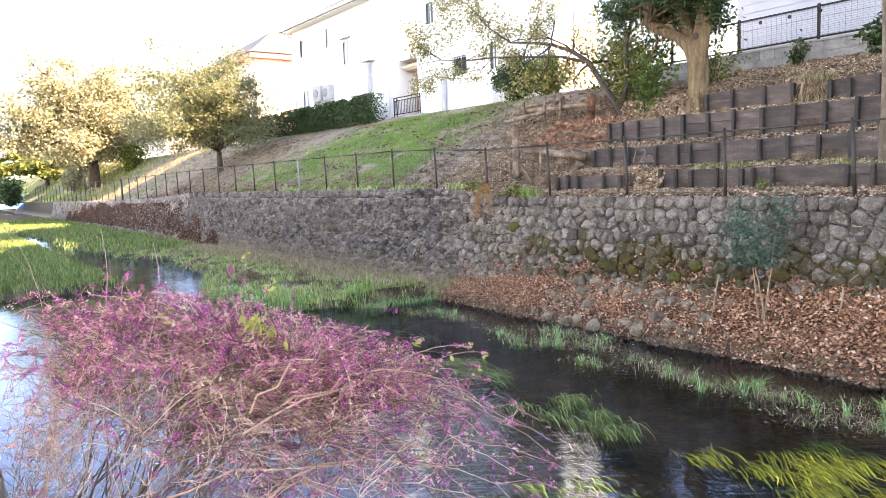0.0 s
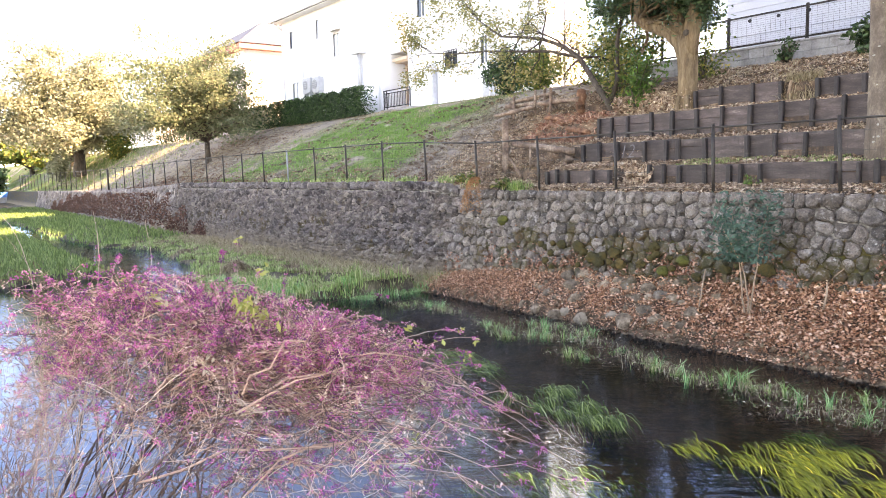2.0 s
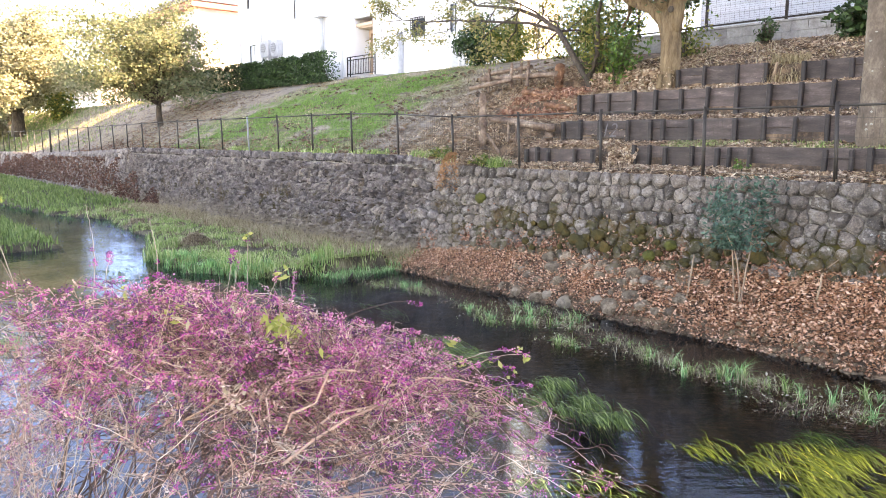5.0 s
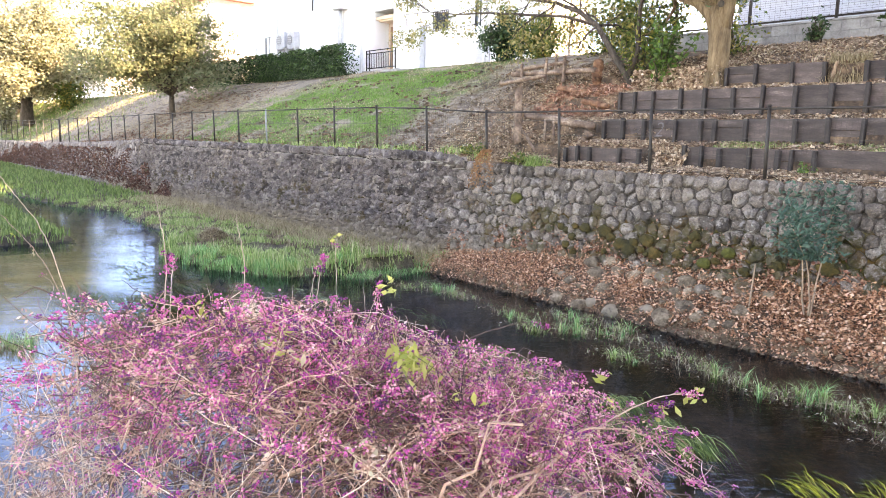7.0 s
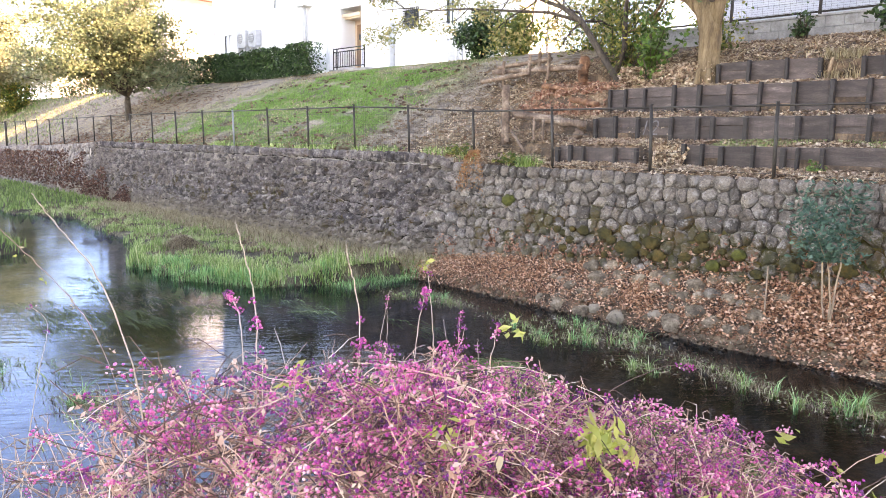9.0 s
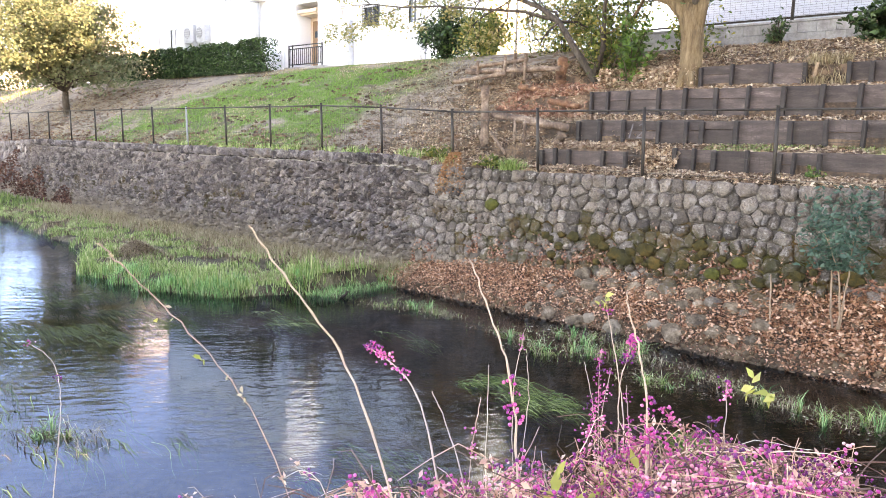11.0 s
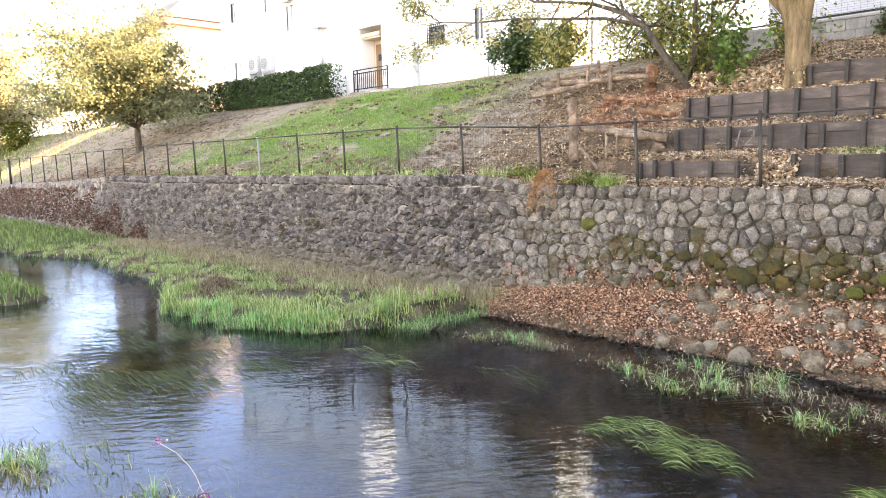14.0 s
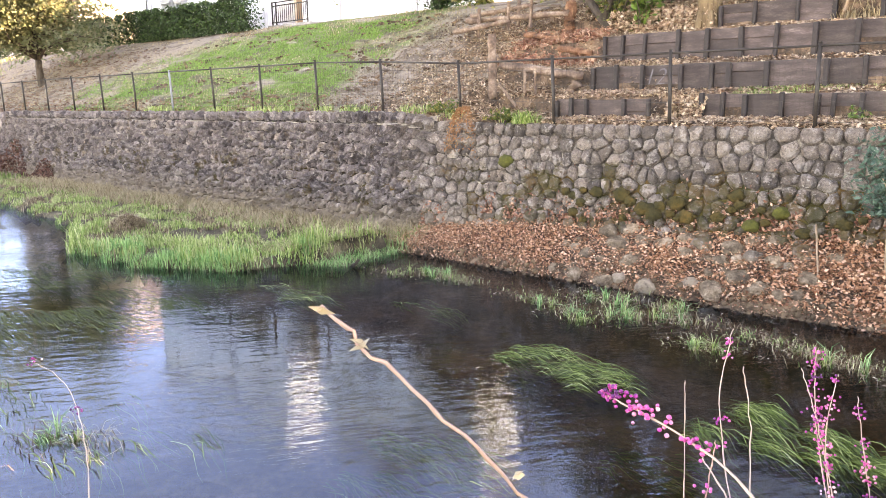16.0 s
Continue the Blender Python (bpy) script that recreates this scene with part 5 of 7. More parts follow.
hedge(-33.9, -26.6, 16.5, 5.1, 1.3, 0.8, "clipped dark green hedge in front of the white house", 71, 16000)
hedge(-42.5, -34.3, 16.9, 5.1, 1.45, 0.7, "older dark hedge with gaps by the house", 72, 16000)
hedge(-60.0, -52.0, 17.5, 5.1, 1.0, 0.8, "low dark hedge at the far end of the slope", 73, 3000)

# ---------- the beautyberry bush on the near bank ----------
def twig_material(name, stops):
    """Bark that differs from twig to twig, with fine bumps."""
    m, nt, bs = material(name)
    rnd = nt.nodes.new("ShaderNodeNewGeometry").outputs["Random Per Island"]
    f = math_node(nt, "ADD", math_node(nt, "MULTIPLY", rnd, 0.7), math_node(nt, "MULTIPLY", noise_node(nt, 45, 3), 0.3))
    nt.links.new(ramp_node(nt, stops, f), bs.inputs["Base Color"])
    bs.inputs["Roughness"].default_value = 0.7
    bump_node(nt, bs, noise_node(nt, 320, 3), 0.6, 0.002)
    return m


M_TWIG = twig_material("pinkish_brown_twig", [(0.15, (0.085, 0.042, 0.032)), (0.36, (0.26, 0.12, 0.085)), (0.5, (0.47, 0.25, 0.175)), (0.68, (0.68, 0.42, 0.3)), (0.87, (0.82, 0.62, 0.48))])
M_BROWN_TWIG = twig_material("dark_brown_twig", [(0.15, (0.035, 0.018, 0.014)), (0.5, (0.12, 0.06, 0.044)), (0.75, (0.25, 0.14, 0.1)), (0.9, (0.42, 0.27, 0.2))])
M_STEM = twig_material("brown_stem_bark", [(0.15, (0.04, 0.02, 0.015)), (0.5, (0.095, 0.05, 0.036)), (0.85, (0.19, 0.11, 0.08))])
M_ROSE = twig_material("rosy_tan_shoot", [(0.2, (0.3, 0.16, 0.115)), (0.85, (0.5, 0.32, 0.245))])
M_SHOOT = twig_material("pale_tan_shoot", [(0.2, (0.28, 0.165, 0.115)), (0.5, (0.45, 0.31, 0.225)), (0.85, (0.62, 0.49, 0.38))])


def berry_material():
    """Berries from deep purple to pale pink, alike within a bunch and changing from bunch to bunch."""
    m, nt, bs = material("purple_berry")
    rnd = nt.nodes.new("ShaderNodeNewGeometry").outputs["Random Per Island"]
    bunch = step_node(nt, noise_node(nt, 9, 3, 0.6), 0.32, 0.68)
    f = math_node(nt, "ADD", math_node(nt, "MULTIPLY", bunch, 0.68), math_node(nt, "MULTIPLY", rnd, 0.32))
    col = ramp_node(nt, [(0.08, (0.05, 0.006, 0.05)), (0.28, (0.21, 0.016, 0.15)), (0.48, (0.52, 0.04, 0.225)), (0.68, (0.76, 0.14, 0.31)), (0.92, (0.88, 0.5, 0.48))], f)
    nt.links.new(col, bs.inputs["Base Color"])
    bs.inputs["Roughness"].default_value = 0.28
    return m


F_BERRY = berry_material()
F_SCRAP = foliage("curled_leaf_scrap", [(0, (0.4, 0.17, 0.12)), (0.5, (0.7, 0.42, 0.32)), (1, (0.86, 0.66, 0.52))], 0.6, 0.3)
F_CREAM = foliage("withered_cream_leaf", [(0, (0.3, 0.2, 0.12)), (0.5, (0.52, 0.4, 0.25)), (1, (0.7, 0.6, 0.43))], 0.6, 0.3)
F_LIME = foliage("lime_leaf", [(0, (0.2, 0.26, 0.05)), (0.5, (0.45, 0.46, 0.12)), (1, (0.62, 0.55, 0.2))], 0.5, 0.4)
_ico = bmesh.new()
bmesh.ops.create_icosphere(_ico, subdivisions=1, radius=1)
ICO_V = np.array([v.co[:] for v in _ico.verts])
ICO_F = np.array([[v.index for v in f.verts] for f in _ico.faces])
_ico.free()


def berries(P, r, rng):
    n = len(P)
    rr = rng.uniform(0.75, 1.2, n) * r
    V = (P[:, None, :] + ICO_V[None] * rr[:, None, None]).reshape(-1, 3)
    F = (np.arange(n)[:, None, None] * len(ICO_V) + ICO_F[None]).reshape(-1, 3)
    return V, F


def berry_bush():
    rnd, rng = random.Random(81), np.random.default_rng(81)
    o = Vector((-3.6, 0.6, 0.6))
    root = tagged(empty("beautyberry_bush", o), "leafless beautyberry bush with pinkish twigs and purple berries", "bush")

    def dome(x, y):
        """Height of the crown, which sinks from the path towards the water."""
        u, w = (x + 3.97) / 1.2, (y - 1.77) / 1.4
        return 1.9 - 0.27 * (u * u + w * w) + 0.167 * u - 0.567 * w + 0.05 * noise.noise(Vector((x * 3, y * 3, 4))) - 0.17 * smooth01(-4.05, -4.55, x)

    def held(q, over=0.0):
        q.z = min(q.z, dome(q.x, q.y) + over)
        q.y = max(q.y, 0.34)
        return q

    def bunch(ber, c):
        for j in range(rnd.randint(7, 12)):
            ber.append(c + Vector((rnd.gauss(0, 0.0095), rnd.gauss(0, 0.0095), rnd.gauss(0.002, 0.008))))

    def bead(ber, P, f0, d):
        """Bunches of berries at the nodes of a twig."""
        for i in range(len(P) - 1):
            if i / (len(P) - 1) < f0:
                continue
            seg = P[i + 1] - P[i]
            m = max(1, int(seg.length / 0.034))
            for k in range(m):
                if rnd.random() < d:
                    bunch(ber, P[i] + seg * ((k + rnd.random() * 0.3) / m))

    def cane(base, tip, lift, r0, twigs, dens, over=0.0, material_of=None, first=4, scrap=0.5):
        """One arching cane with its side twigs, berries and scraps of withered leaf."""
        s, ber, bits = Soup(), [], []
        mid = base.lerp(tip, 0.4) + Vector((0, 0, lift))
        n = 11
        P = []
        for i in range(n + 1):
            t = i / n
            p = base * (1 - t) ** 2 + mid * 2 * t * (1 - t) + tip * t * t
            P.append(held(p + Vector((rnd.gauss(0, 0.04), rnd.gauss(0, 0.04), rnd.gauss(0, 0.03))) * min(1, t * 4), over))
        s.add(*tube(P, [0.0014 + (r0 - 0.0014) * (1 - i / n) ** 1.3 for i in range(n + 1)], 5, False))
        bead(ber, P, 0.7, dens * 0.5)
        for b in range(twigs):
            i = rnd.randint(first, n - 1)
            d = (P[i + 1] - P[i]).normalized() * 0.7 + Vector((rnd.gauss(0, 1.0), rnd.gauss(0, 1.0), rnd.gauss(0.2, 0.5)))
            Q, R = limb(rnd, P[i], d, rnd.uniform(0.16, 0.5), 0.0021, 0.0011, 6, 0.26, 0.03)
            Q = [held(q, over + 0.06) for q in Q]
            s.add(*tube(Q, R, 3, False))
            if rnd.random() < 0.75:
                bead(ber, Q, rnd.uniform(0.0, 0.5), dens * rnd.uniform(0.4, 1.0))
            if rnd.random() < scrap:
                bits.append(Q[rnd.randint(2, 6)])
            for c in range(rnd.randint(1, 3)):
                k = rnd.randint(1, 5)
                d2 = (Q[k + 1] - Q[k]).normalized() + Vector((rnd.gauss(0, 0.8), rnd.gauss(0, 0.8), rnd.gauss(0.1, 0.5)))
                Q2, R2 = limb(rnd, Q[k], d2, rnd.uniform(0.08, 0.26), 0.0015, 0.0009, 4, 0.26, 0.02)
                Q2 = [held(q, over + 0.1) for q in Q2]
                s.add(*tube(Q2, R2, 3, False))
                if rnd.random() < 0.5:
                    bead(ber, Q2, 0.1, dens * 0.8)
        s.V = [Vector(v) - o for v in s.V]
        c = s.done("cane", material_of or (M_TWIG, M_TWIG, M_BROWN_TWIG)[rnd.randint(0, 2)], root)
        if ber:
            V, F = berries(np.array([tuple(v - o) for v in ber]), 0.0038, rng)
            solid("berry_spray", V, F, F_BERRY, c, "small purple berries")["kind"] = "stuff"
        if bits:
            L = np.repeat(np.array([tuple(v - o) for v in bits]), 7, axis=0)
            V, F = leaf_quads(L + rng.normal(size=L.shape) * 0.012, 0.02, 0.1, 0.5, rng)
            solid("leaf_scrap", V, F, F_SCRAP, c, "curled pinkish cream leaf scraps")["kind"] = "stuff"

    # stout stems that fork near the bank
    forks = []
    for k in range(11):
        base = Vector((-4.55 + 0.14 * k + rnd.gauss(0, 0.05), rnd.uniform(0.36, 0.6), 0.42))
        top = base + Vector((rnd.gauss(0.03, 0.22), rnd.uniform(0.1, 0.9), rnd.uniform(0.65, 1.05)))
        P = [base.lerp(top, i / 7) + Vector((rnd.gauss(0, 0.026), rnd.gauss(0, 0.026), 0)) for i in range(8)]
        V, F = tube([q - o for q in P], [0.012 - 0.001 * i for i in range(8)], 8)
        solid("stem", V, F, M_STEM, root, smooth=True)
        for b in range(3):
            q = P[rnd.randint(2, 7)]
            x, y = q.x + rnd.gauss(0.0, 0.42), q.y + rnd.uniform(0.0, 1.0)
            e = Vector((x, max(0.4, y), 0))
            e.z = max(q.z + 0.1, dome(e.x, e.y) - rnd.uniform(0.2, 0.45))
            B = [q.lerp(e, i / 6) + Vector((rnd.gauss(0, 0.045), rnd.gauss(0, 0.045), rnd.gauss(0, 0.025) + 0.08 * math.sin(math.pi * i / 6))) * (i > 0) for i in range(7)]
            V, F = tube([v - o for v in B], [0.0043 - 0.0004 * i for i in range(7)], 6)
            solid("bough", V, F, M_STEM, root, smooth=True)
            forks += [B[3], B[4], B[5], B[6]]
    # arching canes that end all over the crown
    for k in range(190):
        a, r = 2.4 * k, math.sqrt((k + 0.5) / 190)
        x, y = -3.97 + 1.12 * r * math.cos(a), 1.77 + 1.33 * r * math.sin(a)
        if y < 0.42 or x < -4.55 - 0.15 * y or noise.noise(Vector((x * 2.1, y * 2.1, 7.0))) < -0.1:
            continue
        base = min((rnd.choice(forks) for _ in range(14)), key=lambda q: (q.x - x + rnd.gauss(0, 0.25)) ** 2 + (q.y - y) ** 2)
        tip = Vector((x, y, dome(x, y) + rnd.uniform(-0.12, 0.03)))
        # berries are thickest on the side of the water and thin out upstream
        dens = 0.62 * (1.1 - 0.75 * smooth01(-3.5, -4.7, x + 0.25 * y))
        cane(base.copy(), tip, max(0.05, tip.z - base.z) * rnd.uniform(0.1, 0.5), rnd.uniform(0.0022, 0.0036), rnd.randint(9, 13), dens, first=3)
    # fine bare twigs that lie criss-cross and nearly level inside the crown
    for k in range(52):
        base = rnd.choice(forks).copy()
        x, y = base.x + rnd.gauss(0.15, 0.4), max(0.5, base.y + rnd.uniform(-0.2, 0.9))
        tip = Vector((x, y, min(dome(x, y) - rnd.uniform(0.02, 0.3), base.z + rnd.uniform(-0.12, 0.3))))
        cane(base, tip, rnd.uniform(0.05, 0.2), 0.0026, rnd.randint(7, 11), 0.07, 0.0, M_TWIG if k % 4 else M_SHOOT, 2, 0.5)
    # inner twigs with berries; their shade is put into the darker twig colour
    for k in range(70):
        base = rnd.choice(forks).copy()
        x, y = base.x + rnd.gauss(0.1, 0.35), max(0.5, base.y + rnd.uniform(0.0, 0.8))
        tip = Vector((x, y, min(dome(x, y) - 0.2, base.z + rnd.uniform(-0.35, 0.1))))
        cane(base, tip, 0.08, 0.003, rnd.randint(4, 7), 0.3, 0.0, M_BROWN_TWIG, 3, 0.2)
    # bare straw-coloured stalks at the upstream end, close to the path
    for k in range(40):
        x = rnd.uniform(-5.4, -3.8)
        base = Vector((x + rnd.gauss(0, 0.12), rnd.uniform(0.34, 0.5), rnd.uniform(0.45, 0.7)))
        y = rnd.uniform(0.42, 0.95)
        tip = Vector((x + rnd.gauss(-0.08, 0.22), y, rnd.uniform(1.45, 2.03) - 0.1 * (x < -4.5)))
        cane(base, tip, rnd.uniform(0.0, 0.25), rnd.uniform(0.0022, 0.004), rnd.randint(4, 8), 0.14, 0.1, M_TWIG if k % 3 else M_SHOOT, 3, 0.5)
    # drooping canes that reach out over the water
    for k in range(30):
        base = rnd.choice(forks).copy()
        x, y = rnd.uniform(-4.2, -2.3), rnd.uniform(1.5, 3.3)
        tip = Vector((x, y, min(dome(x, y), rnd.uniform(0.8, 1.6))))
        cane(base, tip, rnd.uniform(0.4, 0.7), 0.006, rnd.randint(5, 8), 0.42, 0.04)
    # low canes along the downstream side
    for k in range(14):
        base = rnd.choice(forks).copy()
        x, y = rnd.uniform(-3.4, -2.5), rnd.uniform(1.2, 2.4)
        tip = Vector((x, y, rnd.uniform(0.75, 1.2)))
        cane(base, tip, rnd.uniform(0.1, 0.3), 0.0035, rnd.randint(6, 9), 0.45, 0.0)
    # single shoots that stand clear of the bush
    def shoot(points, r, f0, f1, dens, name="shoot", m=None):
        P = [Vector(p) for p in points]
        for _ in range(3):
            Q = [P[0]]
            for a, b in zip(P[:-1], P[1:]):
                Q += [a.lerp(b, 0.25), a.lerp(b, 0.75)]
            P = Q + [P[-1]]
        n = len(P) - 1
        for i in range(1, n):
            P[i] = P[i] + Vector((rnd.gauss(0, 1), rnd.gauss(0, 1), rnd.gauss(0, 1))) * 0.0012
        r *= 0.5
        V, F = tube([p - o for p in P], [(0.0009 + (r - 0.0009) * (i / n) ** 0.7) * (1.3 if i % 4 == 1 else 1.0) for i in range(n + 1)], 6)
        c = solid(name, V, F, m or M_SHOOT, root, smooth=True)
        ber = []
        for i in range(n):
            if not f0 <= i / n <= f1:
                continue
            seg = P[i + 1] - P[i]
            k = max(1, int(seg.length / 0.016))
            for j in range(k):
                if rnd.random() > dens:
                    continue
                q = P[i] + seg * (j / k)
                for _ in range(rnd.randint(6, 11)):
                    ber.append(q - o + Vector((rnd.gauss(0, 0.009), rnd.gauss(0, 0.009), rnd.gauss(0.003, 0.007))))
        if ber:
            V, F = berries(np.array([tuple(v) for v in ber]), 0.0036, rng)
            solid("berry_spray", V, F, F_BERRY, c, "small purple berries")["kind"] = "stuff"
        return c

    a = shoot([(-4.455, 0.342, 2.575), (-4.42, 0.37, 2.53), (-4.385, 0.41, 2.475), (-4.37, 0.55, 2.29), (-4.3, 0.62, 2.0), (-4.15, 0.5, 0.6)], 0.0022, 2, 3, 0, m=M_ROSE)
    for q in ((-4.455, 0.342, 2.573), (-4.44, 0.352, 2.556), (-4.385, 0.41, 2.48), (-4.374, 0.5, 2.35)):
        V, F = leaf_quads(np.array([q, q]) - np.array(o), 0.012, 0.0, 0.35, rng)
        solid("bud", V, F, F_CREAM, a)
    for q, m in (((-4.40, 0.40, 2.47), F_LIME), ((-4.36, 0.45, 2.40), F_LIME), ((-4.33, 0.5, 2.33), F_CREAM), ((-4.30, 0.58, 2.2), F_SCRAP), ((-4.28, 0.6, 2.12), F_CREAM)):
        V, F = leaf_quads(rng.normal(q, 0.007, (3, 3)) - np.array(o), 0.014, 0.0, 0.5, rng, droop=0.5)
        solid("leaf_spray", V, F, m, a)["kind"] = "stuff"
    shoot([(-4.11, 0.369, 2.632), (-4.08, 0.42, 2.54), (-4.047, 0.483, 2.445), (-3.98, 0.55, 2.1), (-3.95, 0.5, 0.6)], 0.0038, 2, 3, 0)
    shoot([(-4.176, 0.869, 2.532), (-4.12, 0.868, 2.43), (-4.062, 0.865, 2.32), (-3.98, 0.8, 1.9), (-3.9, 0.5, 0.6)], 0.005, 0.45, 0.62, 0.5)
    shoot([(-3.98, 1.087, 2.471), (-3.95, 1.09, 2.37), (-3.92, 1.099, 2.264), (-3.88, 1.0, 1.8), (-3.8, 0.5, 0.6)], 0.005, 0.45, 0.65, 0.5)
    shoot([(-4.674, 1.094, 2.215), (-4.54, 1.06, 2.205), (-4.38, 0.99, 2.17), (-4.2, 0.9, 1.8), (-4.0, 0.5, 0.6)], 0.005, 0.0, 0.34, 0.9)
    y = shoot([(-4.372, 1.752, 2.291), (-4.32, 1.73, 2.16), (-4.24, 1.68, 1.95), (-4.1, 1.4, 1.3), (-3.95, 0.6, 0.6)], 0.0045, 0.12, 0.3, 0.3)
    V, F = leaf_quads(rng.normal((-4.372, 1.752, 2.295), 0.014, (6, 3)) - np.array(o), 0.034, 0.1, 0.5, rng)
    solid("leaf_spray", V, F, F_LIME, y)["kind"] = "stuff"
    shoot([(-4.194, 1.587, 2.24), (-4.21, 1.58, 2.17), (-4.224, 1.573, 2.09), (-4.1, 1.4, 1.6), (-3.95, 0.6, 0.6)], 0.0045, 0.0, 0.3, 0.95)
    v = shoot([(-4.0, 1.74, 2.13), (-3.98, 1.7, 2.05), (-3.95, 1.6, 1.9), (-3.9, 0.6, 0.6)], 0.0045, 0.0, 0.3, 0.6)
    V, F = leaf_quads(rng.normal((-3.93, 1.72, 2.12), 0.025, (8, 3)) - np.array(o), 0.05, 0.1, 0.4, rng)
    solid("leaf_spray", V, F, F_LIME, v)["kind"] = "stuff"
    shoot([(-6.79, 1.01, 1.8), (-6.61, 1.05, 1.76), (-6.2, 0.92, 1.74), (-5.92, 0.8, 1.65), (-5.6, 0.5, 0.6)], 0.004, 0.02, 0.45, 0.12)
    shoot([(-4.557, 1.209, 2.1), (-4.45, 1.2, 1.95), (-4.3, 1.1, 1.75), (-4.05, 0.6, 0.6)], 0.0045, 0.3, 0.6, 0.5)
    shoot([(-4.80, 1.77, 1.99), (-4.76, 1.72, 1.6), (-4.6, 1.4, 1.1), (-4.1, 0.6, 0.6)], 0.004, 2, 3, 0)
    shoot([(-4.68, 1.82, 2.04), (-4.62, 1.76, 1.8), (-4.5, 1.4, 1.2), (-4.1, 0.6, 0.6)], 0.004, 0.0, 0.2, 0.1)
    # slender arching shoots over the downstream side, with berries and a few green leaves at their ends
    for k in range(12):
        x, y = rnd.uniform(-3.9, -2.75), rnd.uniform(2.0, 2.9)
        z = dome(x, y) + rnd.uniform(0.08, 0.34)
        f = shoot([(x, y, z), (x - 0.02, y - 0.16, z + 0.05), (x - 0.1, y - 0.5, z - 0.02), (x - 0.25, y - 1.1, z - 0.35), (-3.75, 0.6, 0.6)], 0.0042, 0.0, rnd.uniform(0.12, 0.3), rnd.uniform(0.15, 0.8), m=rnd.choice((M_TWIG, M_SHOOT, M_BROWN_TWIG)))
        if k % 2:
            V, F = leaf_quads(rng.normal((x - o.x, y - 0.03 - o.y, z - o.z), 0.022, (5, 3)), 0.045, 0.2, 0.42, rng)
            solid("leaf_spray", V, F, F_LIME, f, "lime-yellow leaves")["kind"] = "stuff"
    # bunches of withered leaves left hanging in the twigs
    tufts = [(-3.32, 1.36, 2.05, 1, 26), (-3.38, 1.44, 2.0, 1, 22), (-3.42, 1.52, 1.95, 1, 14), (-3.25, 1.12, 1.83, 0, 9), (-3.2, 1.16, 1.81, 0, 9), (-3.0, 2.25, 1.52, 0, 16), (-3.05, 2.3, 1.46, 0, 14), (-2.95, 2.1, 1.3, 1, 5), (-3.55, 1.3, 2.05, 0, 8)]
    tufts += [(rnd.uniform(-4.1, -2.9), rnd.uniform(0.9, 2.6), 0, k % 2, rnd.randint(4, 9)) for k in range(14)]
    for x, y, z, green, n in tufts:
        z = z or dome(x, y) - 0.03
        V, F = leaf_quads(rng.normal((x - o.x, y - o.y, z - o.z), 0.03, (n, 3)), 0.055 if green else 0.042, 0.1, 0.36, rng, droop=0.7)
        solid("withered_tuft", V, F, F_LIME if green else F_CREAM, root, "lime-yellow leaves" if green else "withered cream leaves")["kind"] = "stuff"
    for k in range(16):
        x, y2 = rnd.uniform(-4.75, -3.6), rnd.uniform(1.0, 2.4)
        z = rnd.uniform(1.75, 2.2)
        f0 = rnd.uniform(0, 0.25)
        shoot([(x, y2, z), (x + rnd.uniform(-0.02, 0.12), y2 - 0.04, z - 0.22), (x + 0.2, y2 - 0.3, z - 0.6), (x * 0.5 - 2.0, 0.55, 0.6)], 0.0042, f0, f0 + 0.3, rnd.choice((0.4, 0.7, 0.9)), m=rnd.choice((M_TWIG, M_TWIG, M_SHOOT)))
    return root


berry_bush()

# ---------- grass, weeds and fallen leaves ----------
def on_ground(xy):
    return np.array([(x, y, ground_z(x, y)) for x, y in xy])


def scatter(x0, x1, y0, y1, n, rng, keep=None):
    xy = rng.uniform((x0, y0), (x1, y1), (n, 2))
    if keep is not None:
        xy = np.array([p for p in xy if keep(p[0], p[1])])
    return on_ground(xy)


def stuff(name, V, F, m, label, category):
    return tagged(solid(name, V, F, m), label, category, kind="stuff")


def island_edge(x):
    return float(np.interp(x, ISLAND_X, ISLAND_Y))


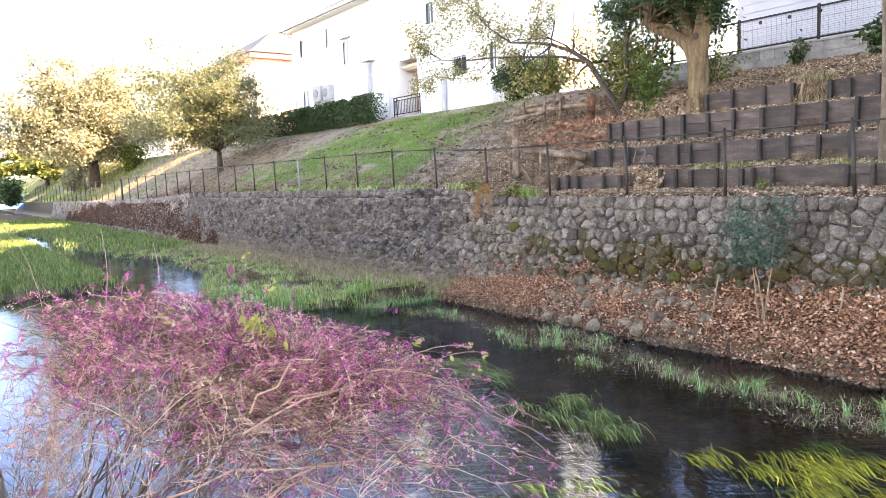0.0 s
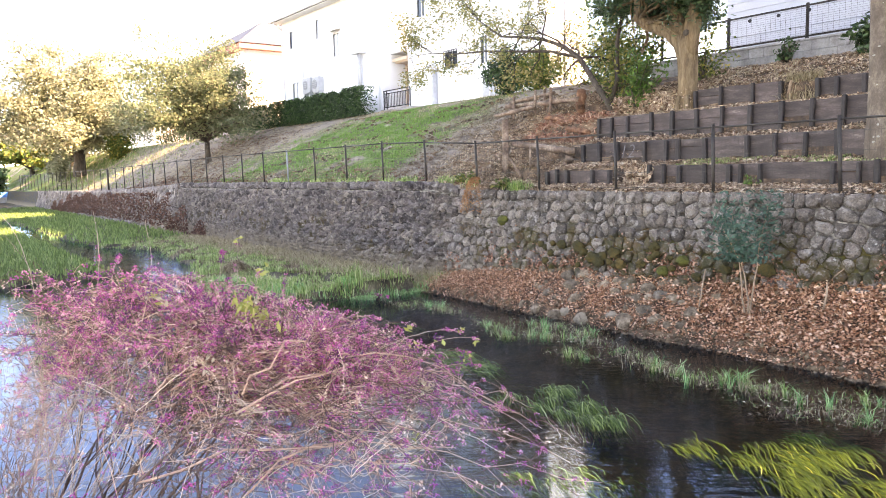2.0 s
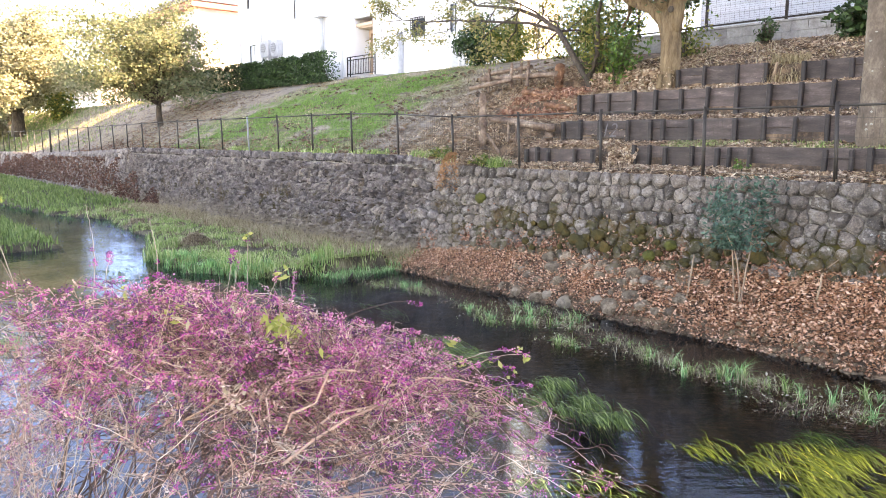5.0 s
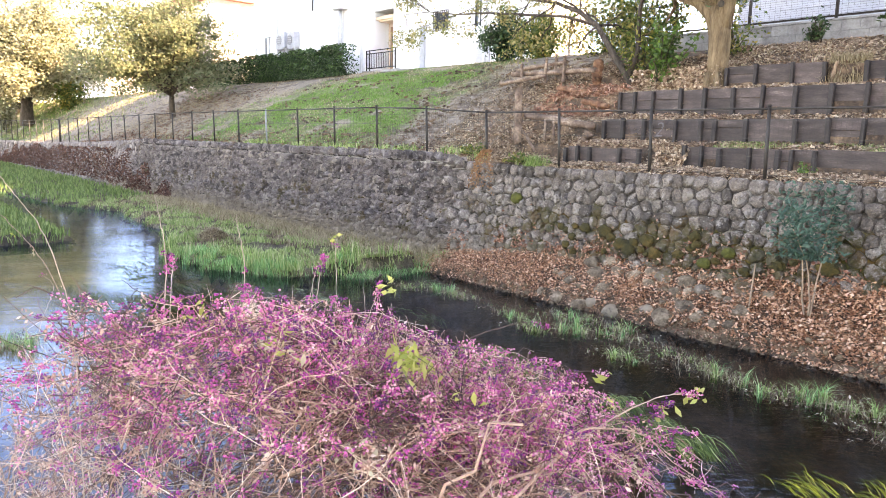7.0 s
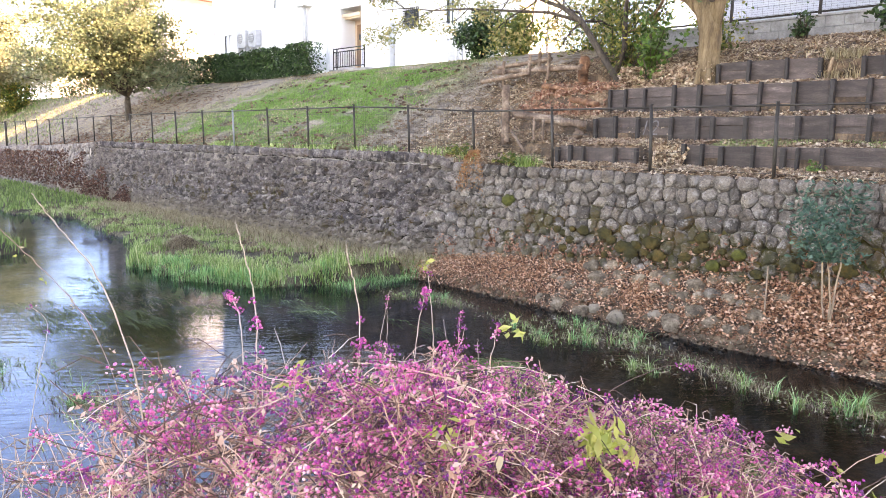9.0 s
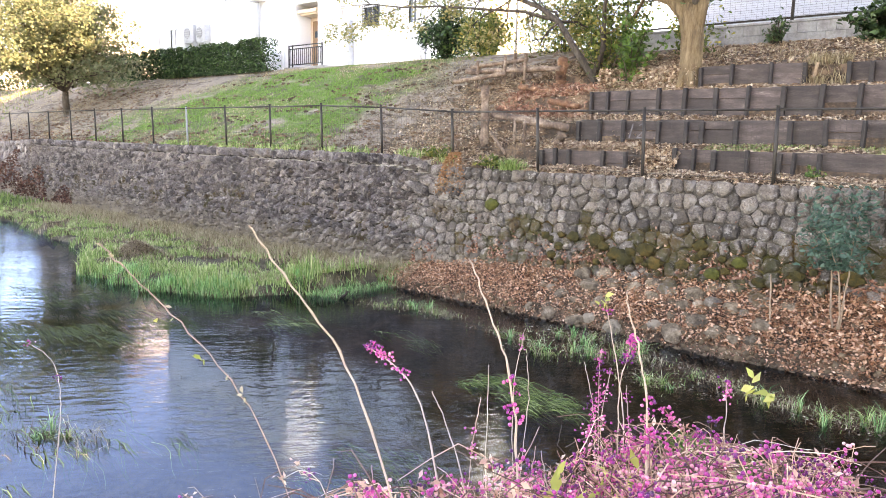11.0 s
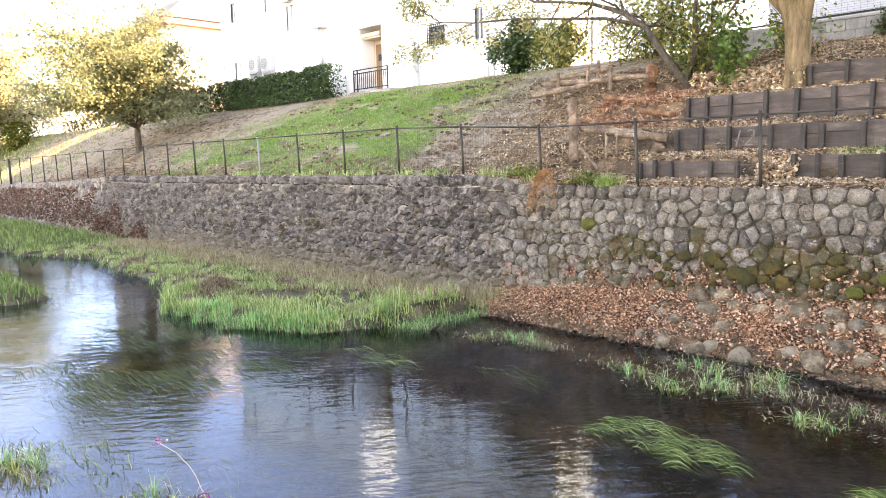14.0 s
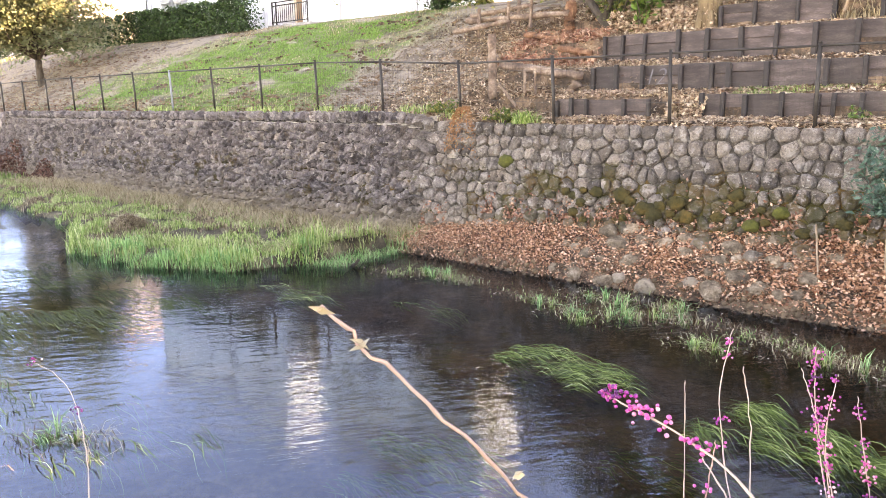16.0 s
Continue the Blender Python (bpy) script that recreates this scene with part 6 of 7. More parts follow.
def sedges():
    rng = np.random.default_rng(101)
    keep = lambda x, y: y > island_edge(x) - 0.12 + 0.12 * noise.noise(Vector((x * 3, y, 1))) and ground_z(x, y) > -0.12
    mound = lambda x, y: noise.noise(Vector((x * 1.0, y * 1.3, 2))) + 0.45 * noise.noise(Vector((x * 2.7, y * 3.0, 6)))
    back = lambda P: P[:, 1] - np.array([island_edge(x) for x in P[:, 0]])
    tall = scatter(-22, -12.9, 5.3, 9.2, 28000, rng, lambda x, y: keep(x, y) and mound(x, y) > 0.05 and noise.noise(Vector((x * 6, y * 7, 24))) > -0.15 and y - island_edge(x) < 0.9 + 1.3 * noise.noise(Vector((x * 0.9, y * 0.9, 2))))
    hgt = np.array([0.14 + 0.42 * max(0.0, mound(x, y)) for x, y, z in tall]) * np.clip(1.3 - 0.3 * back(tall), 0.5, 1.3)
    V, F = blades(tall, hgt, 0.013, 0.6, rng)
    stuff("sedge", V, F, F_SEDGE, "tall green sedge along the edge of the river bar", "sedge")
    reed = scatter(-17.2, -13.0, 5.4, 7.9, 11000, rng, lambda x, y: keep(x, y) and y - island_edge(x) < 0.75 and noise.noise(Vector((x * 1.7, y * 1.7, 15))) > -0.1 and noise.noise(Vector((x * 7, y * 7, 26))) > -0.2)
    V, F = blades(reed, np.clip(0.38 - 0.22 * back(reed), 0.12, 0.4) * np.array([0.75 + 0.6 * noise.noise(Vector((x * 3.1, y * 3.1, 19))) for x, y, z in reed]), 0.014, 0.45, rng)
    stuff("reeds", V, F, F_REED, "bright green upright reeds at the tip of the river bar", "reeds")
    rim = scatter(-17.5, -12.7, 5.2, 10.0, 40000, rng, lambda x, y: -0.16 < ground_z(x, y) < 0.06)
    V, F = blades(rim[::2], 0.2, 0.013, 0.8, rng)
    stuff("rim_reeds", V, F, F_REED, "green blades hanging over the rim of the river bar", "reeds")
    V, F = blades(rim[1::2], 0.14, 0.013, 1.2, rng)
    stuff("rim_straw", V, F, F_BROWN, "withered stems along the rim of the river bar", "grass")
    tip = scatter(-15.0, -12.85, 6.2, 10.0, 8000, rng, lambda x, y: ground_z(x, y) > -0.1 and mound(x, y) > -0.25)
    V, F = blades(tip, 0.11, 0.013, 1.1, rng)
    stuff("tip_grass", V, F, F_SEDGE, "short mixed grass at the end of the river bar", "grass")
    tip = scatter(-14.6, -12.6, 7.4, 10.1, 4500, rng, lambda x, y: ground_z(x, y) > -0.1)
    V, F = blades(tip, 0.12, 0.012, 1.3, rng)
    stuff("tip_straw", V, F, F_DRIED, "dead straw at the end of the river bar", "grass")
    low = scatter(-31, -13.1, 5.5, 9.9, 60000, rng, lambda x, y: keep(x, y) and noise.noise(Vector((x * 1.3, y * 1.5, 12))) + 0.6 * noise.noise(Vector((x * 4, y * 5, 13))) > 0.0)
    V, F = blades(low, 0.13, 0.014, 1.0, rng)
    stuff("short_grass", V, F, F_SEDGE, "short mixed green grass on the river bar", "grass")
    dry = scatter(-31, -12.9, 5.8, 10.0, 13000, rng, lambda x, y: keep(x, y) and noise.noise(Vector((x * 0.8, y * 1.1, 9))) + 0.28 * (y - 8.6) > -0.1)
    V, F = blades(dry, 0.13, 0.012, 1.2, rng)
    stuff("dead_grass", V, F, F_DRIED, "flattened straw coloured grass on the river bar", "grass")
    rot = scatter(-31, -13.0, 5.5, 9.9, 22000, rng, lambda x, y: keep(x, y) and noise.noise(Vector((x * 1.2, y * 2.0, 17))) + 0.5 * noise.noise(Vector((x * 3, y * 4, 18))) > 0.16)
    V, F = blades(rot, 0.17, 0.014, 1.3, rng)
    stuff("withered_grass", V, F, F_BROWN, "withered brown clumps on the river bar", "grass")
    foot = scatter(-30, -12.7, 8.7, 10.1, 20000, rng, lambda x, y: keep(x, y) and rng.random() < (y - 8.5) * 0.75)
    V, F = blades(foot, 0.26, 0.011, 1.1, rng)
    stuff("foot_straw", V, F, F_DRIED, "tan straw standing along the foot of the wall", "grass")
    farg = scatter(-75, -30, 4.6, 10.0, 15000, rng, keep)
    V, F = blades(farg, 0.22, 0.04, 0.7, rng)
    stuff("far_grass", V, F, F_FARGRASS, "green grass far along the river bar", "grass")
    isl = scatter(-60, -20.6, 0.8, 4.8, 24000, rng, lambda x, y: ground_z(x, y) > -0.03)
    V, F = blades(isl, 0.24, 0.03, 0.7, rng)
    stuff("islet_grass", V, F, F_FARGRASS, "green grass on a low islet in the stream", "grass")

    P = rng.normal((-18.55, 7.18, 0.0), (0.34, 0.2, 0.0), (2600, 3))
    P[:, 2] = 0.1 + 0.24 * np.exp(-(((P[:, 0] - -18.55) / 0.45) ** 2 + ((P[:, 1] - 7.18) / 0.28) ** 2))
    V, F = blades(P[::2], 0.13, 0.012, 1.7, rng)
    stuff("pale_straw", V, F, F_DRIED, "pale dry straw on the heap", "grass")
    V, F = blades(P[1::2], 0.13, 0.012, 1.7, rng)
    stuff("straw_mound", V, F, F_BROWN, "heap of matted brown straw on the river bar", "grass")


sedges()


def sedge_tufts():
    """Separate tufts, straw and stranded leaves on the muddy shelf before the bank."""
    rng = np.random.default_rng(111)
    # place, height, number of crowns, share of straw
    spots = [(-11.75, 8.0, 0.15, 4, 0.4), (-11.13, 8.36, 0.2, 8, 0.3), (-10.75, 8.3, 0.13, 4, 0.6), (-9.4, 8.1, 0.12, 3, 0.5), (-8.82, 8.0, 0.26, 3, 0.1), (-8.56, 8.6, 0.24, 4, 0.2), (-8.38, 7.72, 0.2, 6, 0.1),
             (-7.93, 8.13, 0.27, 9, 0.35), (-7.66, 8.75, 0.22, 5, 0.2), (-8.2, 8.85, 0.14, 4, 0.5), (-7.3, 8.35, 0.16, 4, 0.5), (-6.75, 7.6, 0.2, 5, 0.1), (-6.37, 8.3, 0.15, 5, 0.6), (-5.9, 8.1, 0.14, 4, 0.6), (-5.47, 7.9, 0.24, 4, 0.6),
             (-4.73, 7.8, 0.26, 6, 0.4), (-4.47, 8.05, 0.33, 5, 0.25), (-4.16, 8.0, 0.26, 4, 0.4), (-3.68, 7.5, 0.1, 3, 0.7), (-3.28, 7.85, 0.27, 4, 0.3), (-3.26, 8.4, 0.24, 3, 0.1), (-2.88, 7.9, 0.15, 4, 0.6), (-2.2, 8.3, 0.22, 5, 0.4),
             (-11.4, 1.7, 0.3, 4, 0.1), (-12.0, 1.75, 0.32, 3, 0.1), (-11.7, 1.45, 0.26, 3, 0.1), (-9.82, 2.39, 0.24, 2, 0.2), (-10.1, 2.1, 0.22, 2, 0.1)]
    for k, (x, y, h, crowns, dry) in enumerate(spots):
        root = tagged(empty("sedge_tuft", (x, y, 0)), "tuft of green sedge standing in shallow water" if dry < 0.45 else "withering tuft of sedge with straw in shallow water", "sedge", group="sedge tufts in the stream")
        centre = rng.normal((x, y), (0.16, 0.09), (crowns, 2))
        for c in centre:
            n = int(rng.integers(12, 30))
            P = on_ground(rng.normal(c, 0.02, (n, 2)))
            P[:, 2] = np.maximum(P[:, 2], -0.05)
            V, F = blades(P - np.array([x, y, 0]), h * rng.uniform(0.55, 1.2), 0.009, rng.uniform(0.7, 1.5), rng)
            solid("sedge_clump", V, F, F_REED if rng.random() < 0.45 else F_SEDGE, root)["kind"] = "stuff"
        n = int(150 * dry + 25)
        P = on_ground(rng.normal((x, y), (0.22, 0.12), (n, 2)))
        P[:, 2] = np.maximum(P[:, 2], -0.03)
        V, F = blades(P - np.array([x, y, 0]), 0.1 + 0.25 * h, 0.007, 1.8, rng)
        solid("straw", V, F, F_DRIED if k % 3 else F_BROWN, root)["kind"] = "stuff"
    at = np.array([(p[0], p[1]) for p in spots if p[1] > 5])
    pick = rng.integers(0, len(at), 2600)
    xy = at[pick] + rng.normal(0, 1, (2600, 2)) * np.array([0.36, 0.16])
    P = on_ground(xy)
    P[:, 2] = np.maximum(P[:, 2], 0.004) + rng.uniform(0.0, 0.03, len(P))
    V, F = leaf_quads(P[::2], 0.045, 0.75, 0.5, rng)
    stuff("shelf_leaves", V, F, F_BROWN, "wet dead leaves caught on the muddy shelf", "leaves")
    V, F = leaf_quads(P[1::7], 0.048, 0.85, 0.5, rng)
    stuff("drifted_leaves", V, F, F_TERRACE, "pale dead leaves drifted among the water plants", "leaves")
    V, F = blades(P[1::3], 0.055, 0.008, 1.4, rng)
    stuff("shelf_straw", V, F, F_SEDGE, "thin grass growing on the muddy shelf", "grass")


sedge_tufts()


def weed(x, y, length, width, n, m, seed, z=-0.02, label="long green water weed streaming in the current", lift=0.0, ang=0.0):
    """Ribbons that trail downstream."""
    rng = np.random.default_rng(seed)
    k = 7
    n = int(n * 0.95)
    tuft = rng.integers(0, 14, n)
    tx, ty = rng.uniform(-0.55, 0.5, 14), rng.normal(0, 0.36, 14)
    x0 = (tx[tuft] + rng.normal(0, 0.05, n)) * length * 0.8
    y0 = (ty[tuft] + rng.normal(0, 0.12, n)) * width
    L = length * rng.uniform(0.14, 0.42, n)
    bend = rng.normal(-0.12, 0.16, n) + rng.normal(-0.1, 0.18, 14)[tuft]
    base = z + rng.uniform(-0.05, 0.03, n)
    t = np.linspace(0, 1, k)
    X = x0[:, None] + L[:, None] * t
    Y = y0[:, None] + bend[:, None] * L[:, None] * t ** 2 * 0.6 + 0.02 * np.sin(8 * t + rng.uniform(0, 6, n)[:, None])
    Z = base[:, None] + (0.02 + lift * rng.uniform(0.2, 1.0, n)[:, None]) * np.sin(np.pi * np.minimum(1, t * 1.25)) - 0.05 * t ** 2
    ca, sa = math.cos(ang), math.sin(ang)
    P = np.stack([X * ca - Y * sa, X * sa + Y * ca, Z], -1)
    w = (0.0038 * np.clip(1.1 - t ** 3, 0.15, 1))[None, :, None] * rng.uniform(0.6, 1.3, n)[:, None, None]
    side = np.array([-sa, ca, 0.25])[None, None]
    V = np.stack([P - side * w, P + side * w], 2).reshape(-1, 3)
    V = V.reshape(n, 2 * k, 3)
    q = np.array([[2 * i, 2 * i + 1, 2 * i + 3, 2 * i + 2] for i in range(k - 1)])
    root = tagged(empty("water_weed", (x, y, 0)), label, "water weed", group="water weeds")
    for c in range(14):
        W = V[tuft == c]
        if len(W):
            F = (np.arange(len(W))[:, None, None] * 2 * k + q[None]).reshape(-1, 4)
            solid("weed_tuft", W.reshape(-1, 3), F, m, root)["kind"] = "stuff"
    return root


weed(-7.75, 6.2, 1.5, 0.5, 420, F_WEED, 201, lift=0.05)
weed(-5.35, 6.0, 1.5, 0.75, 950, F_WEED, 202, lift=0.07, ang=-0.45)
weed(-2.95, 6.35, 1.6, 1.0, 1000, F_WEED_DEEP, 215, lift=0.06, ang=-0.42)
weed(-2.75, 6.2, 1.5, 0.8, 200, F_WEED_LIGHT, 203, lift=0.06, ang=-0.45, label="bright yellow-green water weed streaming in the current")
weed(-1.7, 6.9, 1.6, 0.8, 600, F_WEED, 209, lift=0.05, ang=-0.4)
weed(-7.4, 6.1, 1.0, 0.5, 330, F_WEED, 204, lift=0.06, ang=0.3)
weed(-3.95, 4.35, 1.3, 0.6, 600, F_WEED, 205, z=-0.04, lift=0.03, ang=-0.3)
weed(-14.3, 3.9, 3.4, 1.7, 2400, F_WEED_DEEP, 206, z=-0.035, lift=0.02)
weed(-16.2, 4.6, 2.4, 0.9, 1100, F_WEED_DEEP, 210, z=-0.035, lift=0.02)
weed(-12.2, 6.2, 1.5, 0.4, 330, F_WEED, 207, z=-0.025)
weed(-7.6, 3.9, 1.3, 0.7, 300, F_WEED, 208, z=-0.05)
weed(-9.9, 2.2, 1.8, 0.9, 150, F_WEED, 211, z=-0.03, lift=0.05)
weed(-11.6, 1.9, 1.6, 0.8, 110, F_WEED, 212, z=-0.03, lift=0.07)
weed(-10.2, 6.9, 1.2, 0.3, 90, F_WEED, 213, z=-0.03)
weed(-6.0, 4.9, 1.2, 0.6, 160, F_WEED, 214, z=-0.06)


def stony(x, y):
    """How bare the bank is: where the wall's foot stones lie open between drifts of leaves."""
    return smooth01(-0.12, 0.2, noise.noise(Vector((x * 1.1, y * 1.6, 71))) + 0.25) * smooth01(-10.2, -9.4, x) * (1 - smooth01(-6.6, -5.6, x))


def litter():
    rng = np.random.default_rng(121)
    P = scatter(-13.7, 1.0, 9.3, 10.22, 46000, rng, lambda x, y: rng.random() < (0.5 + 0.05 * (x + 13.7)) * (1 - 0.5 * stony(x, y)))
    P[:, 2] += rng.uniform(0.0, 0.075, len(P))
    V, F = leaf_quads(P, np.interp(P[:, 0], [-13, -4], [0.04, 0.058]), 0.45, 0.62, rng)
    stuff("bank_leaves", V, F, F_FALLEN, "pinkish brown fallen leaves covering the bank", "leaves")
    P = scatter(-13.9, 1.0, 9.15, 9.6, 9000, rng, lambda x, y: ground_z(x, y) > -0.12)
    P[:, 2] += rng.uniform(-0.02, 0.02, len(P))
    V, F = leaf_quads(P, 0.05, 0.4, 0.6, rng)
    stuff("bank_edge_leaves", V, F, F_BROWN, "dark wet leaves along the water's edge", "leaves")
    P = scatter(-13.8, 1.0, 9.2, 10.2, 22000, rng, lambda x, y: ground_z(x, y) > -0.05)
    P[:, 2] += rng.uniform(0.0, 0.03, len(P))
    V, F = leaf_quads(P, 0.036, 0.3, 0.5, rng)
    stuff("bank_crumbs", V, F, F_RED, "crumbled leaves, stalks and twigs on the bank", "leaves")
    # clods and roots along the edge; dark bits stand in for the undercut's shade
    rnd = random.Random(122)
    s = Soup()
    for k in range(600):
        x = rnd.uniform(-13.6, 1.0)
        y = 9.22 + rnd.uniform(0, 0.22) + 0.1 * noise.noise(Vector((x * 0.7, 9.3 * 0.7, 0)))
        r = rnd.uniform(0.015, 0.05)
        c = Vector((x, y, max(-0.02, ground_z(x, y)) + rnd.uniform(-0.02, 0.02)))
        s.add([c + Vector(v) * r * Vector((1.3, 1, 0.8)).length / 1.8 * rnd.uniform(0.8, 1.2) for v in ICO_V[:]], [tuple(f) for f in ICO_F])
    tagged(s.done("clods", M_BED), "earth clods and pebbles along the water's edge, dark for the undercut's shade", "earth", kind="stuff")
    s = Soup()
    for k in range(1600):
        x, y = rnd.uniform(-27, -13.2), rnd.uniform(10.9, 15.6)
        if noise.noise(Vector((x * 0.7, y * 1.6, 91))) < 0.12:
            continue
        r = rnd.uniform(0.02, 0.07)
        c = Vector((x, y, ground_z(x, y) + 0.2 * r))
        s.add([c + Vector((v[0] * 1.4, v[1], v[2] * 0.6)) * r * rnd.uniform(0.75, 1.25) for v in ICO_V], [tuple(f) for f in ICO_F])
    tagged(s.done("slope_clods", M_LITTER), "brown earth clods on the worn grass slope", "earth", kind="stuff")
    parts = []
    for y0, y1, n in ((10.6, 11.45, 9000), (11.55, 12.12, 4200), (12.24, 12.82, 4800), (12.95, 13.88, 8000), (14.0, 17.5, 15000)):
        parts.append(scatter(-10.9, 1.5, y0, y1, n, rng))
    P = np.concatenate(parts)
    P[:, 2] += rng.uniform(0.004, 0.03, len(P))
    V, F = leaf_quads(P, 0.07, 0.6, 0.6, rng)
    stuff("terrace_leaves", V, F, F_TERRACE, "dry fallen leaves on the stepped terraces", "leaves")
    P = scatter(-15.5, -9.0, 10.6, 15.0, 24000, rng, lambda x, y: rng.random() < smooth01(-15.8, -12.5, x))
    P[:, 2] += rng.uniform(0.0, 0.05, len(P))
    V, F = leaf_quads(P, 0.072, 0.55, 0.55, rng)
    stuff("slope_leaves", V, F, F_TERRACE, "brown fallen leaves and debris round the logs", "leaves")
    # leaves heaped against the bare risers between the boards
    n = 3200
    P = np.stack([rng.uniform(-11.2, -9.1, n), 13.9 + rng.normal(0, 0.05, n), rng.uniform(3.86, 4.34, n)], 1)
    P[:, 1] -= np.clip(4.3 - P[:, 2], 0, 1) * 0.22
    Q = np.stack([rng.uniform(-8.9, -8.3, 500), rng.uniform(11.3, 11.5, 500), np.zeros(500)], 1)
    Q[:, 2] = 2.36 + (Q[:, 1] - 11.3) * 1.7 + rng.uniform(0, 0.05, 500)
    V, F = leaf_quads(np.concatenate([P, Q]), 0.09, 0.3, 0.55, rng)
    stuff("heaped_leaves", V, F, F_TERRACE, "dry yellow-brown leaves heaped round the tree's foot", "leaves")
    P = scatter(-20, -12.6, 10.8, 15.2, 20000, rng, lambda x, y: rng.random() < smooth01(-20, -15, x) and noise.noise(Vector((x * 2, y * 2.4, 81))) > -0.2)
    P[:, 2] += rng.uniform(0.0, 0.03, len(P))
    V, F = leaf_quads(P, 0.055, 0.6, 0.45, rng)
    stuff("slope_litter", V, F, F_BROWN, "dry brown litter over the bare slope", "leaves")
    P = scatter(-44, -13, 10.62, 11.6, 4500, rng, lambda x, y: rng.random() < 1.3 - (y - 10.6) * 1.2)
    P[:, 2] += rng.uniform(0.0, 0.03, len(P))
    V, F = leaf_quads(P, 0.09, 0.7, 0.6, rng)
    stuff("fence_leaves", V, F, F_FALLEN_DARK, "dead leaves gathered along the foot of the fence", "leaves")
    P = scatter(-40, -30, 11, 15, 1800, rng)
    P[:, 2] += 0.02
    V, F = leaf_quads(P, 0.11, 0.8, 0.6, rng)
    stuff("tree_leaves", V, F, F_FALLEN_DARK, "fallen leaves under the small tree", "leaves")
    # withered creeper over the far part of the wall
    n = 11000
    x = rng.uniform(-66, -28.5, n)
    z = rng.uniform(0.15, 1.0, n)
    top = np.array([wall_top(a) - 0.25 + 0.5 * noise.noise(Vector((a * 0.35, 0, 7))) for a in x]) * np.clip(np.minimum((-28.0 - x) / 9.0, (x + 69.0) / 12.0) + 0.22 * np.sin(x * 2.3), 0.12, 1)
    z = 0.15 + (top - 0.15) * z
    y = np.array([wall_face(a, b) for a, b in zip(x, z)]) - rng.uniform(0.03, 0.22, n)
    V, F = leaf_quads(np.stack([x, y, z], 1), 0.1, 0.0, 0.6, rng)
    stuff("creeper", V, F, F_CREEPER, "withered red-brown creeper hanging over the wall", "creeper")
    # leaves and small ferns stuck in the joints above the bank
    x = rng.uniform(-13, 0, 5000)
    x = np.array([a for a in x if noise.noise(Vector((a * 0.8, 0, 61))) + 0.4 * noise.noise(Vector((a * 2.9, 0, 62))) > -0.05])
    n = len(x)
    z = np.array([bank_height(a) + 0.22 * noise.noise(Vector((a * 1.7, 0, 63))) for a in x]) + rng.exponential(0.13, n)
    y = np.array([wall_face(a, b) for a, b in zip(x, z)]) - rng.uniform(0.0, 0.06, n)
    V, F = leaf_quads(np.stack([x, y, z], 1), 0.06, 0.2, 0.6, rng)
    stuff("joint_leaves", V, F, F_RED, "leaves caught between the lower stones", "leaves")


litter()


def slope_grass():
    rng = np.random.default_rng(131)
    g = lambda x, y: noise.noise(Vector((x * 0.33, y * 0.6, 20))) + 0.5 * noise.noise(Vector((x * 1.1, y * 1.4, 21)))
    P = scatter(-31, -16, 10.75, 16.0, 48000, rng, lambda x, y: g(x, y) + 0.35 * noise.noise(Vector((x * 2.6, y * 3.2, 23))) > -0.06 and noise.noise(Vector((x * 1.1, y * 2.2, 25))) < 0.14 and rng.random() < smooth01(-33.5, -29.5, x - 1.35 * y + 15.1) * (1 - smooth01(-18.0, -16.2, x)))
    V, F = blades(P, 0.075, 0.014, 0.8, rng)
    stuff("lawn", V, F, F_GRASS, "patchy bright green grass on the slope", "grass")
    P = scatter(-44, -13, 10.75, 16.8, 22000, rng, lambda x, y: g(x, y) < 0.06)
    V, F = blades(P, 0.07, 0.014, 1.2, rng)
    stuff("dry_lawn", V, F, F_DRIED, "thin dried grass on the slope", "grass")
    P = scatter(-75, -44, 10.9, 16.5, 9000, rng)
    V, F = blades(P[::3], 0.14, 0.035, 0.8, rng)
    stuff("far_straw", V, F, F_DRIED, "dry sunlit grass far along the slope", "grass")
    V, F = blades(P[1::3], 0.14, 0.035, 0.8, rng)
    stuff("far_lawn", V, F, F_FARGRASS, "sunlit green grass far along the slope", "grass")
    P = scatter(-10.5, 1.0, 14.1, 16.2, 1100, rng, lambda x, y: noise.noise(Vector((x, y, 51))) > 0)
    V, F = blades(P, 0.16, 0.012, 1.4, rng)
    stuff("dead_stalks", V, F, F_DRIED, "dead grass stalks above the top retaining wall", "grass")
    P = np.concatenate([scatter(-7.15, -6.45, 13.8, 14.3, 420, rng)])
    V, F = blades(P, 0.24, 0.014, 1.5, rng)
    stuff("straw_tuft", V, F, F_DRIED, "straw hanging through a gap in the boards", "grass")
    P = scatter(-8.0, 0.5, 11.58, 12.12, 5200, rng, lambda x, y: noise.noise(Vector((x * 0.9, y, 33))) > -0.2)
    V, F = blades(P, 0.06, 0.011, 1.3, rng)
    stuff("terrace_grass", V, F, F_SEDGE, "short green grass on the lower terrace", "grass")
    P = scatter(-24, -10.8, 10.5, 10.85, 3000, rng, lambda x, y: noise.noise(Vector((x * 1.2, 0, 43))) > 0.0)
    V, F = blades(P, 0.16, 0.014, 1.0, rng)
    stuff("edge_weeds", V, F, F_SEDGE, "weeds along the top of the wall", "grass")


slope_grass()


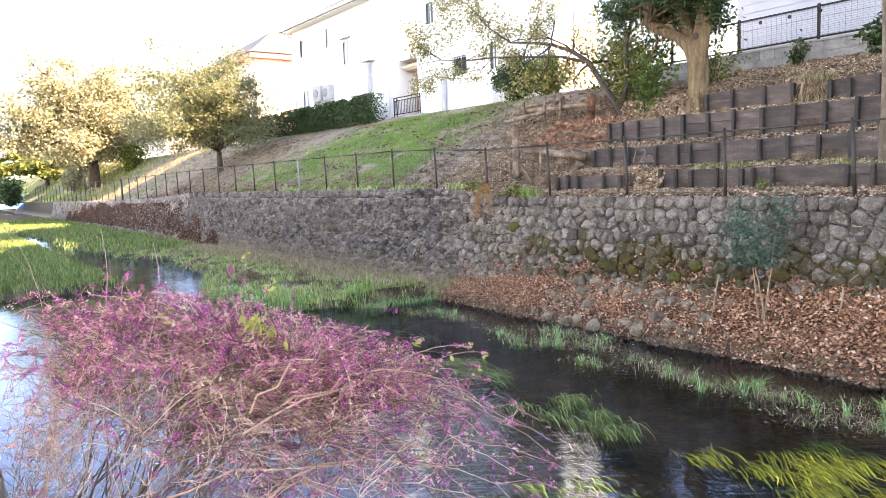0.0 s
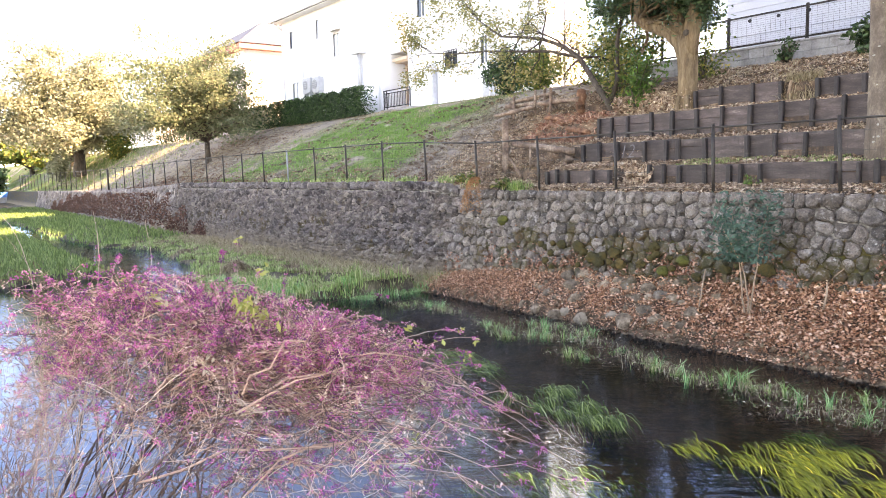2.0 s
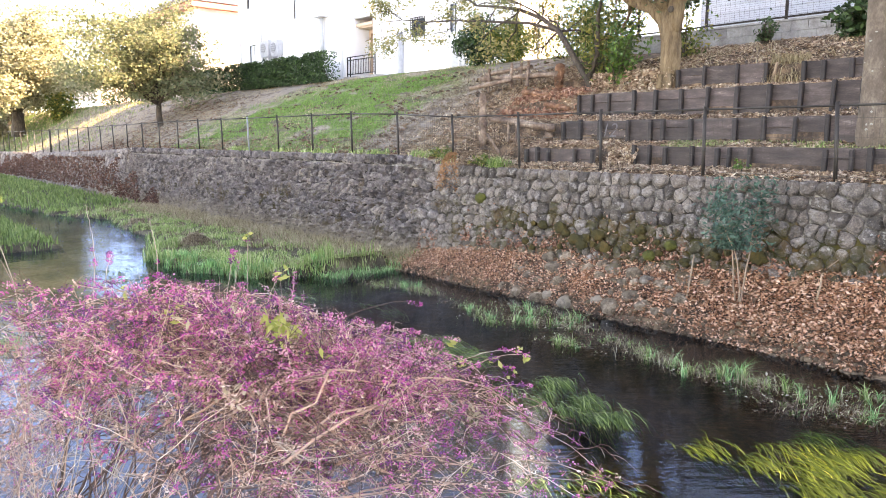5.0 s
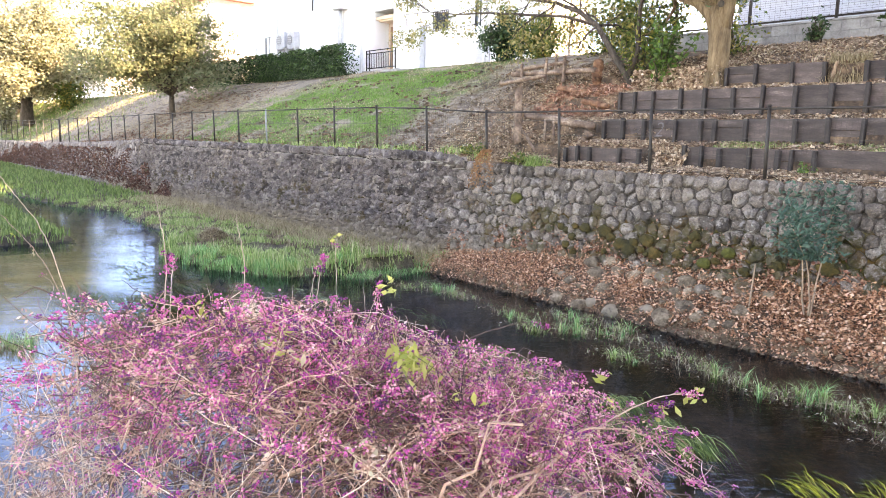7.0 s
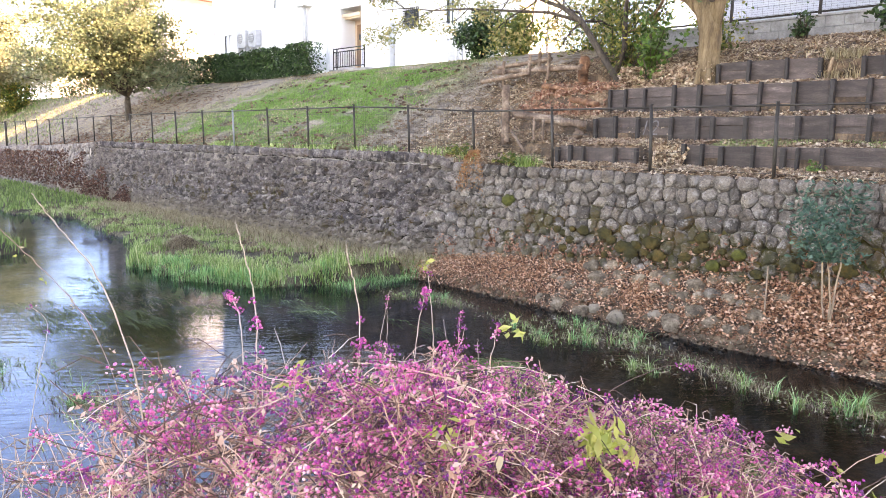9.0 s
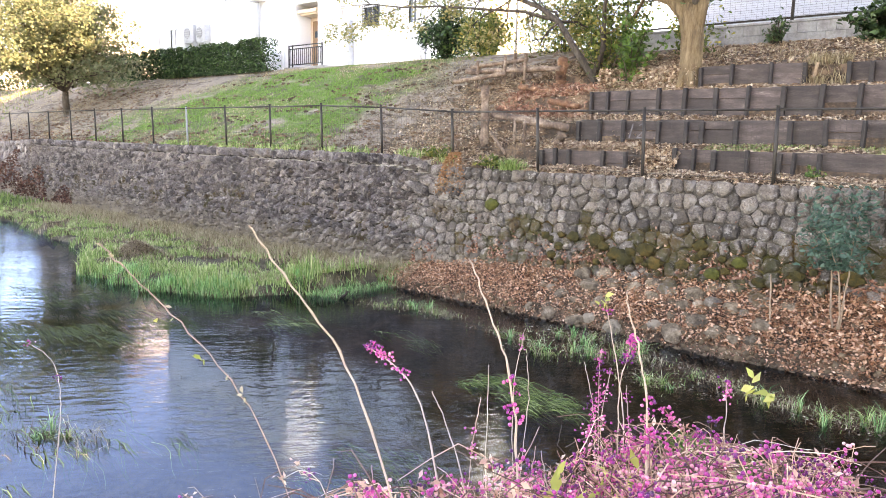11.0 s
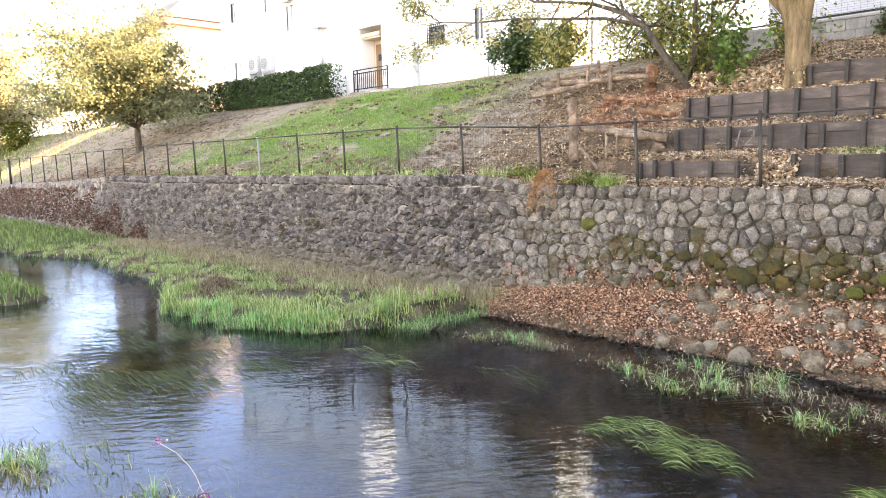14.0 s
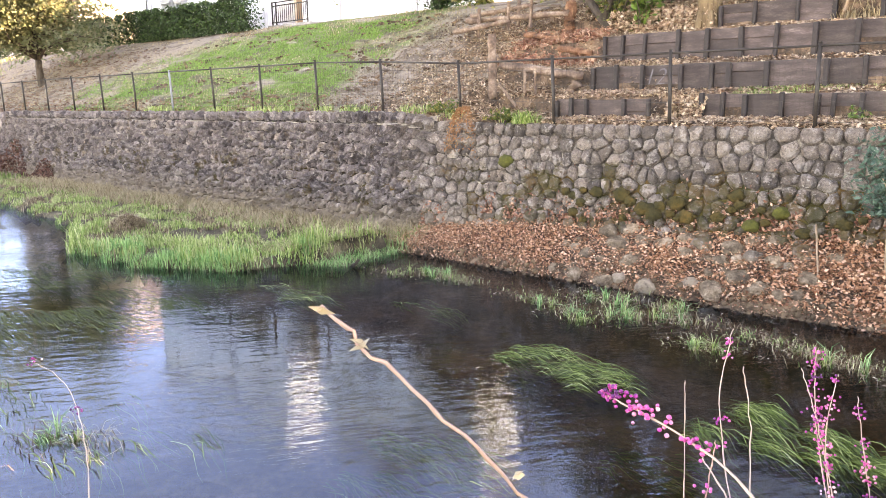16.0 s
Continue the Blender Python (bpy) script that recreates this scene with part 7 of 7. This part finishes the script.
# ---------- logs, sticks and wall plants ----------
def log(name, a, b, r, m, label, category="log", seed=1, sides=10):
    rnd = random.Random(seed)
    a, b = Vector(a), Vector(b)
    n = 14
    P = [a.lerp(b, i / n) - a + Vector((rnd.gauss(0, 0.08 * r), rnd.gauss(0, 0.08 * r), rnd.gauss(0, 0.08 * r))) for i in range(n + 1)]
    R = [r * rnd.uniform(0.8, 1.15) for _ in P]
    V, F = tube(P, R, sides)
    V = [v + Vector((rnd.gauss(0, 0.09 * r), rnd.gauss(0, 0.09 * r), rnd.gauss(0, 0.09 * r))) for v in V]
    ob = solid(name, V, F, m, smooth=True)
    ob.location = a
    return tagged(ob, label, category)


log("log_post", (-12.33, 11.4, 2.7), (-12.36, 11.4, 3.86), 0.085, M_LOG, "weathered log post driven into the slope", "post", 1)
log("log", (-12.25, 11.5, 3.3), (-10.75, 12.0, 3.06), 0.075, M_LOG, "pale weathered log lying across the stakes", seed=2)
log("log_stub", (-11.05, 11.9, 2.55), (-10.85, 12.0, 3.0), 0.1, M_LOG, "short log stub propping the fallen log", seed=3)
log("log", (-12.15, 11.35, 2.95), (-11.72, 11.3, 2.52), 0.03, M_LOG, "thin pale pole leaning on the slope", "pole", seed=4)
log("stake", (-11.75, 11.6, 2.6), (-11.75, 11.6, 3.2), 0.03, M_LOG, "thin wooden stake under the log", "stake", 5, 6)
log("stake", (-11.55, 11.65, 2.6), (-11.55, 11.65, 3.17), 0.03, M_LOG, "thin wooden stake under the log", "stake", 6, 6)
log("rotten_log", (-12.8, 13.2, 3.98), (-11.3, 13.0, 3.74), 0.06, M_REDLOG, "rotten reddish log on the slope", seed=7)
log("rotten_log", (-12.3, 13.05, 3.78), (-10.95, 13.25, 3.92), 0.075, M_REDLOG, "crumbling reddish log beside the boards", seed=8)
log("rotten_log", (-11.8, 12.9, 3.64), (-11.0, 12.75, 3.5), 0.06, M_REDLOG, "crumbling reddish log beside the boards", seed=18)
log("log", (-14.5, 13.4, 4.38), (-11.9, 13.4, 4.36), 0.06, M_LOG, "weathered pole laid along the slope", seed=9)
log("log", (-14.6, 13.7, 4.52), (-12.9, 13.6, 4.62), 0.05, M_LOG, "weathered pole laid along the slope", seed=10)
log("log", (-14.7, 13.2, 4.15), (-13.2, 13.2, 4.28), 0.05, M_LOG, "weathered pole laid along the slope", seed=11)
for _i, (_x, _y, _z) in enumerate([(-14.1, 13.3, 4.0), (-13.35, 13.35, 4.1), (-12.75, 13.3, 4.1), (-13.25, 13.6, 4.2)]):
    log("stake", (_x, _y, _z), (_x + 0.02, _y, _z + 0.62), 0.04, M_LOG, "wooden stake holding the poles", "stake", 20 + _i, 6)
log("log_post", (-11.95, 13.5, 3.9), (-11.9, 13.5, 4.55), 0.11, M_REDLOG, "red rotting stump standing in fallen leaves", "stump", 30)
log("stump", (-7.0, 13.9, 3.95), (-6.93, 13.88, 4.28), 0.03, M_STICK, "broken pale stake in the gap", "stake", 31, 6)
log("stick", (-6.02, 9.38, 0.1), (-6.3, 10.12, 1.06), 0.014, M_STICK, "bare stick leaning on the wall", "stick", 32, 6)
_s, _f = tube([(0, 0, 0), (0.03, 0.02, 0.2), (0.02, 0.05, 0.34), (0.1, 0.08, 0.46), (0.2, 0.1, 0.56)], [0.016, 0.014, 0.012, 0.01, 0.006], 6)
_st = tagged(solid("stick", _s, _f, M_STICK, smooth=True), "crooked pale shoot growing from the bank", "stick")
_st.location = (-4.35, 9.85, 0.72)


def bark_heap():
    """Crumbled bark and chips over the rotten logs."""
    rng = np.random.default_rng(181)
    P = scatter(-13.0, -10.9, 12.5, 13.6, 5000, rng)
    P[:, 2] += rng.uniform(0.0, 0.25, len(P)) * rng.uniform(0, 1, len(P))
    P = P[rng.random(len(P)) < 0.8]
    V, F = leaf_quads(P, rng.uniform(0.05, 0.13, len(P)), 0.3, 0.3, rng)
    stuff("bark_chips", V, F, F_RED, "crumbled red-brown bark chips over the rotten logs", "bark")


bark_heap()


def debris():
    """Dead twigs strewn over the slope by the logs."""
    rnd = random.Random(141)
    s = Soup()
    for k in range(420):
        x, y = rnd.uniform(-14.6, -10.8), rnd.uniform(10.9, 14.8)
        z = ground_z(x, y) + 0.02
        a = rnd.uniform(0, 6.28)
        d = Vector((math.cos(a), math.sin(a), rnd.uniform(-0.1, 0.45)))
        P, R = limb(rnd, (x, y, z), d, rnd.uniform(0.2, 0.7), 0.007, 0.003, 3, 0.15, 0.05)
        V, F = tube(P, R, 3)
        s.add(V, F)
    tagged(s.done("dead_twigs", M_STICK), "dead twigs strewn over the leafy slope", "twigs", kind="stuff")


debris()


def wall_fern():
    rng = np.random.default_rng(151)
    root = tagged(empty("dry_fern", (-12.2, 10.42, 2.5)), "withered orange fern hanging over the wall", "fern")
    for k in range(16):
        a = rng.uniform(-0.5, 0.5)
        n = 60
        t = rng.uniform(0, 1, n)
        L = rng.uniform(0.45, 0.9)
        P = np.stack([a * t * 0.9 + rng.normal(0, 0.035, n), -0.12 * np.sin(t * 2.2) - 0.18 * t + rng.normal(0, 0.02, n), 0.15 * np.sin(t * 3) - L * t ** 1.5], 1)
        V, F = leaf_quads(P, 0.055, 0.0, 0.35, rng, droop=0.6)
        solid("frond", V, F, F_FERN, root)["kind"] = "stuff"


wall_fern()


def nandina():
    """Young shrub with two thin stems growing against the wall."""
    rng, rnd = np.random.default_rng(161), random.Random(161)
    root = tagged(empty("young_shrub", (-5.35, 9.72, 0.62)), "young blue-green shrub with thin bare stems", "shrub")
    tips = []
    for dx, h in ((-0.12, 1.5), (0.06, 1.62), (0.0, 1.35)):
        P, R = limb(rnd, (dx * 0.4, 0, -0.08), (dx, 0.03, 1), h, 0.014, 0.005, 7, 0.09)
        V, F = tube(P, R, 6)
        solid("stem", V, F, M_STICK, root, smooth=True)
        tips += P[4:]
    T = np.array([tuple(t) for t in tips])
    P = T[rng.integers(0, len(T), 1500)] + rng.normal(size=(1500, 3)) * np.array([0.14, 0.08, 0.14])
    P[:, 2] = np.clip(P[:, 2], 0.72, 1.68)
    V, F = leaf_quads(P, 0.085, 0.35, 0.38, rng)
    solid("foliage", V, F, F_NANDINA, root)["kind"] = "stuff"


nandina()
M_MOSS = surface("moss_cushion", [(0, (0.03, 0.034, 0.005)), (0.5, (0.07, 0.07, 0.01)), (1, (0.12, 0.115, 0.02))], 8, 60, 0.95, 0.9, 0.02)
M_MOSS_OLD = surface("brown_moss", [(0, (0.018, 0.016, 0.003)), (0.45, (0.045, 0.034, 0.005)), (0.75, (0.08, 0.048, 0.008)), (1, (0.13, 0.07, 0.014))], 6, 50, 0.95, 1.0, 0.02)


def moss(x, z, r, seed, old=False):
    bm = bmesh.new()
    bmesh.ops.create_icosphere(bm, subdivisions=3, radius=1)
    for v in bm.verts:
        k = 1 + (0.5 if old else 0.24) * noise.noise(v.co * 2.2 + Vector((seed, 0, 0))) + 0.12 * noise.noise(v.co * 7 + Vector((0, seed, 0)))
        v.co = Vector((v.co.x * r * 1.1 * k, v.co.y * (0.035 if old else 0.08) * k, v.co.z * r * 0.85 * k))
    me = bpy.data.meshes.new("moss")
    bm.to_mesh(me)
    bm.free()
    me.polygons.foreach_set("use_smooth", np.ones(len(me.polygons), dtype=bool))
    me.materials.append(M_MOSS_OLD if old else M_MOSS)
    ob = new("moss", me)
    ob.location = (x, wall_face(x, z) - 0.06, z)
    tagged(ob, "dark olive-brown moss filling a joint of the wall" if old else "yellow-green moss cushion on the stone wall", "moss", group="moss cushions")


for _i, (_x, _z, _r) in enumerate([(-11.25, 1.62, 0.13), (-6.75, 1.15, 0.1), (-7.1, 0.95, 0.1)]):
    moss(_x, _z, _r, _i * 3.1)
_rnd = random.Random(176)
for _i in range(30):
    _x = _rnd.uniform(-10.0, -5.2)
    moss(_x, bank_height(_x) + _rnd.uniform(0.0, 0.5), _rnd.uniform(0.05, 0.13), 40 + _i * 2.3, True)
shrub("weed_clump", (-12.95, 10.68, 2.42), (0.5, 0.12, 0.1), 420, 0.075, F_SHRUB, "low leafy weeds on the wall top", 171, stems=8, category="weeds")
shrub("weed_clump", (-11.55, 10.62, 2.3), (0.3, 0.12, 0.1), 300, 0.075, F_SHRUB, "low leafy weeds on the wall top", 172, stems=8, category="weeds")
_rng = np.random.default_rng(173)
_V, _F = blades(_rng.normal((0, 0, 0), (0.09, 0.05, 0.005), (110, 3)), 0.3, 0.014, 1.6, _rng)
_g = tagged(solid("grass_tuft", _V, _F, F_SEDGE), "green grass tuft hanging over the wall top", "grass")
_g.location = (-11.0, 10.5, 2.25)
shrub("weed_plant", (-6.15, 11.1, 2.36), (0.1, 0.08, 0.1), 90, 0.06, F_LAUREL, "pale green seedling on the lower terrace", 174, stems=4, category="weeds")


def bridge():
    root = tagged(empty("footbridge", (-100, 0, 0)), "blue painted footbridge across the river far off", "bridge")
    part("girder", box_bm((0, -10, 0.75), (2.2, 10.6, 1.35), 0.02), M_BLUE, root)
    for i in range(21):
        part("post", box_bm((2.12, -10 + i, 1.36), (2.18, -9.94 + i, 2.3)), M_BLUE, root)
    part("rail", box_bm((2.1, -10, 2.3), (2.2, 10.6, 2.38)), M_BLUE, root)
    part("rail", box_bm((2.1, -10, 1.8), (2.2, 10.6, 1.86)), M_BLUE, root)
    part("abutment", box_bm((-0.2, 9.6, -0.4), (2.4, 10.8, 0.74)), M_CONCRETE, root)


bridge()
M_BOULDER = surface("beige_river_boulder", [(0, (0.07, 0.046, 0.03)), (0.4, (0.2, 0.14, 0.092)), (0.75, (0.33, 0.24, 0.165)), (1, (0.46, 0.36, 0.27))], 7, 40, 0.9, 1.0, 0.04, vary=0.3)


def boulders():
    """Rounded stones of the wall's foot that show through the leaves."""
    rnd = random.Random(191)
    laid = []
    for k in range(420):
        x, y, r = rnd.uniform(-10.0, -5.2), rnd.uniform(9.4, 10.2), rnd.uniform(0.07, 0.17)
        if stony(x, y) < 0.3 + 0.5 * rnd.random() or any((x - a) ** 2 + (y - b) ** 2 < (0.8 * (r + c)) ** 2 for a, b, c in laid):
            continue
        laid.append((x, y, r))
        bm = bmesh.new()
        bmesh.ops.create_icosphere(bm, subdivisions=3, radius=r)
        for v in bm.verts:
            f = 1 + 0.4 * noise.noise(v.co * 7 + Vector((k * 3.7, 0, 0))) + 0.1 * noise.noise(v.co * 30)
            v.co = Vector((v.co.x * f * 1.15, v.co.y * f, v.co.z * f * 0.85))
        me = bpy.data.meshes.new("boulder")
        bm.to_mesh(me)
        bm.free()
        me.polygons.foreach_set("use_smooth", np.ones(len(me.polygons), dtype=bool))
        me.materials.append(M_BOULDER if k % 4 else M_STONE)
        ob = new("boulder", me)
        ob.location = (x, y, ground_z(x, y) - 0.5 * r)
        tagged(ob, "rounded beige boulder half buried in fallen leaves" if k % 4 else "mottled grey-brown boulder half buried in fallen leaves", "boulder", group="boulders at the foot of the wall")


boulders()


def snag():
    """A dark dead branch caught in the shallows."""
    rnd = random.Random(195)
    root = tagged(empty("snag", (-12.6, 7.95, 0.0)), "dark dead branch caught in the shallow water", "branch")
    s = Soup()
    P, R = limb(rnd, (-0.25, 0.05, -0.1), (0.5, -0.1, 0.35), 0.5, 0.035, 0.02, 6, 0.1)
    s.add(*tube(P, R, 8))
    s.done("bough", M_BARK_DARK, root, smooth=True)
    for k in range(9):
        P, R = limb(rnd, (rnd.uniform(-0.15, 0.35), rnd.uniform(-0.1, 0.1), -0.06), (rnd.gauss(0.2, 0.6), rnd.gauss(0, 0.5), 0.8), rnd.uniform(0.15, 0.4), 0.007, 0.003, 5, 0.2)
        V, F = tube(P, R, 4)
        solid("twig", V, F, M_BARK_DARK, root)


snag()
_V, _F = tube([(0, 0, 0), (0, 0, 5.0)], 0.035, 8)
_p = tagged(solid("pole", _V, _F, M_METAL, smooth=True), "thin grey pole at the top of the slope", "pole")
_p.location = (-15.6, 16.9, 5.1)

# ---------- the stones of the river wall ----------
def clip(poly, p, q):
    """Keeps of poly what is nearer to p than to q."""
    mx, my, nx, ny = (p[0] + q[0]) / 2, (p[1] + q[1]) / 2, q[0] - p[0], q[1] - p[1]
    out = []
    for i in range(len(poly)):
        a, b = poly[i], poly[(i + 1) % len(poly)]
        da = (a[0] - mx) * nx + (a[1] - my) * ny
        db = (b[0] - mx) * nx + (b[1] - my) * ny
        if da <= 0:
            out.append(a)
        if da * db < 0:
            t = da / (da - db)
            out.append((a[0] + t * (b[0] - a[0]), a[1] + t * (b[1] - a[1])))
    return out


def stone_shapes(x0, x1, pitch, seed, courses=10, lean=0.0, cap=0.0, tall=1.0, big_top=1):
    """Outlines of fitted stones in rough courses, in x and in height up the wall; lean: how far they lie aslant, cap: height left for a coping row."""
    rnd = random.Random(seed)
    seeds = []
    last = courses - 1
    for r in range(-1, courses + 1):
        x = x0 - pitch + rnd.uniform(0, pitch)
        while x < x1 + pitch:
            big = rnd.choice((0.42, 0.55, 0.75, 0.9, 1.05, 1.25, 1.6)) * (1.15 if r > last - big_top else 1.0)
            x += pitch * big * 0.5
            top = wall_top(x) - cap
            z = (r + 0.5) / courses * top
            jit = 0.025 if r > last - big_top else 0.85 / courses
            z += rnd.uniform(-jit, jit)
            seeds.append((x, z / tall, r))
            x += pitch * big * 0.5
    out = []
    pts = np.array([(s[0], s[1]) for s in seeds])
    for i, (x, z, r) in enumerate(seeds):
        if r < 0 or r > last or x < x0 or x > x1:
            continue
        top = (wall_top(x) - cap + 0.01) / tall
        poly = [(x - 0.6, max(-0.15, z - 0.6)), (x + 0.6, max(-0.15, z - 0.6)), (x + 0.6, min(top, z + 0.6)), (x - 0.6, min(top, z + 0.6))]
        near = np.where((np.abs(pts[:, 0] - x) < 1.0) & (np.abs(pts[:, 1] - z) < 0.75))[0]
        for j in near:
            if j != i and seeds[j][2] <= last:
                poly = clip(poly, (x, z), pts[j])
        if len(poly) >= 3:
            out.append([(px + lean * (pz - z), pz * tall) for px, pz in poly])
    return out


def stone_mesh(poly, rnd, sides=8, relief=1.0, rough=0.05):
    """A domed stone: an outline drawn in from the joint, two rings and a crown."""
    P = np.array(poly)
    c = P.mean(0)
    # even out the outline and round its corners
    E = np.roll(P, -1, 0) - P
    L = np.hypot(E[:, 0], E[:, 1])
    cum = np.concatenate([[0], np.cumsum(L)])
    o = rnd.random()
    Q = []
    for k in range(sides):
        d = ((k + o) / sides % 1.0) * cum[-1]
        i = min(len(P) - 1, int(np.searchsorted(cum, d, side="right") - 1))
        Q.append(P[i] + E[i] * ((d - cum[i]) / max(L[i], 1e-6)))
    Q = np.array(Q)
    r = np.hypot(*(Q - c).T)
    Q = c + (Q - c) * (np.minimum(r, np.mean(r) * 1.4) / np.maximum(r, 1e-6))[:, None]
    size = np.mean(r)
    depth = min(0.1, 0.02 + 0.36 * size) * rnd.uniform(0.55, 1.35) * relief
    tip = Vector((rnd.uniform(-0.25, 0.25), rnd.uniform(-0.25, 0.25))) * size
    V, F = [], []
    for f, d in ((0.975, -0.15), (0.93, 0.4), (0.8, 0.82), (0.5, 1.0)):
        for q in Q:
            p = c + (q - c) * f * rnd.uniform(1 - rough * 1.2, 1 + rough * 0.8)
            V.append((p[0], p[1], depth * d * rnd.uniform(1 - 5 * rough, 1 + 4 * rough)))
    V.append((c[0] + tip[0] * 0.5, c[1] + tip[1] * 0.5, depth))
    n = sides
    for ring in range(3):
        for k in range(n):
            j = (k + 1) % n
            F.append((ring * n + k, ring * n + j, (ring + 1) * n + j, (ring + 1) * n + k))
    for k in range(n):
        F.append((3 * n + k, 3 * n + (k + 1) % n, 4 * n))
    # stand the stone on the battered face
    W = []
    for x, z, out in V:
        W.append((x, wall_face(x, z) + 0.03 - out * 0.97, z + out * 0.24))
    return W, F, c


def build_stones():
    rnd = random.Random(301)
    near = stone_shapes(-13.0, 3.5, 0.215, 302, 11, big_top=2)
    far = stone_shapes(-34.0, -13.0, 0.15, 303, 11, lean=0.45, cap=0.25, tall=1.25, big_top=0)
    # upright coping stones along the older wall
    x = -34.0
    while x < -13.05:
        w = rnd.uniform(0.12, 0.3)
        t, h = wall_top(x), rnd.uniform(0.21, 0.245)
        far.append([(x + 0.006, t - h), (x + w - 0.006, t - h + rnd.uniform(-0.01, 0.01)), (x + w - 0.006, t + rnd.uniform(-0.02, 0.02)), (x + 0.006, t + rnd.uniform(-0.02, 0.02))])
        x += w
    vfar = stone_shapes(-75.0, -34.0, 0.42, 304)
    count = 0
    rest, rough, rest_far = Soup(), Soup(), Soup()
    for poly in near:
        W, F, c = stone_mesh(poly, rnd, 9, 1.25, 0.1)
        if count < 300 and -11.4 < c[0] < -3.0 and c[1] > 0.2:
            o = Vector(W[-1])
            ob = solid("stone", [Vector(w) - o for w in W], F, M_STONE, RIVER_WALL, smooth=True)
            ob.location = o
            count += 1
        else:
            rest.add(W, F)
    for poly in far:
        W, F, c = stone_mesh(poly, rnd, 7, 1.7, 0.16)
        rough.add(W, F)
    for poly in vfar:
        W, F, c = stone_mesh(poly, rnd, 6)
        rest_far.add(W, F)
    for s, label, soft in ((rest, "rounded grey stones of the river wall", True), (rough, "dark rough stones of the older wall", False), (rest_far, "stones of the wall far along the river", False)):
        ob = s.done("stonework", M_STONES, RIVER_WALL, label, soft)
        ob["kind"] = "stuff"


build_stones()


def mortar_ledges():
    """Broken pale lines of mortar between the lifts of the older wall, and in the top joints of the newer one."""
    rnd = random.Random(311)
    s = Soup()
    for drop, a, b, keep in ((0.255, -40.0, -13.0, 0.75), (0.62, -36.0, -13.0, 0.5), (0.98, -32.0, -19.0, 0.25), (0.48, -9.0, 3.0, 0.12)):
        x = a
        while x < b:
            w = rnd.uniform(0.08, 0.35)
            if rnd.random() < keep:
                z = wall_top(x) - drop + rnd.uniform(-0.012, 0.012)
                h, d = rnd.uniform(0.012, 0.03), rnd.uniform(0.03, 0.055)
                y = wall_face(x, z) + 0.03
                z2 = z + rnd.uniform(-0.012, 0.012)
                s.add([(x, y - d, z), (x + w, y - d, z2), (x + w, y + 0.03, z2), (x, y + 0.03, z), (x, y - d + 0.012, z + h), (x + w, y - d + 0.012, z2 + h * 0.8), (x + w, y + 0.03, z2 + h), (x, y + 0.03, z + h)],
                      [(3, 2, 1, 0), (4, 5, 6, 7), (0, 1, 5, 4), (1, 2, 6, 5), (2, 3, 7, 6), (3, 0, 4, 7)])
            x += w
    ob = s.done("mortar_ledge", M_PALE_MORTAR, RIVER_WALL, "broken pale mortar lines")
    ob["kind"] = "stuff"


mortar_ledges()
